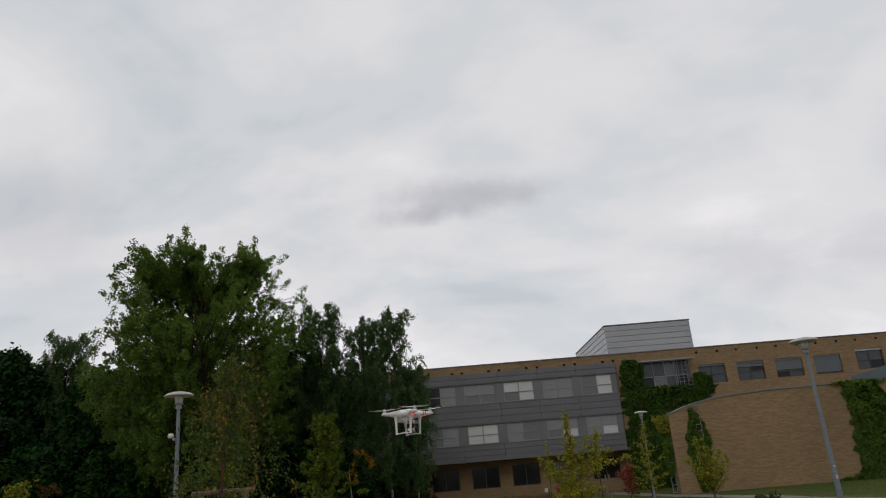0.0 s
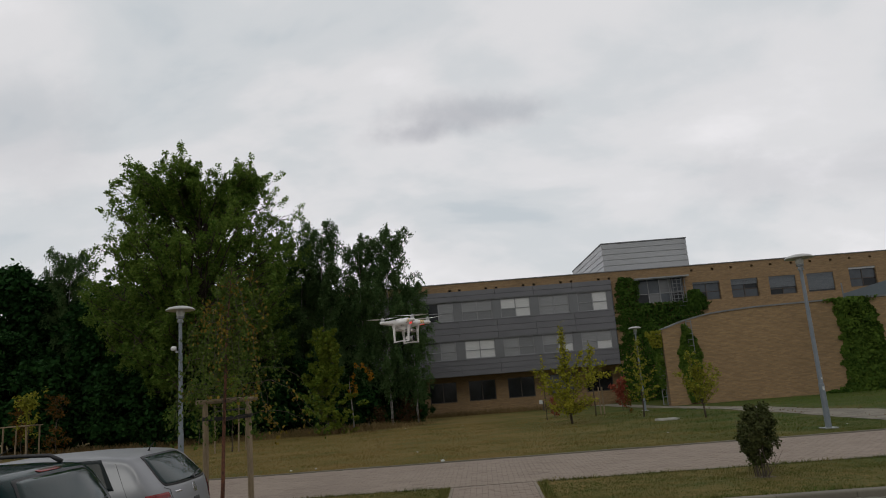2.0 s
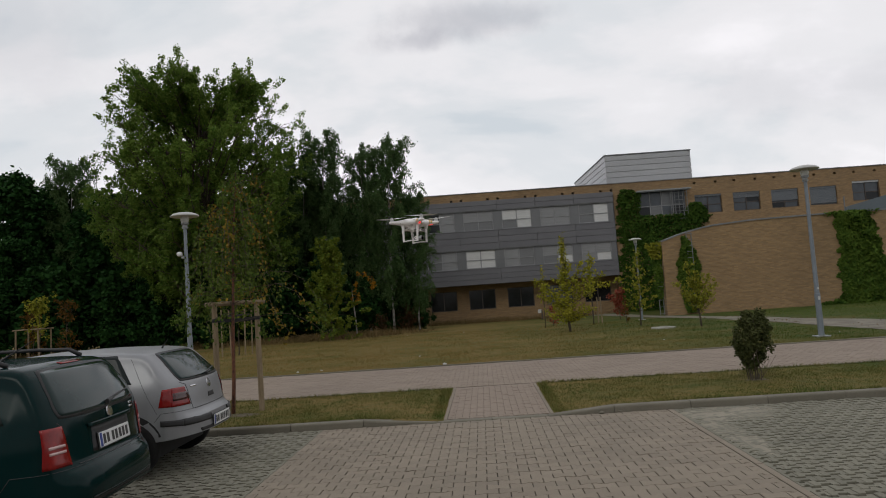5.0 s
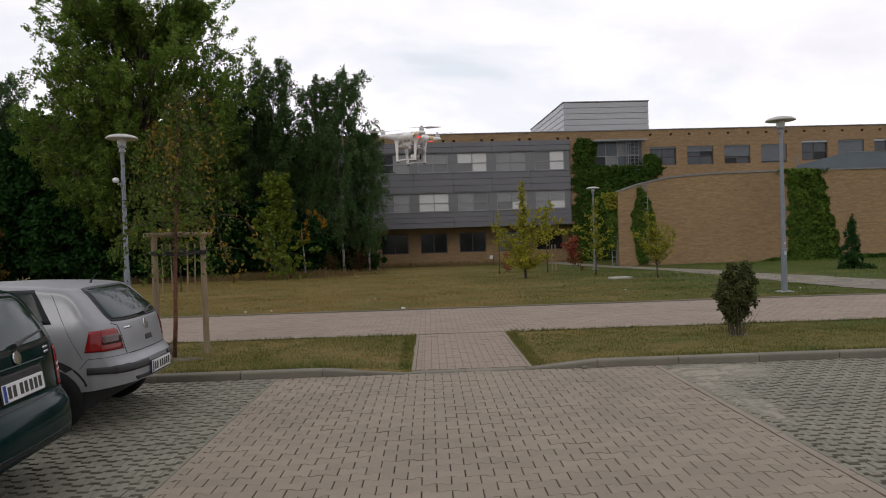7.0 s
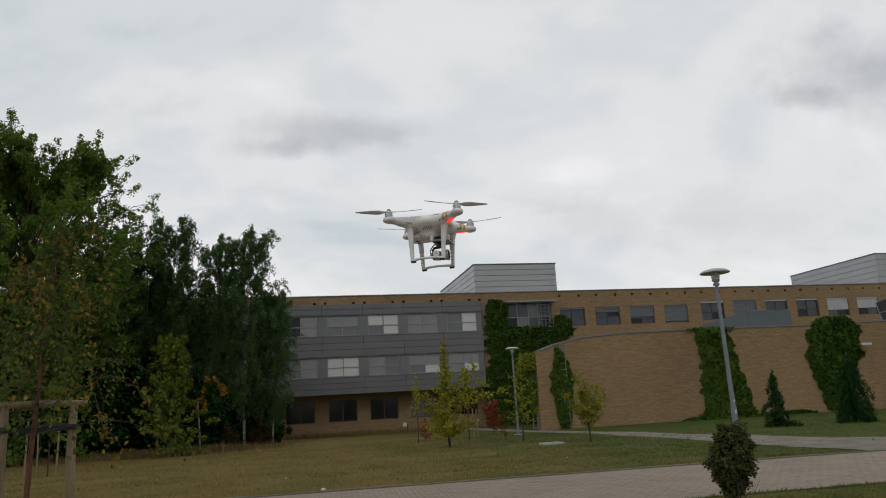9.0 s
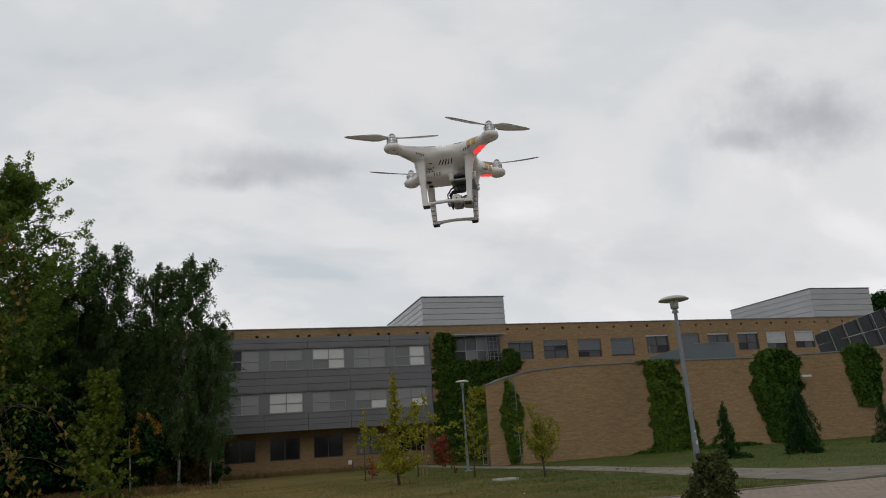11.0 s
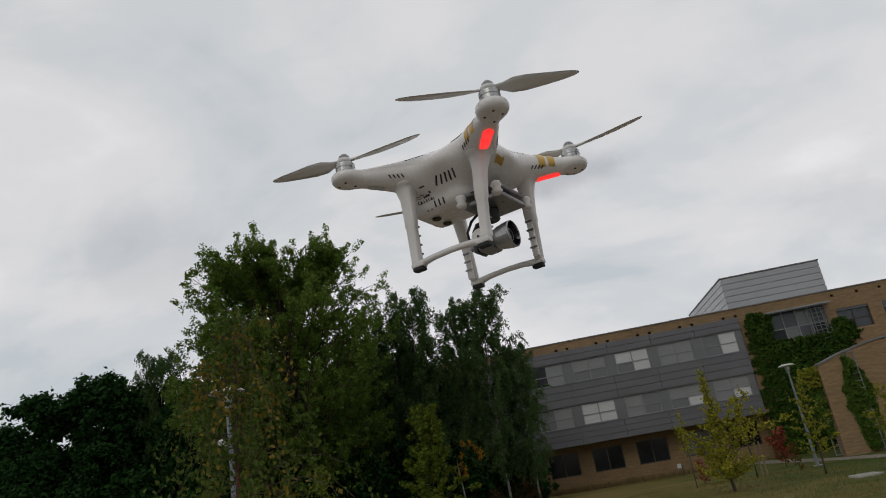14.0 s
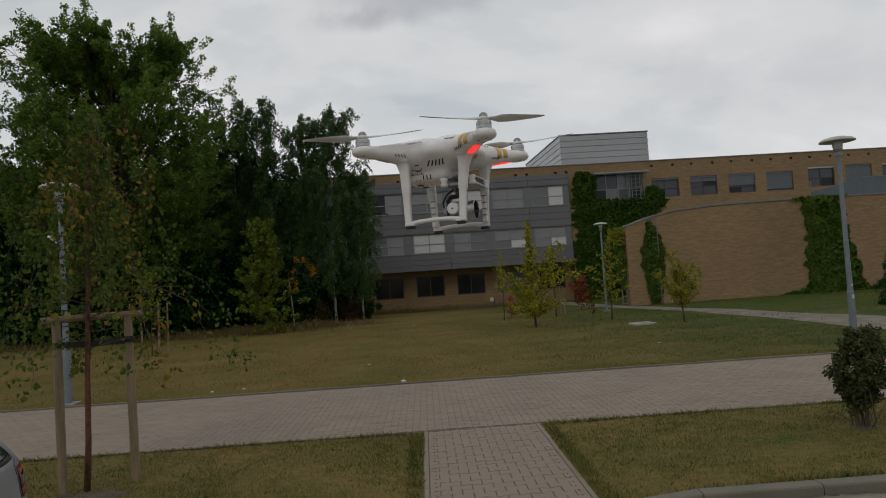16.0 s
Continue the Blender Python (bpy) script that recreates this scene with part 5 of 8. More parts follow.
def earth_patch(x0, y0, rx, ry, seed, label):
    """Bare soil in the grass, following the ground."""
    verts, faces = [(x0, y0, ground_level(x0, y0) + 0.012)], []
    for r in range(1, 4):
        for k in range(24):
            a = 2 * math.pi * k / 24
            w = 1 + 0.5 * noise.noise((math.cos(a) * 1.7, math.sin(a) * 1.7, seed))
            x, y = x0 + rx * w * r / 3 * math.cos(a), y0 + ry * w * r / 3 * math.sin(a)
            verts.append((x, y, ground_level(x, y) + (0.009 if r < 3 else -0.012)))
    for k in range(24):
        faces.append((0, 1 + k, 1 + (k + 1) % 24))
        for r in range(2):
            a, b = 1 + r * 24, 25 + r * 24
            faces.append((a + k, b + k, b + (k + 1) % 24, a + (k + 1) % 24))
    tagged(part("bare_earth", mesh_from(verts, faces), M_EARTH, smooth=True), label, "soil", kind="structure")


earth_patch(-3.70, 10.95, 0.50, 0.30, 4.0, "bare trodden soil round the staked birch")
earth_patch(4.58, 11.05, 0.22, 0.16, 9.0, "bare soil under the evergreen bush")
stake_frame(-9.35, 29.6, [(-0.5, -0.4), (0.45, -0.35), (0.5, 0.5), (-0.4, 0.5)], 1.95, "four thin stakes round a young tree on the lawn", r=0.03, bar=False)
place(make_tree("thin_sapling", 68, 3.0, 0.03, upright(0.6), 12, 4, 16, 0.08, 0.16, M_BARK, M_LEAF_YOUNG, "thin young tree between four stakes", "tree", "lawn saplings", trunk_z=0.4, rise=0.8), -9.3, 29.7)
stake_frame(-18.0, 29.5, [(-0.5, -0.4), (0.5, -0.4), (0.5, 0.5), (-0.5, 0.5)], 1.66, "four thin stakes with a top bar round a sapling", r=0.033, bar=True, straps=False)
place(make_tree("autumn_sapling", 69, 3.1, 0.03, upright(0.55), 14, 5, 10, 0.085, 0.18, M_BARK, M_LEAF_YELL, "young staked tree in yellow-green leaf", "tree", "lawn saplings", trunk_z=0.45, rise=0.8), -17.75, 29.6)
place(make_tree("autumn_sapling", 71, 2.7, 0.025, upright(0.6), 12, 4, 10, 0.085, 0.2, M_BARK, M_LEAF_ORANGE, "young tree with dull orange leaves behind the stakes", "tree", "lawn saplings", trunk_z=0.35, rise=0.8), -18.5, 30.4)
place(make_tree("autumn_sapling", 70, 2.8, 0.025, upright(0.75), 12, 4, 10, 0.085, 0.2, M_BARK, M_LEAF_ORANGE, "young staked tree with rusty orange leaves", "tree", "lawn saplings", trunk_z=0.15, rise=0.8), -16.8, 30.0)
stake_frame(7.85, 38.2, [(-0.09, 0), (0.12, 0.05)], 1.45, "pair of pale stakes beside a slim sapling", r=0.035, straps=False, bar=False)
stake_frame(42.2, 40.5, [(-0.5, 0), (0.5, 0.05)], 2.0, "stake frame beside the brick wall", r=0.035, straps=False)


def leaf_litter():
    """Fallen leaves on and along the side path and by the kerb, each bent a little off the ground."""
    rng = np.random.default_rng(88)
    n = 420
    y = np.concatenate([rng.uniform(18.5, 41.0, 140), rng.normal(29.0, 2.2, 160), rng.normal(36.0, 2.0, 120)])
    mid = np.interp(y, (18.0, 21.0, 25.0, 29.0, 33.5, 38.5, 44.5), (13.6, 12.7, 12.6, 12.4, 12.3, 11.8, 10.9))
    side = np.where(rng.uniform(size=n) < 0.5, -1.0, 1.0)
    x = mid + side * rng.normal(0.95, 0.45, n)
    C = [YARD @ Vector((float(a), float(b), 0)) for a, b in zip(x, y)]
    C = np.array([(p.x, p.y, ground_level(p.x, p.y) + 0.05) for p in C])
    nrm = rng.normal(size=(n, 3)) * 0.45 + np.array([0, 0, 1])
    ob = part("fallen_leaves", quads_mesh(leaf_quads(rng, C, nrm, 0.042, 1.3, 0.2), "fallen_leaves"), M_LEAF_ORANGE)
    tagged(ob, "brown fallen leaves strewn along the side path", "leaf litter", kind="stuff")


leaf_litter()


# ---- climbing plants ----
def creeper(name, outline, y, n, leaf, bulge, mat, label, seed, turn=0.0):
    """Leaves over a wall inside an outline of (height, left, right) rows, thick in the middle and thinning to the edge."""
    rng = np.random.default_rng(seed)
    t = thing(name, pose(0, 0, 0), label, "climber", "climbers")
    zs = np.array([o[0] for o in outline])
    xl, xr = np.array([o[1] for o in outline]), np.array([o[2] for o in outline])
    z = rng.uniform(zs.min(), zs.max(), n * 2)
    a, b = np.interp(z, zs, xl), np.interp(z, zs, xr)
    keep = rng.uniform(0, 1, n * 2) < (b - a) / (xr - xl).max()
    z, a, b = z[keep][:n], a[keep][:n], b[keep][:n]
    u = rng.uniform(-1, 1, len(z))
    rag_z = np.linspace(zs.min(), zs.max(), max(4, int((zs.max() - zs.min()) / 0.28)))
    rag_l, rag_r = rng.uniform(0.80, 1.13, len(rag_z)), rng.uniform(0.80, 1.13, len(rag_z))
    u = u * np.where(u < 0, np.interp(z, rag_z, rag_l), np.interp(z, rag_z, rag_r)) * rng.choice([1.0, 1.0, 1.0, 1.08], len(z))
    x = (a + b) / 2 + (b - a) / 2 * u
    lump = np.array([0.65 + 0.75 * noise.noise((float(p) * 1.3, float(q) * 1.1, seed)) for p, q in zip(x, z)]).clip(0.15, 1.4)
    d = bulge * np.clip(1 - u ** 2, 0.05, 1) * lump * rng.uniform(0.15, 1.0, len(z)) + 0.03
    yy = y - d
    nrm = np.stack([rng.normal(size=len(z)) * 0.8 + u * 0.5, -np.ones(len(z)) * 0.7, rng.normal(size=len(z)) * 0.7 + 0.4], axis=1)
    V = leaf_quads(rng, np.stack([x, yy, z], axis=1), nrm, leaf, 1.25, 0.8)
    part("leaves", quads_mesh(V, "leaves"), mat, t)
    bm = bmesh.new()
    z0, z1 = zs.min(), zs.max()
    for k in range(5):
        f = rng.uniform(-0.6, 0.6)
        pts = []
        for j in range(8):
            zz = z0 + (z1 - z0) * 0.95 * j / 7
            aa, bb = np.interp(zz, zs, xl), np.interp(zz, zs, xr)
            pts.append(((aa + bb) / 2 + f * (bb - aa) / 2 + rng.uniform(-0.1, 0.1), y - 0.03, zz))
        tube(bm, pts, 0.02, 5)
    part("vine", bm, M_BARK, t)
    return t


creeper("ivy", [(-0.9, 14.5, 20.5), (3.0, 14.5, 20.5), (5.6, 14.5, 21.4), (7.2, 14.5, 22.2), (7.45, 14.55, 20.6), (7.5, 14.55, 16.55), (8.5, 14.6, 16.7), (9.4, 14.7, 16.8), (9.85, 15.0, 16.0)], FY, 13000, 0.19, 0.6, M_IVY, "dense dark ivy climbing the facade round a window", 1)
creeper("ivy", [(6.6, 20.3, 22.3), (7.4, 20.4, 22.3), (7.9, 20.7, 22.2), (8.35, 21.0, 21.7)], FY, 900, 0.22, 0.4, M_IVY, "rounded clump of ivy beside the wide window", 2)
creeper("ivy", [(-0.25, 14.2, 14.85), (1.0, 13.98, 15.0), (1.9, 13.85, 15.15), (2.7, 13.78, 15.2), (3.4, 14.05, 15.0), (4.0, 14.2, 14.75), (4.4, 14.25, 14.5)], WY, 3300, 0.15, 0.32, M_IVY_LIGHT, "narrow column of green creeper on a metal trellis", 3)
creeper("creeper", [(-0.5, 23.35, 27.2), (0.2, 23.5, 27.0), (1.4, 23.7, 26.7), (2.8, 23.85, 26.45), (4.3, 23.75, 26.1), (5.25, 23.45, 25.8)], WY, 8500, 0.17, 0.5, M_IVY_LIGHT, "broad green creeper spreading down the brick wall", 4)
creeper("creeper", [(5.0, 23.3, 26.2), (5.28, 22.9, 26.4)], WY - 0.05, 130, 0.15, 0.12, M_IVY_LIGHT, "creeper shoots along the coping", 41)
creeper("ivy", [(-0.25, 32.4, 34.3), (0.85, 32.1, 34.3), (2.0, 31.6, 34.75), (3.2, 31.45, 35.45), (4.6, 31.75, 35.7), (5.3, 32.2, 35.4), (5.7, 32.9, 34.8)], WY, 7000, 0.18, 0.6, M_IVY, "thick rounded ivy hanging over the brick wall", 5)
creeper("ivy", [(1.6, 40.0, 41.8), (3.0, 39.5, 42.4), (4.6, 39.3, 42.6), (5.5, 39.5, 42.2), (5.9, 40.2, 41.5)], WY, 3200, 0.18, 0.5, M_IVY, "round ivy clump at the top of the brick wall", 6)
creeper("creeper", [(0.6, 12.55, 12.9), (1.8, 12.4, 12.95), (3.0, 12.35, 13.0), (3.6, 12.3, 13.0)], WY + 0.25, 480, 0.15, 0.25, M_IVY_LIGHT, "thin creeper on a trellis at the end of the brick wall", 7)
creeper("creeper", [(3.1, 12.35, 13.0), (3.6, 12.1, 13.05), (3.85, 11.9, 13.1), (4.15, 12.05, 13.1)], WY + 0.2, 300, 0.15, 0.30, M_LEAF_YELL, "yellow-green creeper tips arching over the wall end", 71)
creeper("ivy", [(-0.55, 26.5, 31.5), (-0.3, 27.0, 31.2), (-0.15, 27.6, 30.6)], WY, 900, 0.15, 0.3, M_IVY, "low ivy creeping along the foot of the wall", 8)
creeper("ivy", [(-0.55, 21.6, 24.5), (-0.35, 21.9, 24.4), (-0.2, 22.6, 24.0)], WY, 500, 0.15, 0.3, M_IVY, "low ivy creeping along the foot of the wall", 9)


def trellis(x0, x1, y, z0, z1, cols, rows, label):
    t = thing("trellis", pose(0, 0, 0), label, "trellis", "trellises")
    for k in range(cols):
        x = x0 + (x1 - x0) * k / (cols - 1)
        part("upright", boxed(x - 0.022, x + 0.022, y - 0.10, y - 0.06, z0, z1), M_COPING, t)
    for k in range(rows):
        z = z0 + 0.05 + (z1 - z0 - 0.1) * k / (rows - 1)
        part("rung", boxed(x0 - 0.03, x1 + 0.03, y - 0.135, y - 0.102, z - 0.018, z + 0.018), M_COPING, t)


trellis(14.50, 14.80, WY - 0.06, -0.3, 4.6, 2, 14, "pale metal trellis ladder on the brick wall")
trellis(19.3, 20.7, FY, 7.0, 9.7, 5, 9, "metal trellis in front of the wide window")
trellis(12.62, 12.88, WY + 0.32, -0.3, 4.0, 2, 11, "pale metal trellis ladder at the end of the brick wall")


def sun_louvre():
    t = thing("sun_louvre", pose(0, 0, 0), "pale metal sun louvre over the wide window", "louvre")
    part("front_rail", boxed(16.3, 20.9, FY - 0.82, FY - 0.76, 9.50, 9.60), M_GALV, t)
    part("back_rail", boxed(16.3, 20.9, FY - 0.08, FY - 0.02, 9.50, 9.60), M_GALV, t)
    for k in range(24):
        x = 16.35 + 4.5 * k / 23
        part("slat", boxed(x - 0.03, x + 0.03, FY - 0.755, FY - 0.085, 9.50, 9.62), M_GALV, t)


sun_louvre()


# ---- street lamps ----
def street_lamp(x, y, z_top, label, sticker=False, cctv=False):
    zg = ground_level(x, y)
    h = z_top - zg
    t = thing("street_lamp", pose(x, y, zg), label, "street lamp", "street lamps")
    bm = bmesh.new()
    tube(bm, [(0, 0, 0.03), (0, 0, 1.1), (0, 0, 1.12), (0, 0, h - 0.42)], [0.075, 0.070, 0.058, 0.042], 14)
    part("pole", bm, M_POLE, t, smooth=False)
    bm = boxed(-0.17, 0.17, -0.17, 0.17, -0.03, 0.03, bevel=0.008)
    part("base_plate", bm, M_GALV, t)
    part("inspection_door", boxed(-0.03, 0.03, -0.077, -0.069, 0.45, 0.80, bevel=0.002), M_POLE, t)
    bm = bmesh.new()
    lathe(bm, [(0.0, h - 0.42), (0.075, h - 0.42), (0.08, h - 0.38), (0.06, h - 0.36), (0.06, h - 0.33), (0.095, h - 0.31), (0.10, h - 0.27), (0.0, h - 0.27)], 20)
    part("collar", bm, M_GALV, t, smooth=False)
    bm = bmesh.new()
    lathe(bm, [(0.0, h - 0.268), (0.085, h - 0.268), (0.105, h - 0.20), (0.10, h - 0.10), (0.0, h - 0.10)], 20)
    part("lamp_glass", bm, M_LAMPGLASS, t, "frosted glass lamp body", smooth=False)
    bm = bmesh.new()
    lathe(bm, [(0.0, h - 0.098), (0.14, h - 0.098), (0.34, h - 0.115), (0.362, h - 0.108), (0.355, h - 0.085), (0.29, h - 0.04), (0.17, h - 0.008), (0.0, h)], 36)
    part("dome", bm, M_DOME, t, "pale shallow dome shade", smooth=True)
    if sticker:
        part("sticker", boxed(-0.025, 0.025, -0.081, -0.0785, 0.95, 1.04), M_BLIND_W, t, "small white sticker")
        part("sticker", boxed(-0.02, 0.02, -0.074, -0.0715, 1.22, 1.27), M_BLIND_W, t, "small white sticker")
    if cctv:
        cam_part = part("security_camera", boxed(-0.19, -0.05, -0.20, -0.07, 3.17, 3.29, bevel=0.045), M_BLIND_W, t, "small white security camera")
        part("bracket", boxed(-0.075, -0.02, -0.15, -0.02, 3.12, 3.17), M_GALV, cam_part)
    return t


street_lamp(9.33, 18.1, 4.47, "tall street lamp, pale dome, blue-grey pole, beside the walkway", sticker=True)
street_lamp(-6.88, 17.75, 4.33, "street lamp, pale dome, security camera on its pole", cctv=True)
street_lamp(10.33, 39.0, 4.25, "street lamp with a pale dome on the lawn by the ivy")


def wall_camera():
    t = thing("security_camera", pose(35.4, WY, 3.7), "white security camera on the brick wall", "camera")
    part("arm", boxed(-0.04, 0.04, -0.35, 0.0, -0.05, 0.03), M_GALV, t)
    part("housing", boxed(-0.12, 0.65, -0.50, -0.36, 0.0, 0.16, bevel=0.03), M_BLIND_W, t)


wall_camera()


def concrete_frame():
    t = thing("drain_frame", pose(8.19, 27.9, ground_level(8.19, 27.9), 0, 0, 6), "low pale concrete drain frame lying in the lawn", "drain")
    part("front_beam", boxed(-0.38, 0.38, -0.32, -0.22, -0.02, 0.065, bevel=0.012), M_PALE_CONCRETE, t)
    part("back_beam", boxed(-0.38, 0.38, 0.22, 0.32, -0.02, 0.065, bevel=0.012), M_PALE_CONCRETE, t)
    part("side_beam", boxed(-0.38, -0.30, -0.218, 0.218, -0.02, 0.062, bevel=0.012), M_PALE_CONCRETE, t)
    part("side_beam", boxed(0.30, 0.38, -0.218, 0.218, -0.02, 0.062, bevel=0.012), M_PALE_CONCRETE, t)
    part("grate", boxed(-0.298, 0.298, -0.218, 0.218, 0.0, 0.02), M_GALV, t)


concrete_frame()


def scrap(name, x, y, z, s, mat, label, seed):
    rng = np.random.default_rng(seed)
    bm = bmesh.new()
    bmesh.ops.create_icosphere(bm, subdivisions=2, radius=1.0)
    for v in bm.verts:
        v.co = Vector((v.co.x * s, v.co.y * s * 0.7, v.co.z * s * 0.5)) * float(1 + 0.25 * noise.noise(v.co * 1.7 + Vector((seed, 0, 0))))
    ob = tagged(part(name, bm, mat), label, "litter", "scraps on the grass")
    ob.location = (x, y, z + s * 0.35)


scrap("pale_stone", -0.41, 17.20, 0.03, 0.055, M_BLIND_W, "pale stone lying on the edge of the walkway", 1)
for k, (x, y) in enumerate(((-1.2, 21.0), (-4.2, 17.9), (-3.6, 18.0), (6.2, 21.2), (0.4, 38.5), (-2.8, 40.0), (10.4, 19.2))):
    scrap("paper_scrap", x, y, ground_level(x, y), (0.028, 0.036, 0.03)[k % 3], M_BLIND_W, "small pale scrap lying in the grass", k + 5)
scrap("pebble", 1.75, 9.20, 0.0, 0.04, M_KERB, "pebble lying by the kerb", 30)
scrap("pebble", 2.0, 9.24, 0.0, 0.03, M_KERB, "pebble lying by the kerb", 31)
def utility_post():
    t = thing("marker_post", pose(6.85, 55.0, ground_level(6.85, 55.0)), "low post with a small white box near the building", "post")
    part("post", boxed(-0.04, 0.04, -0.04, 0.04, -0.1, 0.72), M_FRAME, t)
    part("sign_box", boxed(-0.31, -0.045, -0.05, 0.05, 0.52, 0.80, bevel=0.02), M_BLIND_W, t, "small white box")


utility_post()


# ---- grass ----
def grass(name, regions, n, h, mat, label, seed, stray=0.0):
    rng = np.random.default_rng(seed)
    V = []
    area = sum((r[1] - r[0]) * (r[3] - r[2]) for r in regions)
    for x0, x1, y0, y1 in regions:
        m = int(n * (x1 - x0) * (y1 - y0) / area)
        x = rng.uniform(x0, x1, m) + rng.normal(size=m) * stray
        y = y0 + (y1 - y0) * rng.uniform(0, 1, m) + rng.normal(size=m) * stray * 0.4
        z = np.array([yard_level(a, b) for a, b in zip(x, y)])
        dens = np.array([0.6 * noise.noise((a * 0.8, b * 0.8, seed)) + 0.6 * noise.noise((a * 3.1, b * 3.1, seed)) for a, b in zip(x, y)])
        ok = rng.uniform(-0.9, 0.5, m) < dens
        x, y, z, dens = x[ok], y[ok], z[ok], dens[ok]
        m = len(x)
        az = rng.uniform(0, 6.283, m)
        hh = h * rng.uniform(0.4, 1.2, m) * (1 + 0.5 * dens)
        w = 0.006 * (h / 0.05) ** 0.5 * rng.uniform(0.7, 1.6, m)
        lean = rng.normal(size=(m, 2)) * hh[:, None] * 0.55
        c, s = np.cos(az) * w, np.sin(az) * w
        p = np.stack([x, y, z], 1)
        a = p + np.stack([c, s, -0.01 + 0 * c], 1)
        b = p - np.stack([c, s, 0.01 + 0 * c], 1)
        t1 = p + np.stack([lean[:, 0] + c * 0.2, lean[:, 1] + s * 0.2, hh], 1)
        t2 = p + np.stack([lean[:, 0] - c * 0.2, lean[:, 1] - s * 0.2, hh], 1)
        V.append(np.stack([a, t1, t2, b], 1))
    ob = part(name, quads_mesh(np.concatenate(V), name), mat)
    ob.matrix_basis = YARD
    tagged(ob, label, "grass", kind="stuff")


grass("edge_grass", [(SPUR_X0 - 0.16, SPUR_X0 + 0.0, STRIP_Y0, STRIP_Y1), (SPUR_X1 + 0.0, SPUR_X1 + 0.16, STRIP_Y0, STRIP_Y1), (-9, -0.4, PATH_Y0 - 0.12, PATH_Y0 - 0.05), (1.4, 12, PATH_Y0 - 0.12, PATH_Y0 - 0.05), (-9, -0.9, STRIP_Y0, STRIP_Y0 + 0.1), (1.9, 12, STRIP_Y0, STRIP_Y0 + 0.1)], 14000, 0.05, M_BLADE_STRIP, "longer grass along the paving edges", 11)
grass("strip_grass", [(-9, SPUR_X0 - 0.03, STRIP_Y0, STRIP_Y1 + 0.04), (SPUR_X1 + 0.03, 12, STRIP_Y0, STRIP_Y1 + 0.04)], 150000, 0.024, M_BLADE_STRIP, "short patchy grass of the strip beside the parking", 1)
grass("lawn_grass", [(-12, 11.2, PATH_Y1 + 0.12, 24)], 90000, 0.036, M_BLADE, "short dry lawn grass beyond the walkway", 2)
grass("lawn_grass_far", [(-14, 11.0, 24, 40)], 60000, 0.055, M_BLADE, "short dry lawn grass further back", 3)
grass("bank_grass", [(14.4, 40, 20.2, 43.8)], 50000, 0.06, M_BLADE_FRESH, "fresher green grass in front of the brick wall", 4)
grass("tall_grass", [(-31, -6.3, 39.6, 42.4), (-15.4, -4.4, 42.5, 45.5), (-8, 9, 57.4, 59.8)], 22000, 0.34, M_STRAW, "tall dry grass along the wood edge and the facade", 5, 1.2)


# ---- parked cars ----
from mathutils.bvhtree import BVHTree

M_PAINT_SILVER = material("silver_car_paint", (0.235, 0.24, 0.25), (0.27, 0.275, 0.285), 3, 0.42, metal=0.4, fine_scale=300, fine_mix=0.2, coat=0.12)
M_PAINT_GREEN = material("dark_green_car_paint", (0.0012, 0.013, 0.013), (0.002, 0.017, 0.017), 3, 0.14, fine_scale=300, fine_mix=0.2, spec=0.12)
M_CARGLASS = material("tinted_car_glass", (0.010, 0.022, 0.022), (0.016, 0.032, 0.031), 1.5, 0.05, spec=0.30)
M_CARGLASS_SIDE = material("dark_side_glass", (0.010, 0.014, 0.014), (0.016, 0.022, 0.021), 1.5, 0.06, spec=0.16)
M_TRIM = material("black_bumper_plastic", (0.012, 0.012, 0.013), (0.022, 0.022, 0.023), 10, 0.55, bump=0.001, fine_scale=150)
M_TAIL = material("red_tail_lens", (0.150, 0.004, 0.004), (0.240, 0.009, 0.008), 14, 0.12, spec=0.5)
M_TAIL_DARK = material("smoked_tail_lens", (0.030, 0.006, 0.006), (0.055, 0.009, 0.008), 14, 0.12, spec=0.7)
M_TAIL_CLEAR = material("clear_reversing_lens", (0.45, 0.28, 0.27), (0.58, 0.40, 0.38), 14, 0.15, spec=0.7)
M_PLATE_WHITE = material("white_number_plate", (0.62, 0.63, 0.63), (0.70, 0.70, 0.70), 12, 0.35)
M_PLATE_BLUE = material("blue_plate_band", (0.012, 0.04, 0.22), (0.02, 0.055, 0.28), 12, 0.35)
M_TYRE = material("tyre_rubber", (0.007, 0.007, 0.007), (0.013, 0.0125, 0.012), 12, 0.85, bump=0.002, spec=0.2)
M_RIM = material("wheel_trim_silver", (0.30, 0.30, 0.31), (0.38, 0.38, 0.39), 10, 0.35, metal=0.6)
M_CHROME = material("chrome_badge", (0.55, 0.55, 0.56), (0.65, 0.65, 0.66), 10, 0.15, metal=0.9)


def curve_at(pts, x):
    for (a, za), (b, zb) in zip(pts, pts[1:]):
        if x <= b:
            f = 0.0 if b == a else (x - a) / (b - a)
            return za + (zb - za) * max(0.0, f)
    return pts[-1][1]


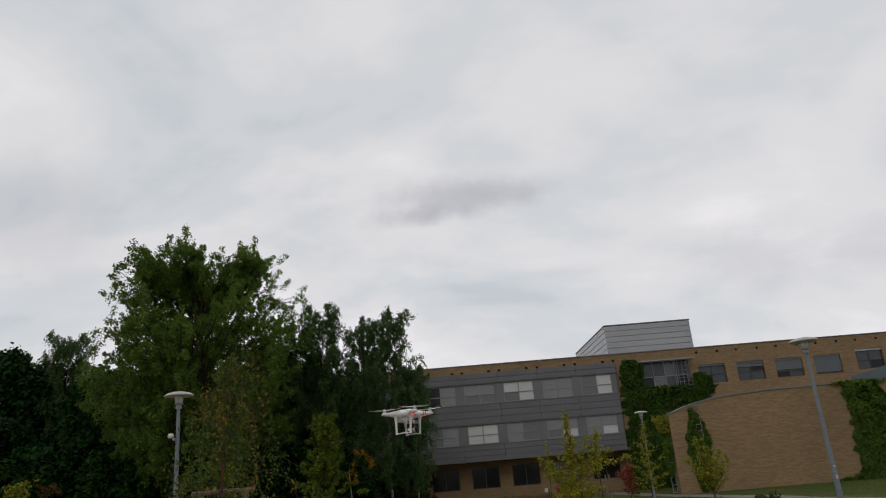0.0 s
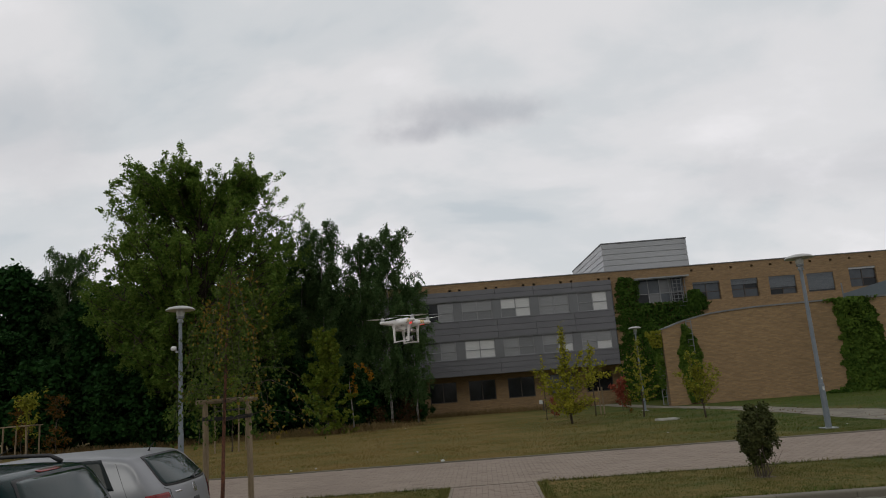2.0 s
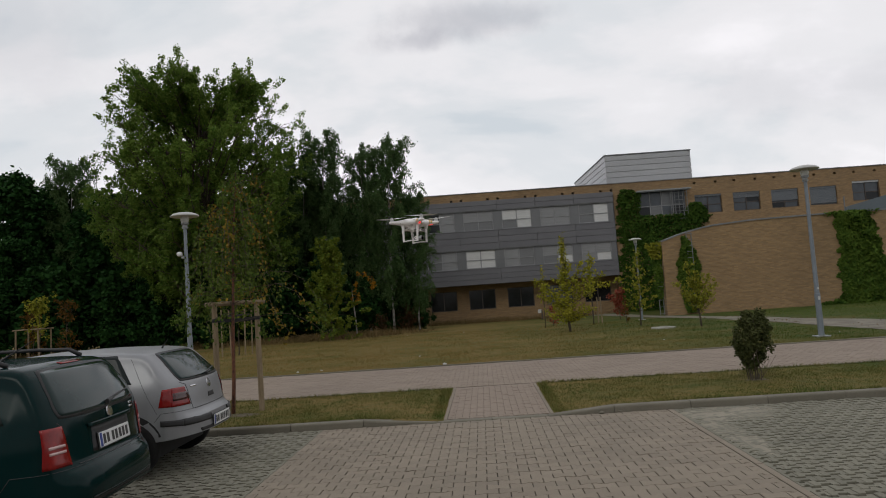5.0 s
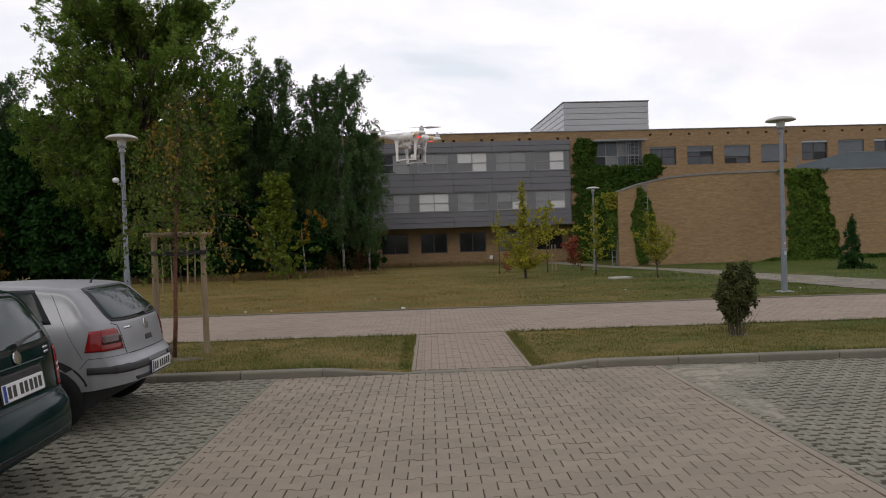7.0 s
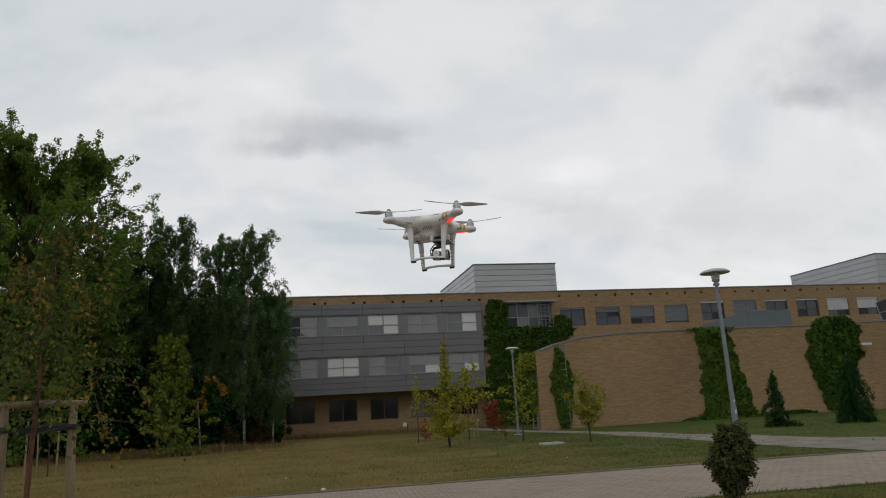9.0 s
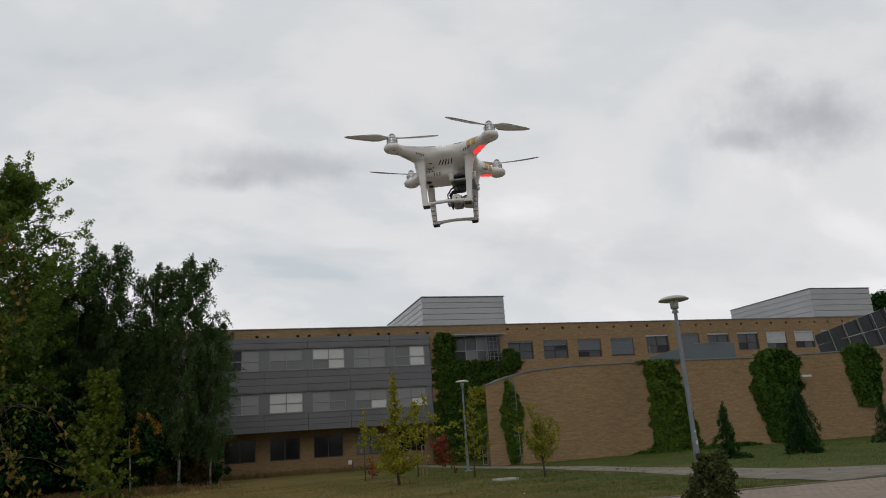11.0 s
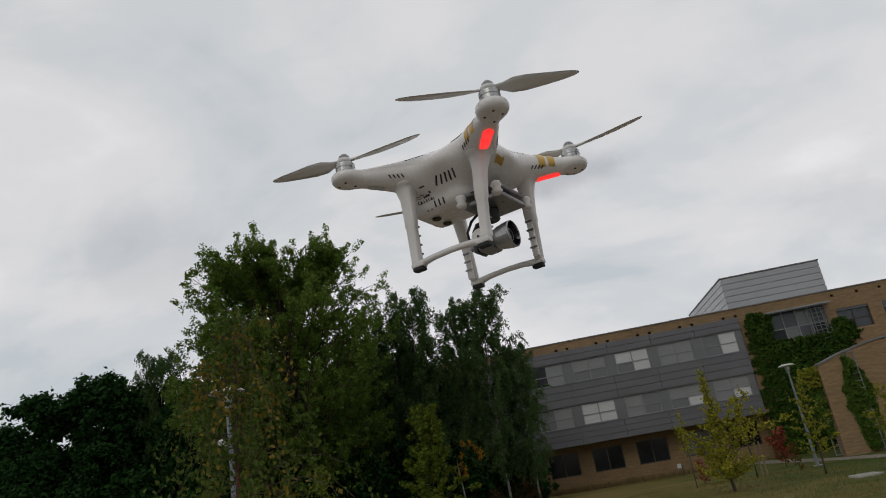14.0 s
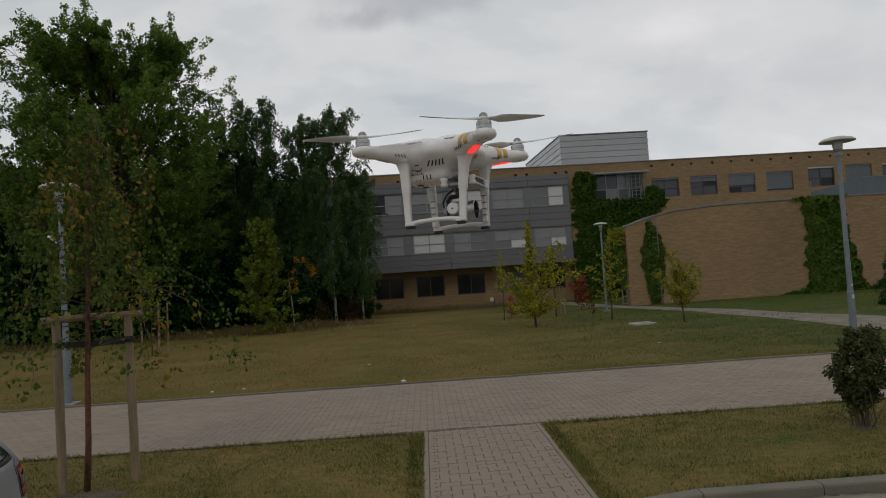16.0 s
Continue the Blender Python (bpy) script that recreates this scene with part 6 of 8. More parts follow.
class Car:
    """A car body lofted from sections along its length (x forward from the tail, y to its left), with panels projected onto it."""

    def __init__(self, name, label, m, top, plan, side, bottom, paint, bow=0.2, tuck=0.1, under=0.62):
        self.root = thing(name, m, label, "car", "parked cars")
        L = top[-1][0]
        xs = sorted({p[0] for p in top} | {round(v, 3) for v in list(np.arange(0, 0.7, 0.025)) + list(np.arange(0.7, L - 0.5, 0.1)) + list(np.arange(L - 0.5, L, 0.04))})
        bm = bmesh.new()
        rings = []
        for x in xs:
            zt = (curve_at(top, x - 0.012) + curve_at(top, x) + curve_at(top, x + 0.012)) / 3 if 0.02 < x < L - 0.02 else curve_at(top, x)
            w = curve_at(plan, x)
            low = bottom + tuck * min(1.0, max(0.0, (0.62 - x) / 0.22)) + 0.03 * max(0.0, 1 - x / 0.3) ** 2
            d = min(0.10, 0.35 * (zt - low))
            half = []
            for k in range(15):
                z = low + (zt - d - low) * k / 14
                half.append((w * curve_at(side, z), z))
            yd = half[-1][0]
            for k in range(1, 6):
                a = math.pi / 2 * k / 5
                half.append((yd - d * 0.9 * (1 - math.cos(a)), zt - d + d * 0.85 * math.sin(a)))
            ye = half[-1][0]
            for k in range(1, 8):
                f = k / 7
                half.append((ye * (1 - f), zt - d * 0.15 + d * 0.15 * (1 - (1 - f) ** 2)))
            # the tail is bowed in plan
            back = [x + bow * (abs(y) / 0.8) ** 3 * max(0.0, 1 - x / 0.9) for y, z in half]
            ring = [bm.verts.new((b, y, z)) for b, (y, z) in zip(back, half)] + [bm.verts.new((b, -y, z)) for b, (y, z) in list(zip(back, half))[-2::-1]]
            rings.append(ring)
        for a, b in zip(rings, rings[1:]):
            for k in range(len(a) - 1):
                bm.faces.new((a[k], a[k + 1], b[k + 1], b[k]))
            bm.faces.new((a[-1], a[0], b[0], b[-1]))
        bm.faces.new(rings[0])
        bm.faces.new(rings[-1][::-1])
        bmesh.ops.recalc_face_normals(bm, faces=bm.faces)
        self.tree = BVHTree.FromBMesh(bm)
        self.body = part("body", bm, paint, self.root, smooth=True)
        self.body.data.set_sharp_from_angle(angle=radians(45))
        # plain black box, added to block light and darken the ground beneath the car
        part("underbody", boxed(under, L - 0.45, -0.70, 0.70, 0.17, bottom + 0.16, bevel=0.02), M_BLACK, self.root, "black underbody box added to deepen the shade beneath the car")

    def cast(self, view, a, b):
        if view == "rear":
            o, d = Vector((-1, a, b)), Vector((1, 0, 0))
        elif view == "left":
            o, d = Vector((a, 2, b)), Vector((0, -1, 0))
        elif view == "right":
            o, d = Vector((a, -2, b)), Vector((0, 1, 0))
        else:
            o, d = Vector((a, b, 3)), Vector((0, 0, -1))
        p, n, _, _ = self.tree.ray_cast(o, d)
        if p is None:
            return None, None
        return p, n

    def panel(self, name, view, corners, mat, lift, label="", parent=None, n=(14, 8), thick=0.004, rnd=0.0):
        """A thin panel over the body: four corners in the view's plane, in order round it, filled with a grid and cast onto the body."""
        bm = bmesh.new()
        c = [Vector(p) for p in corners]
        grid = []
        for j in range(n[1] + 1):
            row = []
            for i in range(n[0] + 1):
                u, v = i / n[0], j / n[1]
                if rnd:
                    su, sv = 2 * u - 1, 2 * v - 1
                    k = 1 - rnd * (abs(su) ** 4) * (abs(sv) ** 4)
                    u, v = 0.5 + su * k / 2, 0.5 + sv * k / 2
                q = (c[0] * (1 - u) + c[1] * u) * (1 - v) + (c[3] * (1 - u) + c[2] * u) * v
                p, nn = self.cast(view, q.x, q.y)
                row.append(bm.verts.new(p + nn * lift) if p is not None else None)
            grid.append(row)
        for j in range(n[1]):
            for i in range(n[0]):
                q = [grid[j][i], grid[j][i + 1], grid[j + 1][i + 1], grid[j + 1][i]]
                if all(q):
                    bm.faces.new(q)
        for v in [v for v in bm.verts if not v.link_faces]:
            bm.verts.remove(v)
        bmesh.ops.recalc_face_normals(bm, faces=bm.faces)
        bmesh.ops.solidify(bm, geom=bm.faces[:], thickness=thick)
        return part(name, bm, mat, parent or self.root, label, smooth=True)

    def seam(self, view, pts, width=0.007, name="panel_gap"):
        """A narrow dark joint between body panels, along points of the view's plane."""
        bm = bmesh.new()
        P = []
        for (a, b), (c, d) in zip(pts, pts[1:]):
            m = max(2, int(math.hypot(c - a, d - b) / 0.03))
            for k in range(m):
                p, nn = self.cast(view, a + (c - a) * k / m, b + (d - b) * k / m)
                if p is not None:
                    P.append(p + nn * 0.0005)
        if len(P) > 2:
            tube(bm, P, width * 0.45, 5)
            return part(name, bm, M_TRIM, self.root)

    def wheel(self, x, side, r=0.305):
        w = part("wheel", lathe(bmesh.new(), [(0.0, -0.09), (r * 0.68, -0.09), (r * 0.92, -0.085), (r, -0.055), (r, 0.055), (r * 0.93, 0.085), (r * 0.70, 0.092), (r * 0.66, 0.075), (0.0, 0.075)], 36), M_TYRE, self.root, "black tyre on a silver wheel", smooth=True)
        w.matrix_basis = pose(x, side * 0.778, r, -90 * side, 0, 0)
        part("rim", lathe(bmesh.new(), [(r * 0.66, 0.080), (r * 0.62, 0.088), (r * 0.50, 0.070), (r * 0.18, 0.082), (0.0, 0.084)], 28), M_RIM, w, smooth=True)
        for k in range(6):
            a = 2 * math.pi * k / 6
            part("rim_slot", boxed(-0.022, 0.022, -0.045, 0.045, 0.078, 0.0825, bevel=0.006), M_BLACK, w).matrix_basis = Matrix.Rotation(a, 4, "Z") @ Matrix.Translation((0, r * 0.46, 0))

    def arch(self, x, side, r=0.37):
        # black sheet on the closed flank, painting the shade inside the wheel well
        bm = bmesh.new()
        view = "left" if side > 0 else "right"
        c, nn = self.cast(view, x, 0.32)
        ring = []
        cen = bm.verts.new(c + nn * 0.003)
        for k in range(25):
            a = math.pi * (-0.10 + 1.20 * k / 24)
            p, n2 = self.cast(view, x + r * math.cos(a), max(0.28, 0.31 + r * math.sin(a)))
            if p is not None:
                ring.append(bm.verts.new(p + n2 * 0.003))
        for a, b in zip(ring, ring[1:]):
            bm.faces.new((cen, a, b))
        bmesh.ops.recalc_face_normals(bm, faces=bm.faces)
        part("wheel_arch", bm, M_BLACK, self.root, "black sheet for the shaded hollow of the wheel arch")

    def number_plate(self, z, lift, tilt=0.0, x=None):
        p, nn = self.cast("rear", 0, z)
        pl = part("number_plate", boxed(-0.26, 0.26, -0.057, 0.057, -0.004, 0.004, bevel=0.003), M_PLATE_WHITE, self.root, "white number plate with a blue band")
        pl.matrix_basis = Matrix.Translation(p + nn * lift) @ Matrix.Rotation(radians(-90), 4, "Z") @ Matrix.Rotation(radians(90 - tilt), 4, "X")
        part("blue_band", boxed(-0.256, -0.222, -0.052, 0.052, 0.0042, 0.0055), M_PLATE_BLUE, pl)
        for k, xx in enumerate((-0.185, -0.125, -0.040, 0.020, 0.085, 0.145, 0.205)):
            part("plate_bar", boxed(xx - 0.020, xx + 0.020, -0.037, 0.037, 0.0042, 0.0055), M_PRINT_CAR, pl, "dark bar")
        part("plate_holder", boxed(-0.268, 0.268, -0.066, 0.064, -0.012, -0.0045, bevel=0.003), M_TRIM, pl)


M_PRINT_CAR = material("black_plate_print", (0.02, 0.02, 0.02), (0.03, 0.03, 0.03), 10, 0.5)


def hatchback():
    top = [(0.0, 0.4), (0.004, 0.5), (0.02, 0.585), (0.06, 0.615), (0.085, 0.64), (0.1, 0.72), (0.125, 0.86), (0.155, 0.955), (0.19, 0.998), (0.31, 1.11), (0.44, 1.23), (0.53, 1.287), (0.63, 1.309), (0.85, 1.33), (1.35, 1.348), (1.9, 1.341), (2.3, 1.304), (2.6, 1.193), (3.02, 0.985), (3.12, 0.95), (3.8, 0.86), (4.02, 0.76), (4.12, 0.62), (4.15, 0.45)]
    plan = [(0.0, 0.52), (0.015, 0.60), (0.04, 0.67), (0.09, 0.735), (0.18, 0.795), (0.35, 0.835), (0.8, 0.864), (2.5, 0.868), (3.6, 0.84), (3.95, 0.76), (4.1, 0.64), (4.15, 0.56)]
    side = [(0.18, 0.93), (0.28, 0.975), (0.45, 1.0), (0.62, 1.0), (0.80, 0.995), (0.93, 0.97), (1.00, 0.94), (1.17, 0.84), (1.38, 0.72)]
    c = Car("silver_hatchback", "silver compact hatchback with a dented tailgate, parked on pavers", pose(-2.90, 8.02, 0, 0, 0, 180), top, plan, side, 0.255, M_PAINT_SILVER, 0.19, 0.115, 0.46)
    c.panel("window_seal", "rear", [(-0.615, 0.960), (0.615, 0.960), (0.50, 1.284), (-0.50, 1.284)], M_TRIM, 0.004, n=(20, 14), rnd=0.06)
    c.panel("rear_window", "rear", [(-0.59, 0.980), (0.59, 0.980), (0.48, 1.266), (-0.48, 1.266)], M_CARGLASS, 0.007, "dark rear window", n=(20, 14), rnd=0.06)
    for s in (1, -1):
        t = c.panel("tail_light", "rear", [(s * 0.53, 0.715), (s * 0.762, 0.715), (s * 0.735, 0.91), (s * 0.565, 0.91)], M_TAIL, 0.008, "red tail light cluster", n=(10, 8))
        c.panel("lens_band", "rear", [(s * 0.535, 0.775), (s * 0.745, 0.775), (s * 0.735, 0.855), (s * 0.55, 0.855)], M_TAIL_DARK, 0.012, parent=t, n=(6, 4))
        v = "left" if s > 0 else "right"
        c.panel("tail_light_side", v, [(0.19, 0.715), (0.385, 0.72), (0.35, 0.905), (0.23, 0.91)], M_TAIL, 0.006, "wrap-round red tail light", n=(8, 8))
        c.panel("side_window", v, [(0.66, 0.985), (1.36, 0.985), (1.36, 1.288), (0.86, 1.288)], M_CARGLASS_SIDE, 0.004, "dark rear quarter window", n=(10, 8))
        c.panel("side_window", v, [(1.41, 0.985), (2.80, 0.985), (2.28, 1.288), (1.41, 1.288)], M_CARGLASS_SIDE, 0.004, "dark door window", n=(16, 8))
        c.panel("side_moulding", v, [(1.10, 0.545), (2.95, 0.545), (2.95, 0.605), (1.10, 0.605)], M_TRIM, 0.012, n=(40, 2), thick=0.010)
        c.seam(v, [(1.30, 0.29), (1.30, 0.62), (1.36, 0.95), (1.385, 1.285)])
        c.seam(v, [(2.62, 0.26), (2.62, 0.98)])
        c.seam(v, [(0.40, 0.66), (0.56, 0.98), (0.72, 1.27)], 0.005)
        c.seam(v, [(0.07, 0.66), (0.36, 0.66), (0.45, 0.55)], 0.006)
        c.panel("bumper_strip", v, [(0.17, 0.51), (0.37, 0.525), (0.37, 0.585), (0.17, 0.572)], M_TRIM, 0.014, "black bumper strip", n=(12, 3), thick=0.012)
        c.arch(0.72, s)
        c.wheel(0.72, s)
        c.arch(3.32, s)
        c.wheel(3.32, s)
    c.panel("bumper_strip", "rear", [(-0.70, 0.505), (-0.27, 0.505), (-0.27, 0.575), (-0.70, 0.575)], M_TRIM, 0.014, "black bumper strip", n=(14, 3), thick=0.012)
    c.panel("bumper_strip", "rear", [(0.27, 0.505), (0.70, 0.505), (0.70, 0.575), (0.27, 0.575)], M_TRIM, 0.014, "black bumper strip", n=(14, 3), thick=0.012)
    c.panel("lower_valance", "rear", [(-0.50, 0.41), (0.50, 0.41), (0.52, 0.445), (-0.52, 0.445)], M_TRIM, 0.004, "black lower bumper edge", n=(20, 3))
    c.seam("rear", [(-0.50, 0.66), (0.50, 0.66)], 0.010)
    c.seam("rear", [(0.50, 0.66), (0.53, 0.93), (0.63, 0.97)], 0.008)
    c.seam("rear", [(-0.50, 0.66), (-0.53, 0.93), (-0.63, 0.97)], 0.008)
    c.number_plate(0.485, 0.016)
    p, nn = c.cast("rear", 0, 0.885)
    part("round_badge", lathe(bmesh.new(), [(0.0, 0.0), (0.052, 0.0), (0.055, 0.004), (0.050, 0.010), (0.0, 0.012)], 28), M_CHROME, c.root, "round plain chrome badge").matrix_basis = Matrix.Translation(p) @ nn.to_track_quat("Z", "Y").to_matrix().to_4x4()
    c.panel("badge_bar", "rear", [(0.33, 0.885), (0.46, 0.885), (0.46, 0.905), (0.33, 0.905)], M_CHROME, 0.005, n=(6, 2))
    c.panel("handle_recess", "rear", [(-0.09, 0.735), (0.09, 0.735), (0.08, 0.785), (-0.08, 0.785)], M_TRIM, 0.004, "black tailgate handle", n=(8, 4))
    w = [c.cast("rear", y, z) for y, z in ((0.0, 0.975), (-0.12, 0.995), (-0.26, 1.01), (-0.42, 1.02))]
    part("wiper", tube(bmesh.new(), [p + n * 0.028 for p, n in w], [0.018, 0.010, 0.009, 0.006], 6), M_TRIM, c.root, "black rear wiper")
    part("antenna", tube(bmesh.new(), [(0.66, 0, 1.29), (0.64, 0, 1.34), (0.585, 0, 1.41)], [0.018, 0.007, 0.003], 8), M_TRIM, c.root, "short black roof antenna")


hatchback()


def estate():
    top = [(0.0, 0.40), (0.004, 0.50), (0.025, 0.60), (0.07, 0.635), (0.105, 0.66), (0.115, 0.74), (0.13, 0.90), (0.155, 1.00), (0.24, 1.147), (0.36, 1.31), (0.43, 1.365), (0.52, 1.388), (0.8, 1.406), (1.6, 1.42), (2.3, 1.402), (2.7, 1.338), (3.0, 1.22), (3.42, 0.99), (3.5, 0.95), (4.2, 0.85), (4.4, 0.74), (4.5, 0.60), (4.51, 0.45)]
    plan = [(0.0, 0.54), (0.015, 0.62), (0.05, 0.69), (0.10, 0.745), (0.2, 0.80), (0.4, 0.842), (0.9, 0.862), (2.6, 0.866), (3.9, 0.84), (4.3, 0.75), (4.45, 0.64), (4.51, 0.56)]
    side = [(0.18, 0.93), (0.28, 0.975), (0.45, 1.0), (0.62, 1.0), (0.80, 0.995), (0.93, 0.975), (1.00, 0.95), (1.20, 0.85), (1.46, 0.73)]
    c = Car("green_estate_car", "dark green estate car with black roof rails, parked on pavers", pose(-2.80, 5.47, 0, 0, 0, 181.8), top, plan, side, 0.25, M_PAINT_GREEN, 0.14, 0.06)
    c.panel("window_seal", "rear", [(-0.655, 0.985), (0.655, 0.985), (0.55, 1.352), (-0.55, 1.352)], M_TRIM, 0.004, n=(20, 14), rnd=0.06)
    c.panel("rear_window", "rear", [(-0.63, 1.003), (0.63, 1.003), (0.53, 1.334), (-0.53, 1.334)], M_CARGLASS, 0.007, "dark rear window", n=(20, 14), rnd=0.06)
    for s in (1, -1):
        t = c.panel("tail_light", "rear", [(s * 0.585, 0.665), (s * 0.775, 0.665), (s * 0.765, 0.945), (s * 0.62, 0.945)], M_TAIL, 0.008, "tall red tail light", n=(10, 10))
        c.panel("clear_lens", "rear", [(s * 0.62, 0.80), (s * 0.75, 0.80), (s * 0.748, 0.82), (s * 0.624, 0.82)], M_TAIL_CLEAR, 0.012, parent=t, n=(6, 2))
        c.panel("clear_lens", "rear", [(s * 0.62, 0.76), (s * 0.75, 0.76), (s * 0.748, 0.778), (s * 0.62, 0.778)], M_TAIL_CLEAR, 0.012, parent=t, n=(6, 2))
        v = "left" if s > 0 else "right"
        c.panel("side_window", v, [(0.50, 1.00), (1.32, 1.00), (1.32, 1.312), (0.68, 1.312)], M_CARGLASS_SIDE, 0.004, "dark load bay window", n=(10, 8))
        c.panel("side_window", v, [(1.38, 1.00), (2.16, 1.00), (2.16, 1.312), (1.38, 1.312)], M_CARGLASS_SIDE, 0.004, "dark door window", n=(10, 8))
        c.panel("side_window", v, [(2.22, 1.00), (3.20, 1.00), (2.70, 1.295), (2.22, 1.312)], M_CARGLASS_SIDE, 0.004, "dark door window", n=(10, 8))
        c.seam(v, [(1.35, 0.26), (1.25, 0.62), (1.35, 0.98)])
        c.seam(v, [(2.19, 0.26), (2.19, 1.30)])
        c.seam(v, [(0.08, 0.64), (0.45, 0.64), (0.55, 0.5)], 0.006)
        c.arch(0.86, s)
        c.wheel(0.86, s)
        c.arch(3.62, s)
        c.wheel(3.62, s)
        bm = tube(bmesh.new(), [(0.62, s * 0.545, 1.39), (0.72, s * 0.55, 1.445), (1.0, s * 0.555, 1.458), (1.9, s * 0.56, 1.462), (2.3, s * 0.55, 1.445), (2.38, s * 0.545, 1.39)], [0.02, 0.017, 0.016, 0.016, 0.017, 0.02], 10)
        part("roof_rail", bm, M_TRIM, c.root, "black roof rail", smooth=True)
    c.panel("third_brake_light", "rear", [(-0.16, 1.362), (0.16, 1.362), (0.15, 1.374), (-0.15, 1.374)], M_TAIL, 0.006, "red high brake light", n=(6, 2))
    c.panel("lower_valance", "rear", [(-0.50, 0.365), (0.50, 0.365), (0.51, 0.41), (-0.51, 0.41)], M_TRIM, 0.004, "black lower bumper", n=(20, 3))
    c.panel("plate_recess", "rear", [(-0.33, 0.70), (0.33, 0.70), (0.31, 0.885), (-0.31, 0.885)], M_TRIM, 0.003, n=(12, 6))
    c.panel("handle_strip", "rear", [(-0.36, 0.885), (0.36, 0.885), (0.36, 0.912), (-0.36, 0.912)], M_PAINT_GREEN, 0.022, "glossy strip over the plate", n=(16, 3), thick=0.016)
    c.seam("rear", [(-0.55, 0.655), (0.55, 0.655)], 0.010)
    c.seam("rear", [(0.59, 0.655), (0.625, 0.945), (0.68, 1.0)], 0.008)
    c.seam("rear", [(-0.59, 0.655), (-0.625, 0.945), (-0.68, 1.0)], 0.008)
    c.number_plate(0.765, 0.016, 8)
    p2, n2 = c.cast("rear", 0, 0.955)
    part("round_badge", lathe(bmesh.new(), [(0.0, 0.0), (0.045, 0.0), (0.048, 0.004), (0.043, 0.010), (0.0, 0.012)], 28), M_CHROME, c.root, "round plain chrome badge").matrix_basis = Matrix.Translation(p2 + n2 * 0.004) @ n2.to_track_quat("Z", "Y").to_matrix().to_4x4()
    for z in (0.955, 0.925):
        c.panel("badge_bar", "rear", [(-0.50, z), (-0.40, z), (-0.40, z + 0.018), (-0.50, z + 0.018)], M_CHROME, 0.006, n=(5, 2))
    w = [c.cast("rear", y, z) for y, z in ((0.02, 1.02), (-0.14, 1.045), (-0.30, 1.06), (-0.46, 1.07))]
    part("wiper", tube(bmesh.new(), [p + n * 0.028 for p, n in w], [0.020, 0.011, 0.009, 0.006], 6), M_TRIM, c.root, "black rear wiper")
    part("antenna", tube(bmesh.new(), [(1.0, 0, 1.40), (0.92, 0, 1.45), (0.74, 0, 1.55)], [0.018, 0.007, 0.003], 8), M_TRIM, c.root, "short black roof antenna")


estate()


# ---- quadcopter ----
M_SHELL = material("white_glossy_plastic", (0.76, 0.735, 0.715), (0.82, 0.795, 0.775), 6, 0.26, fine_scale=200, fine_mix=0.2, coords="object", coat=0.25)
M_SHELL_MATT = material("white_matt_plastic", (0.70, 0.68, 0.66), (0.77, 0.75, 0.73), 9, 0.42, fine_scale=200, coords="object")
M_MOTOR = material("brushed_motor_metal", (0.42, 0.42, 0.42), (0.55, 0.55, 0.55), 30, 0.32, metal=0.85, fine_scale=200, coords="object", stretch=(1, 1, 6))
M_DGREY = material("dark_grey_plastic", (0.018, 0.018, 0.02), (0.035, 0.035, 0.037), 20, 0.5, coords="object")
M_PLATE = material("silver_grey_plate", (0.21, 0.215, 0.225), (0.29, 0.295, 0.305), 25, 0.30, metal=0.6, fine_scale=150, coords="object")
M_PROP = material("pale_propeller_plastic", (0.72, 0.71, 0.69), (0.80, 0.79, 0.77), 15, 0.4, coords="object")
M_GOLD = material("gold_foil_stripe", (0.50, 0.31, 0.07), (0.62, 0.40, 0.11), 40, 0.32, metal=0.5, coords="object")
M_LED = material("red_led_lens", (1.0, 0.012, 0.015), (1.0, 0.055, 0.05), 60, 0.3, coords="object", emit=1.35)
M_LED_OFF = material("unlit_led_lens", (0.50, 0.52, 0.50), (0.58, 0.60, 0.58), 30, 0.25, coords="object")
M_RUBBER = material("black_foot_rubber", (0.012, 0.012, 0.013), (0.022, 0.022, 0.023), 30, 0.7, coords="object")
M_LENS = material("camera_lens_glass", (0.004, 0.004, 0.006), (0.009, 0.008, 0.011), 40, 0.16, coords="object", spec=0.4)
M_PRINT = material("dark_printing", (0.03, 0.03, 0.03), (0.05, 0.05, 0.05), 30, 0.6, coords="object")

ARM = 0.1237
MOTORS = {"rear_right": (ARM, -ARM), "front_right": (ARM, ARM), "front_left": (-ARM, ARM), "rear_left": (-ARM, -ARM)}


def smin(a, b, k):
    h = np.clip(0.5 + 0.5 * (b - a) / k, 0, 1)
    return b * (1 - h) + a * h - k * h * (1 - h)


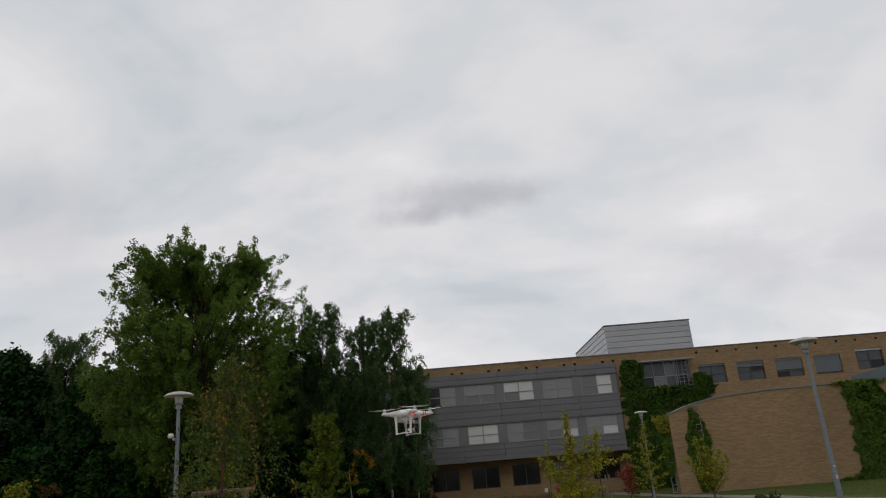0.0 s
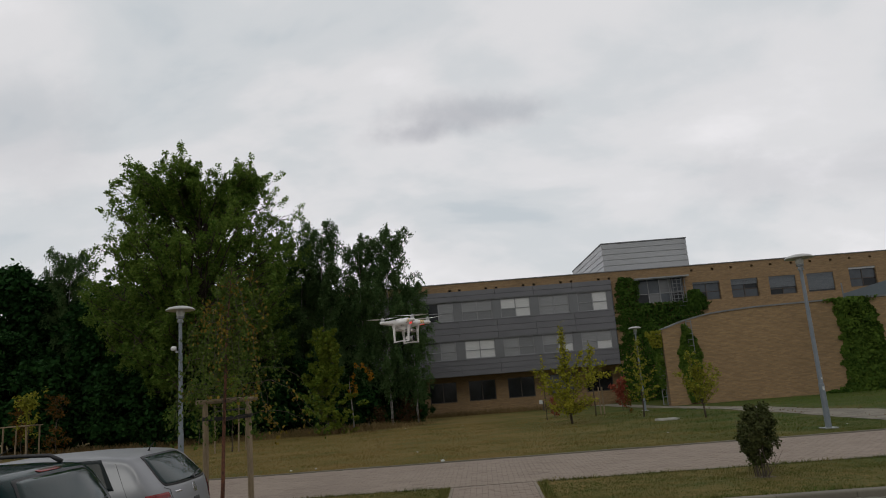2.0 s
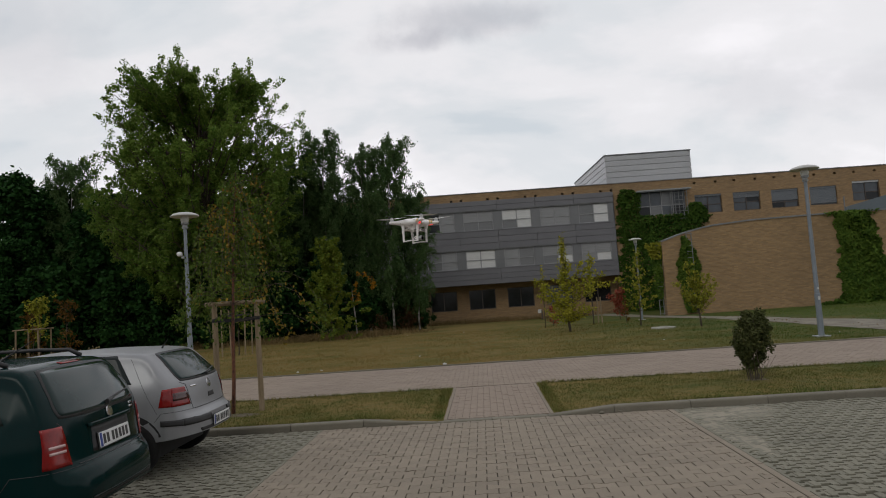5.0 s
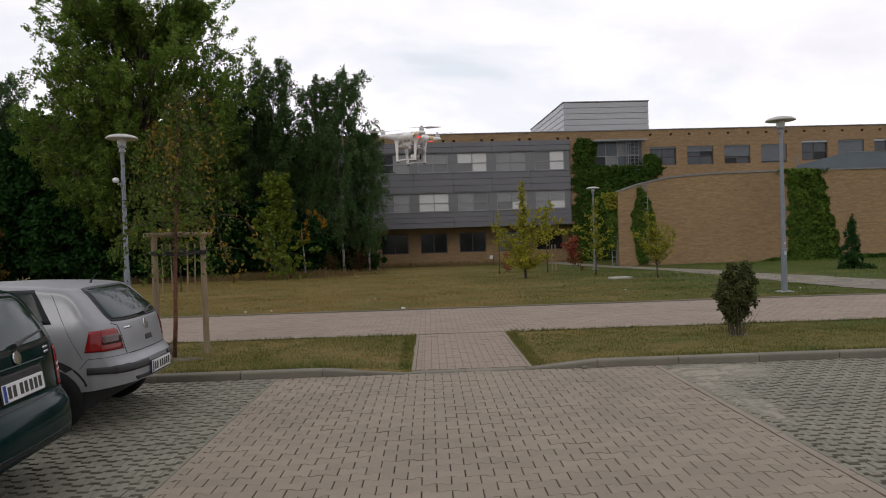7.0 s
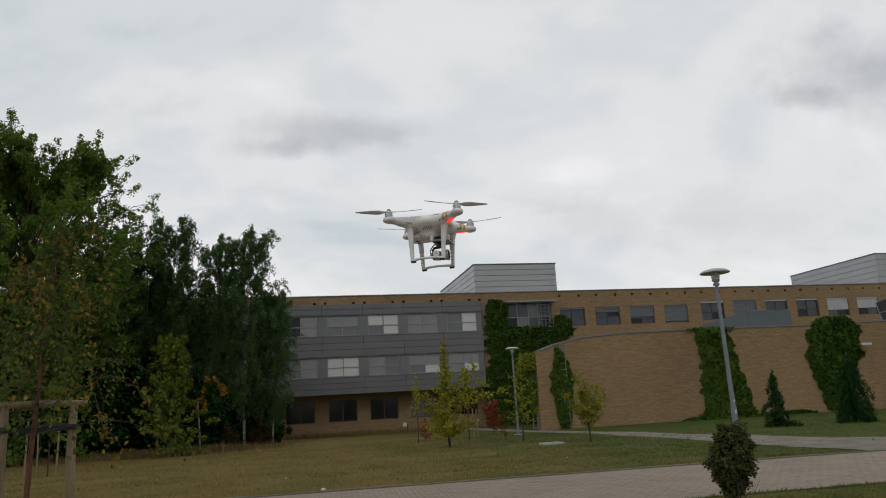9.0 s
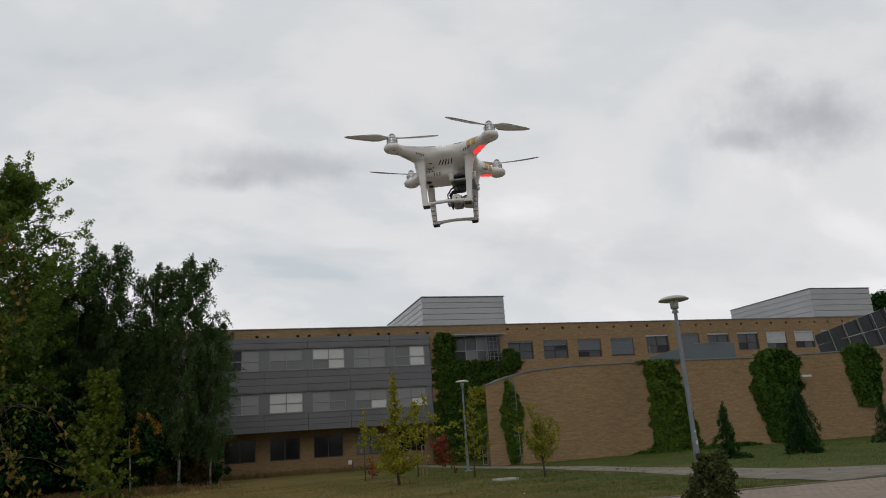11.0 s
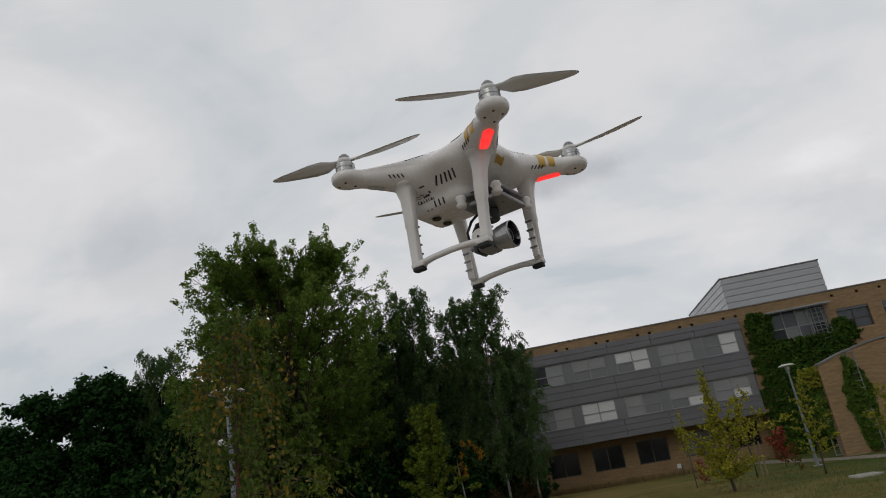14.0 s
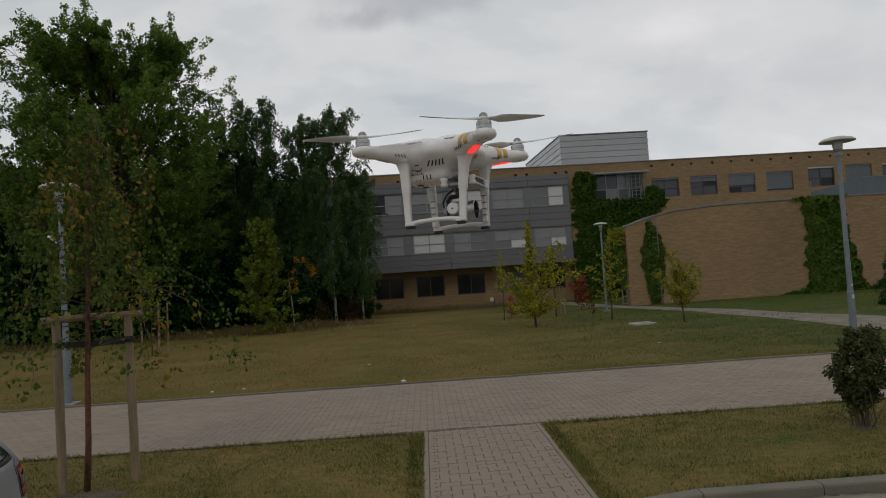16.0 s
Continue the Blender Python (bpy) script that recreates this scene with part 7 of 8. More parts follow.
def shell_field(P):
    """Signed distance of the quadcopter's shell: body, belly, four arms and motor pods melted together."""
    x, y, z = P[..., 0], P[..., 1], P[..., 2]

    def ellipsoid(c, r):
        q = (P - np.array(c)) / np.array(r)
        k0 = np.sqrt(np.sum(q * q, -1)) + 1e-9
        k1 = np.sqrt(np.sum((q / np.array(r)) ** 2, -1)) + 1e-9
        return k0 * (k0 - 1) / k1

    def rbox(c, h, r):
        q = np.abs(P - np.array(c)) - (np.array(h) - r)
        return np.sqrt(np.sum(np.maximum(q, 0) ** 2, -1)) + np.minimum(np.max(q, -1), 0) - r
    d = ellipsoid((0, -0.004, -0.003), (0.080, 0.084, 0.029))
    d = smin(d, rbox((0, -0.030, -0.029), (0.043, 0.054, 0.030), 0.017), 0.018)
    for mx, my in MOTORS.values():
        sx, sy = math.copysign(1, mx), math.copysign(1, my)
        a, b = np.array([sx * 0.030, sy * 0.030, -0.003]), np.array([mx * 0.98, my * 0.98, 0.0])
        ab = b - a
        t = np.clip(np.sum((P - a) * ab, -1) / np.sum(ab * ab), 0, 1)
        q = P - (a + t[..., None] * ab)
        q = q * np.array([1, 1, 1.18])
        r = 0.027 * (1 - t) ** 1.3 + 0.0135
        d = smin(d, np.sqrt(np.sum(q * q, -1)) - r, 0.016)
        rad = np.sqrt((x - mx) ** 2 + (y - my) ** 2)
        pod = np.sqrt(np.maximum(rad - 0.0125, 0) ** 2 + z * z * 1.15) - 0.0105
        d = smin(d, pod, 0.008)
    return d


def surface_net(field, lo, hi, step, name):
    """A smooth mesh of a field's zero surface."""
    n = [int((b - a) / step) + 1 for a, b in zip(lo, hi)]
    ax = [lo[k] + step * np.arange(n[k]) for k in range(3)]
    P = np.stack(np.meshgrid(*ax, indexing="ij"), -1)
    F = field(P)
    inside = F < 0
    corners = [(i, j, k) for i in (0, 1) for j in (0, 1) for k in (0, 1)]
    S = [slice(0, -1), slice(1, None)]
    cnt = sum(inside[S[i], S[j], S[k]].astype(int) for i, j, k in corners)
    cells = np.argwhere((cnt > 0) & (cnt < 8))
    acc = np.zeros((len(cells), 3))
    num = np.zeros(len(cells))
    for a in corners:
        for b in corners:
            if sum(abs(u - v) for u, v in zip(a, b)) != 1 or a > b:
                continue
            ca, cb = cells + np.array(a), cells + np.array(b)
            fa, fb = F[tuple(ca.T)], F[tuple(cb.T)]
            ok = (fa < 0) != (fb < 0)
            t = np.where(ok, fa / np.where(np.abs(fa - fb) < 1e-12, 1, fa - fb), 0)
            p = ca + (cb - ca) * t[:, None]
            acc[ok] += p[ok]
            num[ok] += 1
    V = np.array(lo) + step * acc / np.maximum(num, 1)[:, None]
    index = -np.ones(cnt.shape, dtype=int)
    index[tuple(cells.T)] = np.arange(len(cells))
    faces = []
    for axis in range(3):
        sl0 = [slice(None)] * 3
        sl1 = [slice(None)] * 3
        sl0[axis], sl1[axis] = slice(0, -1), slice(1, None)
        e = np.argwhere(inside[tuple(sl0)] != inside[tuple(sl1)])
        o = [k for k in range(3) if k != axis]
        for c in e:
            if c[o[0]] == 0 or c[o[1]] == 0:
                continue
            ids = []
            for da, db in ((-1, -1), (0, -1), (0, 0), (-1, 0)):
                q = c.copy()
                q[o[0]] += da
                q[o[1]] += db
                if np.any(q >= np.array(index.shape)):
                    break
                ids.append(index[tuple(q)])
            if len(ids) == 4 and min(ids) >= 0:
                flip = inside[tuple(c)] == (axis != 1)
                faces.append(tuple(ids) if flip else tuple(ids[::-1]))
    E = np.array(faces)
    for _ in range(6):
        acc, num = np.zeros_like(V), np.zeros(len(V))
        for k in range(4):
            np.add.at(acc, E[:, k], V[E[:, (k + 1) % 4]] + V[E[:, (k + 3) % 4]])
            np.add.at(num, E[:, k], 2)
        V = V * 0.45 + 0.55 * acc / np.maximum(num, 1)[:, None]
    return V, faces


def post_sweep(pts, sizes, n=20):
    """An upright post through points, its section a rounded rectangle of the given half widths."""
    bm = bmesh.new()
    rings = []
    for (x, y, z), (hx, hy) in zip(pts, sizes):
        e = 1.0 if hx > 0.012 else 0.55
        ring = []
        for k in range(n):
            c, q = math.cos(2 * math.pi * k / n), math.sin(2 * math.pi * k / n)
            ring.append(bm.verts.new((x + hx * math.copysign(abs(c) ** e, c), y + hy * math.copysign(abs(q) ** e, q), z)))
        rings.append(ring)
    for a, b in zip(rings, rings[1:]):
        for k in range(n):
            bm.faces.new((a[k], a[(k + 1) % n], b[(k + 1) % n], b[k]))
    bm.faces.new(rings[0][::-1])
    bm.faces.new(rings[-1])
    bmesh.ops.recalc_face_normals(bm, faces=bm.faces)
    return bm


def drone():
    root = thing("quadcopter_drone", pose(-0.365, 5.02, 2.25, 0.6, -1.5, -114.5), "hovering white quadcopter drone, gold arm stripes, red lights, hanging camera", "drone")
    V, F = surface_net(shell_field, (-0.16, -0.16, -0.072), (0.16, 0.16, 0.048), 0.0026, "shell")
    sm = mesh_from(V, F)
    grad = np.stack([shell_field(V + e) - shell_field(V - e) for e in np.eye(3) * 0.004], -1)
    grad /= np.linalg.norm(grad, axis=1, keepdims=True)
    sm.polygons.foreach_set("use_smooth", [True] * len(sm.polygons))
    sm.normals_split_custom_set_from_vertices([tuple(g) for g in grad.tolist()])
    part("shell", sm, M_SHELL, root)

    def patch(name, test, mat, label, lift, smooth=True):
        """A thin inlay: the faces of the shell that pass a test, lifted off the surface."""
        bm = bmesh.new()
        got = {}
        for f in F:
            c = V[list(f)].mean(0)
            nrm = np.cross(V[f[2]] - V[f[0]], V[f[3]] - V[f[1]])
            nrm /= np.linalg.norm(nrm) + 1e-12
            if test(c, nrm):
                vs = []
                for i in f:
                    if i not in got:
                        g = np.array([(shell_field(V[i] + e) - shell_field(V[i] - e)) for e in np.eye(3) * 0.001])
                        g /= np.linalg.norm(g)
                        got[i] = bm.verts.new(tuple(V[i] + g * lift))
                    vs.append(got[i])
                bm.faces.new(vs)
        return part(name, bm, mat, root, label, smooth)

    for key in ("front_right", "front_left"):
        mx, my = MOTORS[key]
        u = np.array([mx, my, 0]) / math.hypot(mx, my)
        w = np.array([-u[1], u[0], 0])

        def along(c):
            return c @ u, c @ w
        for s0, s1 in ((0.1095, 0.1215), (0.1265, 0.1385)):
            patch("gold_stripe", lambda c, n: s0 < c @ u < s1 and abs(c @ w) < 0.03 and n[2] > -0.45, M_GOLD, "gold foil stripe", 0.0006)
        patch("led_light", lambda c, n: (max(0, abs(c @ u - 0.130) - 0.0125) / 0.0068) ** 2 + (c @ w / 0.0068) ** 2 < 1 and n[2] < -0.35, M_LED, "glowing red light", 0.0012)
    for key in ("rear_right", "rear_left"):
        mx, my = MOTORS[key]
        u = np.array([mx, my, 0]) / math.hypot(mx, my)
        w = np.array([-u[1], u[0], 0])
        patch("led_light", lambda c, n: 0.122 < c @ u < 0.146 and abs(c @ w) < 0.0055 and n[2] < -0.6, M_LED_OFF, "unlit pale light lens", 0.0009)

    def on_shell(p, d):
        """The place where a ray from p along d meets the shell, and the normal there."""
        p, d = np.array(p, float), np.array(d, float) / np.linalg.norm(d)
        for _ in range(80):
            s = float(shell_field(p))
            p = p + d * s * 0.8
        g = np.array([(shell_field(p + e) - shell_field(p - e)) for e in np.eye(3) * 0.001])
        return p, g / np.linalg.norm(g)

    def slot(name, p, d, along, length, width, mat, label=""):
        """A small dark vent slot lying on the shell."""
        q, nrm = on_shell(p, d)
        t = np.array(along, float)
        t -= nrm * (t @ nrm)
        t /= np.linalg.norm(t)
        b = np.cross(nrm, t)
        bm = bmesh.new()
        m = Matrix(((*[t[0], b[0], nrm[0]], q[0]), (*[t[1], b[1], nrm[1]], q[1]), (*[t[2], b[2], nrm[2]], q[2]), (0, 0, 0, 1)))
        box(bm, -length / 2, length / 2, -width / 2, width / 2, -0.0012, 0.0005, bevel=min(width, length) * 0.22)
        bm.transform(m)
        return part(name, bm, mat, root, label)

    # vents: five upright slots on each flank, rows along the arms and under the pods
    for sx in (1, -1):
        for k in range(5):
            slot("vent_slot", (sx * 0.16, -0.014 + 0.0075 * k, -0.026), (-sx, 0, 0), (0, 0.25, 1), 0.017, 0.0030, M_DGREY)
        for k in range(3):
            slot("vent_slot", (sx * 0.16, -0.034 + 0.0075 * k, -0.050), (-sx, 0, 0.0), (0, 0.1, 1), 0.010, 0.0022, M_DGREY)
        for k in range(2):
            slot("screw_hole", (sx * 0.16, -0.050 + 0.007 * k, -0.0545), (-sx, 0, 0.0), (0, 0, 1), 0.0022, 0.0022, M_DGREY)
        if sx > 0:
            patch("gold_mark", lambda c, n: c[1] > 0.03 and 0.010 < c[0] * 0.87 - (c[1] - 0.07) * 0.5 < 0.031 and -0.0195 < c[2] + 0.1 * c[0] < -0.0105, M_GOLD, "small gold mark on the nose", 0.0006)
    for key, (mx, my) in MOTORS.items():
        u = np.array([mx, my, 0]) / math.hypot(mx, my)
        w = np.array([-u[1], u[0], 0])
        for k in range(4):
            for side in (1, -1):
                slot("vent_slot", tuple(u * (0.098 + 0.0058 * k) + w * side * 0.07 + np.array([0, 0, -0.030])), tuple(-w * side + np.array([0, 0, 0.42])), tuple(u * 0.5 + np.array([0, 0, 1])), 0.0065, 0.0019, M_DGREY)
        for side in (1, -1):
            for k in range(6):
                slot("vent_slot", tuple(u * (0.066 + 0.0046 * k) + w * side * 0.06 + np.array([0, 0, 0.030])), tuple(-w * side + np.array([0, 0, -0.42])), tuple(u * 0.45 + np.array([0, 0, 1])), 0.0060, 0.0015, M_DGREY)
        for k in range(4):
            a = 2 * math.pi * k / 4 + 0.5
            slot("screw_hole", (mx + 0.0115 * math.cos(a), my + 0.0115 * math.sin(a), -0.05), (0, 0, 1), (1, 0, 0), 0.0034, 0.0034, M_DGREY)
        motor = part("motor", lathe(bmesh.new(), [(0.0, 0.0085), (0.0135, 0.0085), (0.0142, 0.0105), (0.0142, 0.0150), (0.0133, 0.0155), (0.0133, 0.0165), (0.0142, 0.0170), (0.0142, 0.0225), (0.0125, 0.0245), (0.0, 0.0245)], 28, (mx, my, 0)), M_MOTOR, root, "brushed metal motor can", smooth=False)
        part("hub_cap", lathe(bmesh.new(), [(0.0, 0.0247), (0.0088, 0.0247), (0.0090, 0.0300), (0.0078, 0.0365), (0.0045, 0.0400), (0.0, 0.0410)], 20, (mx, my, 0)), M_PLATE, motor, "grey propeller nut", smooth=True)

    # two-bladed propellers, at rest
    for key, ang in (("rear_right", 104.0), ("front_right", 124.0), ("front_left", 92.0), ("rear_left", 112.0)):
        mx, my = MOTORS[key]
        hand = 1 if key in ("rear_right", "front_left") else -1
        prop = part("propeller", lathe(bmesh.new(), [(0.0, 0.0262), (0.0105, 0.0262), (0.0112, 0.0285), (0.0105, 0.0315), (0.0, 0.0315)], 20, (mx, my, 0)), M_PROP, root, "pale two-bladed propeller", smooth=False)
        for half in (0, 180):
            bm = bmesh.new()
            prof = [(0.008, 0.0045, 0.004), (0.018, 0.0065, 0.0035), (0.032, 0.0125, 0.0028), (0.050, 0.0135, 0.0022), (0.075, 0.0112, 0.0018), (0.100, 0.0082, 0.0013), (0.114, 0.0052, 0.0010), (0.1195, 0.0018, 0.0008)]
            rings = []
            for r, c, th in prof:
                tw = math.radians(24 - 150 * r) * hand
                ring = []
                for cx, cz in ((-1, 0), (-0.35, 0.85), (0.45, 0.6), (1, 0), (0.45, -0.35), (-0.35, -0.25)):
                    yy, zz = cx * c, cz * th
                    ring.append(bm.verts.new((r, yy * math.cos(tw) - zz * math.sin(tw) + 0.0018 * hand, yy * math.sin(tw) + zz * math.cos(tw) + 0.35 * r * r)))
                rings.append(ring)
            for a, b in zip(rings, rings[1:]):
                for k in range(6):
                    bm.faces.new((a[k], a[(k + 1) % 6], b[(k + 1) % 6], b[k]))
            bm.faces.new(rings[0][::-1])
            bm.faces.new(rings[-1])
            bmesh.ops.recalc_face_normals(bm, faces=bm.faces)
            bm.transform(Matrix.Translation((mx, my, 0.029)) @ Matrix.Rotation(radians(ang + half), 4, "Z"))
            part("blade", bm, M_PROP, prop, smooth=True)

    # landing gear: two U-shaped skids
    XS, YF, YR, ZS = 0.0770, 0.0560, -0.0575, -0.1470
    for sx in (1, -1):
        gear = part("landing_skid", tube(bmesh.new(), [(sx * XS, YR + 0.002, ZS + 0.002), (sx * XS, YR * 0.5, ZS + 0.0055), (sx * XS, 0, ZS + 0.0065), (sx * XS, YF * 0.5, ZS + 0.0055), (sx * XS, YF - 0.002, ZS + 0.002)], [0.0055, 0.0044, 0.0042, 0.0044, 0.0055], 12), M_SHELL_MATT, root, "white skid bar", smooth=True)
        for yy, sy in ((YF, 1), (YR, -1)):
            root_y = sy * 0.0640
            pts = [(sx * 0.0655, root_y, -0.011), (sx * 0.0658, root_y, -0.0195), (sx * 0.0660, root_y, -0.0215), (sx * 0.0664, root_y * 0.99, -0.0290), (sx * 0.0680, root_y * 0.965, -0.042), (sx * 0.0705, yy * 1.05, -0.070), (sx * 0.0718, yy * 1.04, -0.0845), (sx * 0.0722, yy * 1.04, -0.0865), (sx * 0.0760, yy * 1.0, -0.138), (sx * XS, yy * 0.985, ZS + 0.001)]
            bm = post_sweep(pts, [(0.0200, 0.0200), (0.0200, 0.0200), (0.0165, 0.0165), (0.0120, 0.0125), (0.0086, 0.0104), (0.0070, 0.0092), (0.0066, 0.0090), (0.0056, 0.0078), (0.0054, 0.0068), (0.0056, 0.0060)])
            leg = part("leg", bm, M_SHELL_MATT, root, "tapered white landing leg", smooth=True)
            part("antenna_cover", boxed(-0.0052, 0.0052, -0.0050, 0.0050, -0.033, 0.033, bevel=0.0022), M_SHELL, leg)
            cov = leg.children[0]
            cov.matrix_basis = pose(sx * 0.0700, yy * 1.01, -0.107, 0, 0, 0)
            for k in range(4):
                part("rib", boxed(-0.0015, 0.0015, -0.0055, 0.0055, -0.0011, 0.0011), M_PLATE, leg).matrix_basis = pose(sx * 0.0642, yy * 1.01, -0.085 - 0.0135 * k)
            pad = boxed(-0.0056, 0.0056, -0.0085, 0.0085, -0.0030, 0.0030, bevel=0.0014)
            foot = part("foot_pad", pad, M_RUBBER, root, "black rubber foot pad")
            foot.matrix_basis = pose(sx * XS, yy * 0.93, ZS - 0.0042)
            part("foot_block", boxed(-0.0058, 0.0058, -0.0105, 0.0105, -0.0040, 0.0035, bevel=0.002), M_SHELL_MATT, root).matrix_basis = pose(sx * XS, yy * 0.93, ZS + 0.0020)

    # belly: battery end, sensors, label
    part("sensor_window", lathe(bmesh.new(), [(0.0, -0.0012), (0.0062, -0.0012), (0.0070, 0.0), (0.0, 0.0)], 18, (0.014, -0.052, -0.0608)), M_LENS, root, "dark round downward sensor")
    part("sensor_window", lathe(bmesh.new(), [(0.0, -0.0012), (0.0062, -0.0012), (0.0070, 0.0), (0.0, 0.0)], 18, (-0.014, -0.052, -0.0608)), M_LENS, root, "dark round downward sensor")
    def label_base(y, z):
        q, nrm = on_shell((0.16, y, z), (-1, 0, 0.0))
        t = np.array([0, 1, 0]) - nrm * nrm[1]
        t /= np.linalg.norm(t)
        b = np.cross(nrm, t)
        return Matrix(((t[0], b[0], nrm[0], q[0]), (t[1], b[1], nrm[1], q[1]), (t[2], b[2], nrm[2], q[2]), (0, 0, 0, 1)))

    for y, z, wd, ht in ((-0.0385, -0.0275, 0.0085, 0.0024), (-0.0560, -0.0330, 0.006, 0.0008), (-0.0480, -0.0335, 0.007, 0.0008), (-0.0555, -0.0355, 0.007, 0.0008), (-0.0345, -0.0410, 0.006, 0.0007), (-0.0345, -0.0430, 0.006, 0.0007), (-0.0335, -0.0340, 0.003, 0.0035)):
        bm = boxed(-wd / 2, wd / 2, -ht / 2, ht / 2, -0.0008, 0.0006)
        bm.transform(label_base(y, z))
        part("label_line", bm, M_PRINT, root, "fine dark printing")
    # each printed sign follows the curve of the flank
    for word, y0, z0, size, step in (("CE1313", -0.0590, -0.0432, 0.0074, 0.0044), ("RoHS", -0.0465, -0.0372, 0.0046, 0.0031)):
        for k, ch in enumerate(word):
            txt = bpy.data.curves.new("marking", "FONT")
            txt.body = ch
            txt.size, txt.extrude, txt.align_x, txt.offset = size, 0.0004, "CENTER", 0.0002
            tob = new("marking_text", txt)
            tob.data.materials.append(M_PRINT)
            tob.parent = root
            tob.matrix_basis = label_base(y0 + step * k, z0) @ Matrix.Translation((0, 0, 0.0005))
            tob["label"] = "dark printed sign of the marking"

    # gimbal: damper plate, arm and camera
    part("damper_plate", boxed(-0.040, 0.040, 0.008, 0.070, -0.0600, -0.0530, bevel=0.003), M_PLATE, root, "silver-grey gimbal plate")
    part("lower_plate", boxed(-0.037, 0.037, 0.006, 0.070, -0.0735, -0.0665, bevel=0.002), M_PLATE, root, "silver-grey lower gimbal plate")
    part("card_slot", boxed(0.0401, 0.0406, 0.026, 0.040, -0.0580, -0.0550), M_DGREY, root)
    for px, py in ((-0.043, 0.010), (0.043, 0.010), (-0.043, 0.068), (0.043, 0.068)):
        damper = part("damper", lathe(bmesh.new(), [(0.0, -0.0755), (0.0062, -0.0745), (0.0080, -0.0700), (0.0052, -0.0655), (0.0080, -0.0610), (0.0062, -0.0565), (0.0, -0.0555)], 16, (px, py, 0)), M_SHELL_MATT, root, "white rubber ball damper", smooth=True)
    part("yaw_motor", lathe(bmesh.new(), [(0.0, -0.0905), (0.0110, -0.0905), (0.0125, -0.0890), (0.0125, -0.0750), (0.0, -0.0750)], 24, (0, 0.030, 0)), M_DGREY, root, "dark gimbal yaw motor")
    arm = tube(bmesh.new(), [(0, 0.030, -0.088), (0, 0.006, -0.090), (0, 0.000, -0.098), (0, 0.000, -0.112)], 0.0050, 8)
    part("gimbal_arm", arm, M_DGREY, root, "dark bent gimbal arm")
    part("roll_motor", boxed(-0.0095, 0.0095, -0.0090, 0.0045, -0.1270, -0.1080, bevel=0.003), M_PLATE, root)
    part("ribbon_cable", tube(bmesh.new(), [(0.010, 0.018, -0.075), (0.014, 0.004, -0.086), (0.013, -0.006, -0.100), (0.010, -0.006, -0.112)], 0.0020, 6), M_RUBBER, root)
    cam_body = part("camera", boxed(-0.0180, 0.0180, 0.0060, 0.0330, -0.1350, -0.1040, bevel=0.007), M_PLATE, root, "silver-grey camera housing")
    part("pitch_motor", lathe(bmesh.new(), [(0.0, 0.0), (0.0110, 0.0), (0.0118, 0.0010), (0.0118, 0.0080), (0.0105, 0.0092), (0.0, 0.0092)], 26), M_SHELL, cam_body, "round cream pitch motor").matrix_basis = pose(0.0180, 0.0180, -0.1160, 0, 90, 0)
    part("motor_screw", lathe(bmesh.new(), [(0.0, 0.0), (0.0018, 0.0), (0.0018, 0.0008), (0.0, 0.0008)], 10), M_DGREY, cam_body).matrix_basis = pose(0.0273, 0.0180, -0.1160, 0, 90, 0)
    barrel = part("lens_barrel", lathe(bmesh.new(), [(0.0, 0.0), (0.0150, 0.0), (0.0170, 0.006), (0.0192, 0.018), (0.0196, 0.0262), (0.0184, 0.0270), (0.0160, 0.0185), (0.0, 0.0185)], 30), M_MOTOR, root, "silver lens barrel")
    barrel.matrix_basis = pose(0, 0.0331, -0.1195, -90, 0, 0)
    part("lens_glass", lathe(bmesh.new(), [(0.0182, 0.0112), (0.0158, 0.0040), (0.0120, 0.0040), (0.0085, 0.0052), (0.0, 0.0058)], 26), M_LENS, barrel, "dark lens glass").matrix_basis = pose(0, 0, 0.0150)
    part("lens_ring", lathe(bmesh.new(), [(0.0085, 0.0002), (0.0098, 0.0002), (0.0098, 0.0030), (0.0085, 0.0030)], 24), M_PLATE, barrel).matrix_basis = pose(0, 0, 0.0175)
    part("heat_sink", boxed(-0.0140, 0.0140, 0.0010, 0.0055, -0.1330, -0.1060), M_DGREY, cam_body)
    return root


drone()


# ---- paving pieces ----
def bone_outline(waist, end, gap=0.004, hx=0.1, a=0.062, b=0.038):
    """The outline of an interlocking paver: wide at its ends, narrow at its waist."""
    w = hx - gap
    half = [(w, end), (a, end), (b, waist), (-b, waist), (-a, end), (-w, end)]
    return half + [(-x, -y) for x, y in half]


def paver_arrays(outline, thick, bevel=0.004):
    n = len(outline)
    c = [(x * (1 - bevel / 0.1), y * (1 - bevel / 0.13)) for x, y in outline]
    verts = [(x, y, 0.0) for x, y in c] + [(x, y, -bevel) for x, y in outline] + [(x, y, -thick) for x, y in outline]
    # two halves keep the top simple
    faces = [(0, 1, 2, 9, 10, 11), (2, 3, 8, 9), (3, 4, 5, 6, 7, 8)]
    for k in range(n):
        j = (k + 1) % n
        faces.append((k, n + k, n + j, j))
        faces.append((n + k, 2 * n + k, 2 * n + j, n + j))
    return np.array(verts), faces


BONE = paver_arrays(bone_outline(0.0535, 0.0795, 0.0036), 0.03, 0.004)
EKO = paver_arrays(bone_outline(0.023, 0.0655, 0.0022, 0.1, 0.0465, 0.040), 0.035, 0.004)
PITCH_X, PITCH_Y = 0.2, 0.134


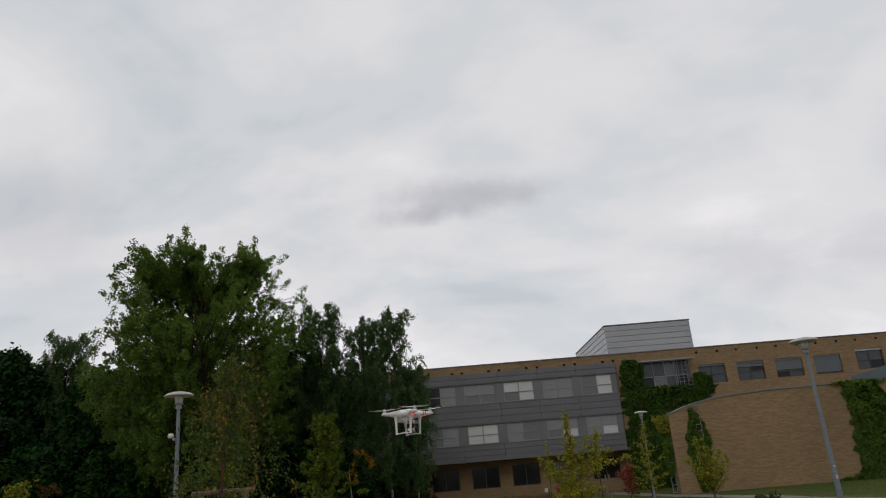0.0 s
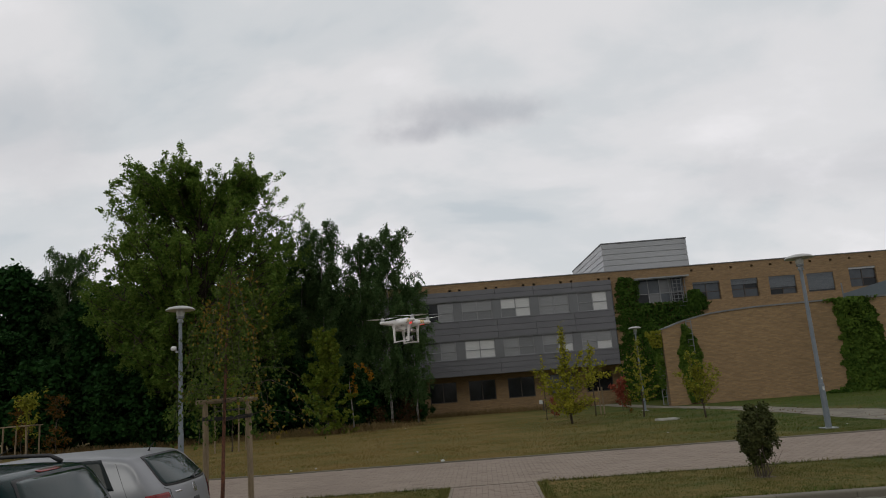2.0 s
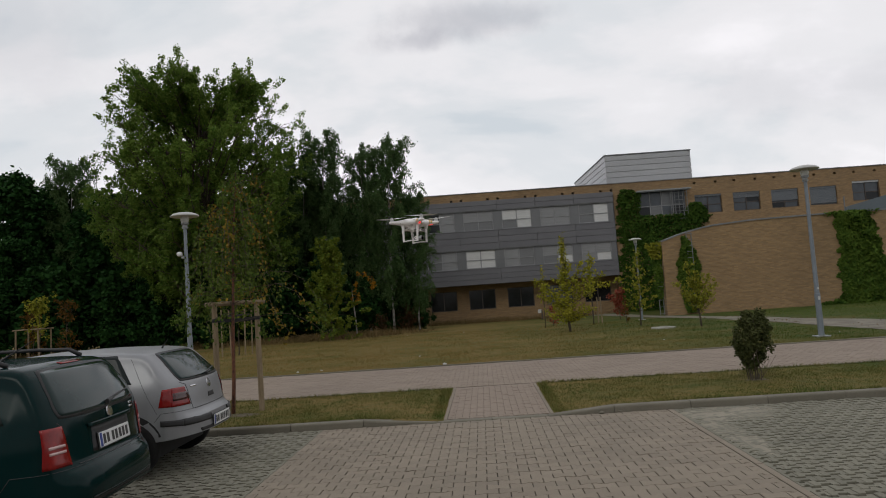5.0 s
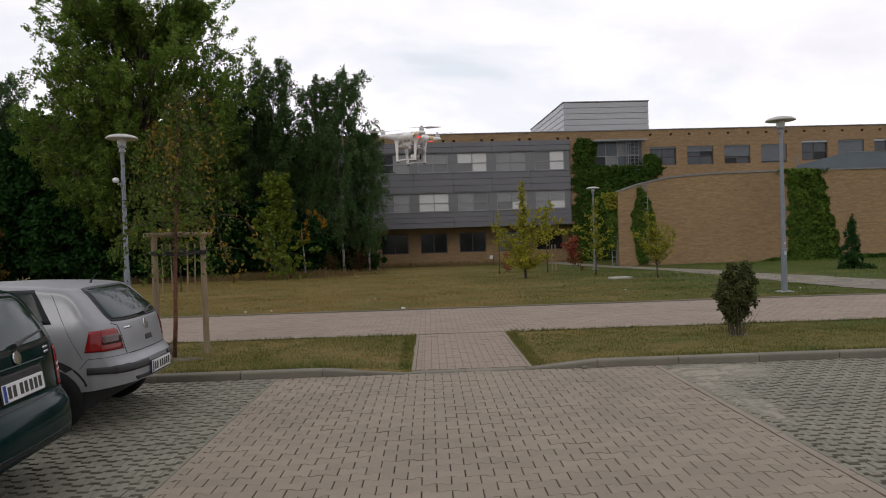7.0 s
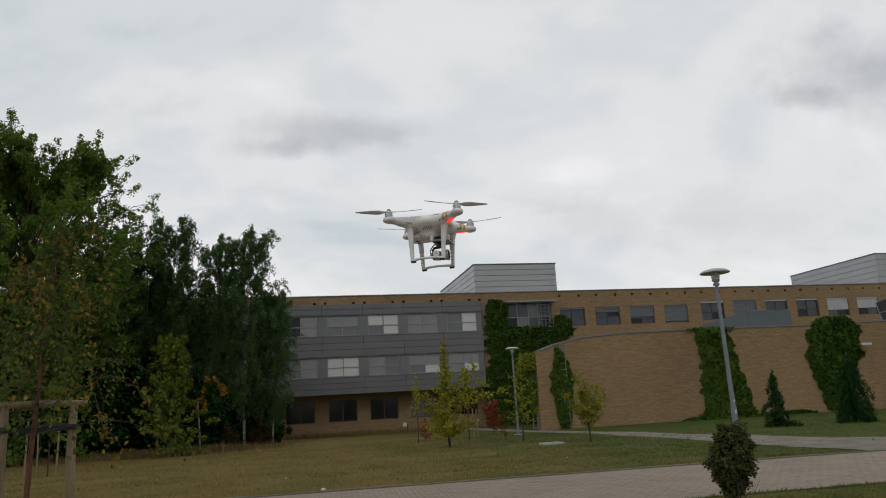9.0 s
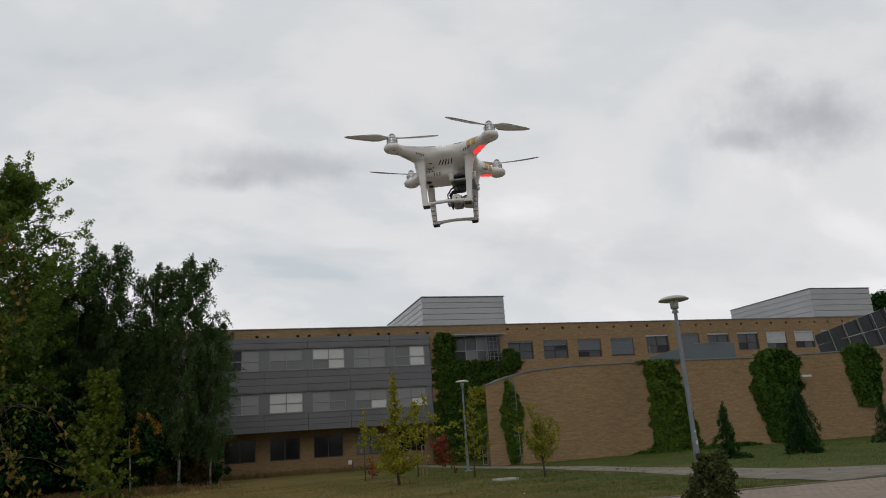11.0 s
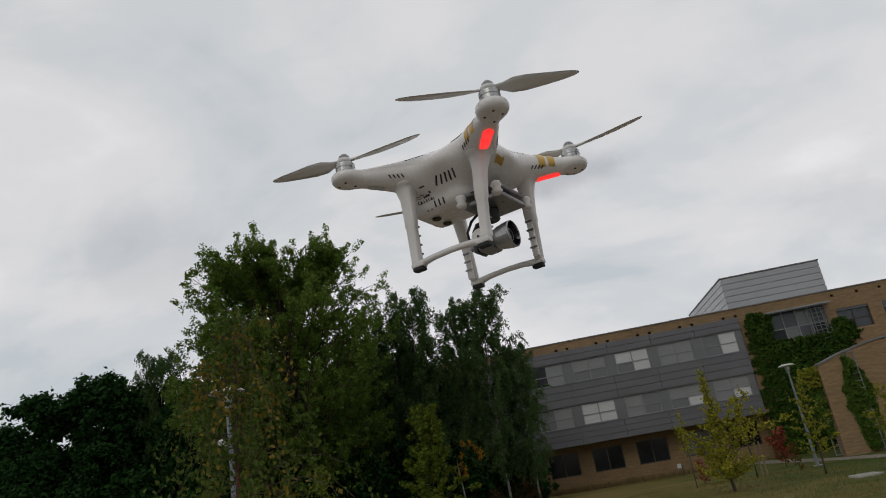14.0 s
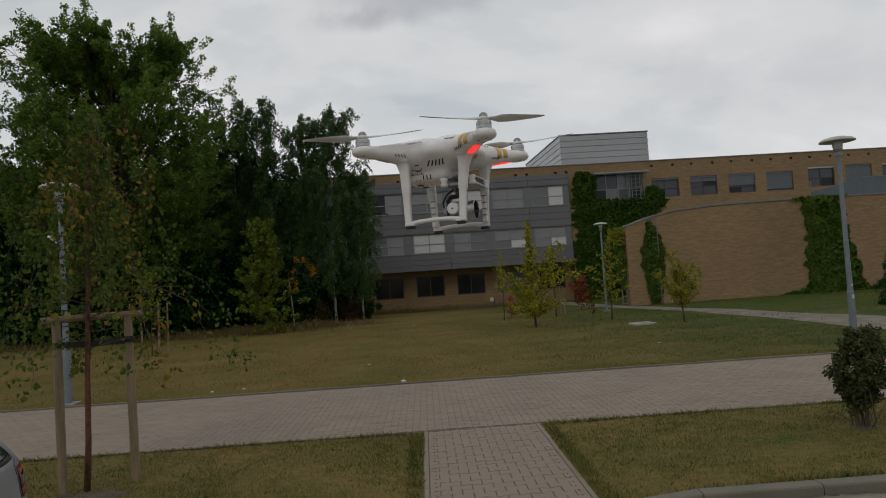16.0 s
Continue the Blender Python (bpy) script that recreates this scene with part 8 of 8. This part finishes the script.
def paver_cells(x0, x1, y0, y1):
    """Centres of whole pavers in rows counted from the far edge, every other row shifted by half a stone; and the half stones at the row ends."""
    whole, halves = [], []
    n = int(round((x1 - x0) / PITCH_X))
    for j in range(int((y1 - y0) / PITCH_Y)):
        y = y1 - PITCH_Y * (j + 0.5)
        for i in range(n - (j % 2)):
            whole.append((x0 + PITCH_X * (i + 0.5 + 0.5 * (j % 2)), y))
        if j % 2:
            halves += [(x0 + PITCH_X / 4, y), (x0 + PITCH_X * n - PITCH_X / 4, y)]
    return whole, halves


def halved(shape):
    V, F = shape
    return V * np.array([0.49, 1, 1]), F


def joined_pavers(name, cells, shape, mat, parent, label, rng, rough=0.0015, z=0.0):
    V0, F0 = shape
    nv = len(V0)
    C = np.array([(x, y, z) for x, y in cells])
    C[:, 2] += rng.normal(size=len(C)) * rough
    tilt = rng.normal(size=(len(C), 2)) * 0.008
    V = V0[None] + C[:, None, :]
    V[:, :, 2] += V0[None, :, 0] * tilt[:, 0:1] + V0[None, :, 1] * tilt[:, 1:2]
    faces = [tuple(i + k * nv for i in f) for k in range(len(C)) for f in F0]
    ob = part(name, mesh_from(V.reshape(-1, 3), faces), mat, parent, label)
    ob["kind"] = "stuff"
    return ob


def single_pavers(name, cells, shape, mat, parent, rng, z=0.0):
    me = mesh_from(shape[0], shape[1])
    me.materials.append(mat)
    for x, y in cells:
        ob = new(name, me)
        ob.parent = parent
        ob.matrix_basis = Matrix.LocRotScale((x, y, z + rng.normal() * 0.0015), Euler((rng.normal() * 0.006, rng.normal() * 0.006, rng.normal() * 0.004)), None)


prng = np.random.default_rng(5)
lane = thing("parking_lane", YARD, "lane of grey interlocking concrete pavers between parking bays", "paving", kind="structure")
cells, ends = paver_cells(LANE_X0, LANE_X0 + 4.6, -8.45, KERB_Y - 0.01)
joined_pavers("half_paver", ends, halved(BONE), M_PAVER_J, lane, "half pavers at the row ends", prng)
near_cells = [c for c in cells if 4.9 < c[1] < 6.6]
single_pavers("paver", near_cells, BONE, M_PAVER, lane, prng)
joined_pavers("paver_rest", [c for c in cells if not 4.9 < c[1] < 6.6], BONE, M_PAVER_J, lane, "further interlocking pavers", prng)

bay_l = thing("parking_bay_west", YARD, "parking bay of open grid pavers with dark gaps", "paving", kind="structure")
cells, ends = paver_cells(LANE_X0 - 6.8, LANE_X0, -2.0, KERB_Y - 0.01)
joined_pavers("half_paver", ends, halved(EKO), M_GRIDP, bay_l, "half pavers at the row ends", prng)
near_cells = [c for c in cells if c[0] > -4.5 and 5.6 < c[1] < 9.38]
pick = set(sorted(near_cells, key=lambda c: (-c[0], c[1]))[:290])
single_pavers("grid_paver", sorted(pick), EKO, M_GRIDP_O, bay_l, prng)
joined_pavers("grid_paver_rest", [c for c in cells if c not in pick], EKO, M_GRIDP, bay_l, "further grid pavers", prng, 0.003)
bay_r = thing("parking_bay_east", YARD, "parking bay of worn open grid pavers with grass in the gaps", "paving", kind="structure")
cells, ends = paver_cells(LANE_X1 - 0.022, LANE_X1 + 8.978, -2.0, KERB_Y - 0.01)
joined_pavers("half_paver", ends, halved(EKO), M_GRIDP, bay_r, "half pavers at the row ends", prng)
pick = set(sorted([c for c in cells if 5.6 < c[1] < 9.38], key=lambda c: c[0])[:290])
single_pavers("grid_paver", sorted(pick), EKO, M_GRIDP_O, bay_r, prng)
joined_pavers("grid_paver_rest", [c for c in cells if c not in pick], EKO, M_GRIDP, bay_r, "further grid pavers", prng, 0.003)

edge = thing("lane_edging", YARD, "row of narrow concrete edging stones beside the lane", "edging", kind="structure")
for k in range(18):
    y = KERB_Y - 0.02 - k
    part("edging_stone", boxed(LANE_X1 - 0.090, LANE_X1 - 0.026, y - 0.992, y, -0.06, 0.001 + 0.001 * (k % 3), bevel=0.004), M_PAVER, edge)

spur = thing("spur_path", YARD, "short linking path of reddish pavers through the grass strip", "paving", kind="structure")
me_cells, ends = paver_cells(SPUR_X0 + 0.06, SPUR_X0 + 1.46, KERB_Y + 0.16, PATH_Y0 - 0.03)
joined_pavers("half_paver", ends, halved(BONE), M_PAVER_RED, spur, "half pavers at the row ends", prng, 0.001, 0.012)
single_pavers("paver", me_cells, BONE, M_PAVER_RED, spur, prng, 0.012)
for k in range(4):
    for x in (SPUR_X0, SPUR_X1 - 0.055):
        part("edging_stone", boxed(x, x + 0.055, KERB_Y + 0.16 + k * 0.82, KERB_Y + 0.16 + k * 0.82 + 0.812, -0.05, 0.013, bevel=0.004), M_PAVER, spur)

walkway = thing("walkway", YARD, "broad walkway of pale reddish-grey pavers between strip and lawn", "paving", kind="structure")
joined_pavers("paver_field", paver_cells(-20.0, 20.0, PATH_Y0 + 0.02, PATH_Y1 - 0.02)[0], BONE, M_PAVER_RED, walkway, "field of small pavers", prng, 0.001, 0.010)
for k in range(40):
    part("edging_stone", boxed(-20 + k, -19.008 + k, PATH_Y1 + 0.0, PATH_Y1 + 0.06, -0.05, 0.035 + 0.003 * (k % 3), bevel=0.006), M_KERB, walkway)
    if not -1.2 < -20 + k < 1.2:
        part("edging_stone", boxed(-20 + k, -19.008 + k, PATH_Y0 - 0.045, PATH_Y0 + 0.012, -0.05, 0.024 + 0.003 * (k % 2), bevel=0.006), M_KERB, walkway)

kerb = thing("kerb", YARD, "concrete kerb, dropped where the linking path meets the parking", "kerb", kind="structure")


def kerb_stone(x0, x1, za, zb):
    bm = bmesh.new()
    ends = []
    for x, zt in ((x0 + 0.004, za), (x1 - 0.004, zb)):
        pts = [(KERB_Y, -0.06), (KERB_Y, zt - 0.022), (KERB_Y + 0.006, zt - 0.008), (KERB_Y + 0.022, zt), (KERB_Y + 0.145, zt), (KERB_Y + 0.15, zt - 0.006), (KERB_Y + 0.15, -0.06)]
        ends.append([bm.verts.new((x, y, z)) for y, z in pts])
    a, b = ends
    n = len(a)
    for k in range(n):
        bm.faces.new((a[k], a[(k + 1) % n], b[(k + 1) % n], b[k]))
    bm.faces.new(a[::-1])
    bm.faces.new(b)
    bmesh.ops.recalc_face_normals(bm, faces=bm.faces)
    part("kerb_stone", bm, M_KERB, kerb)


KT, KL = 0.088, 0.010
for k in range(14):
    kerb_stone(-1.32 - k - 1, -1.32 - k, KT, KT)
    kerb_stone(2.05 + k, 3.05 + k, KT, KT)
kerb_stone(-1.32, -0.32, KT, KL)
kerb_stone(-0.32, 0.42, KL, KL)
kerb_stone(0.42, 1.17, KL, KL)
kerb_stone(1.17, 2.05, KL, KT)


def sand_patch(name, cx, cy, rx, ry, seed, label):
    verts, faces = [(cx, cy, 0.0)], []
    for r in range(1, 5):
        for k in range(28):
            a = 2 * math.pi * k / 28
            w = 1 + 0.35 * noise.noise((math.cos(a) * 1.5, math.sin(a) * 1.5, seed))
            verts.append((cx + rx * w * r / 4 * math.cos(a), min(cy + ry * w * r / 4 * math.sin(a), KERB_Y - 0.004), (-0.001 + 0.005 * noise.noise((a * 3, r * 1.7, seed))) if r < 4 else -0.012))
    for k in range(28):
        faces.append((0, 1 + k, 1 + (k + 1) % 28))
    for r in range(3):
        for k in range(28):
            a, b = 1 + r * 28, 1 + (r + 1) * 28
            faces.append((a + k, b + k, b + (k + 1) % 28, a + (k + 1) % 28))
    tagged(part(name, mesh_from(verts, faces), M_SAND, smooth=True), label, "sand", kind="structure").matrix_basis = YARD


sand_patch("sand_drift", 3.35, 8.85, 0.70, 0.62, 2.0, "drift of pale sand washed over the pavers by the kerb")
sand_patch("sand_drift", 3.02, 7.7, 0.20, 1.2, 7.0, "thin drift of pale sand beside the lane edging")
grass("joint_grass", [(3.0, 11.5, 5.0, 9.3), (-8.5, -2.2, 5.5, 9.3)], 9000, 0.018, M_BLADE, "short grass and moss in the gaps of the grid pavers", 9)
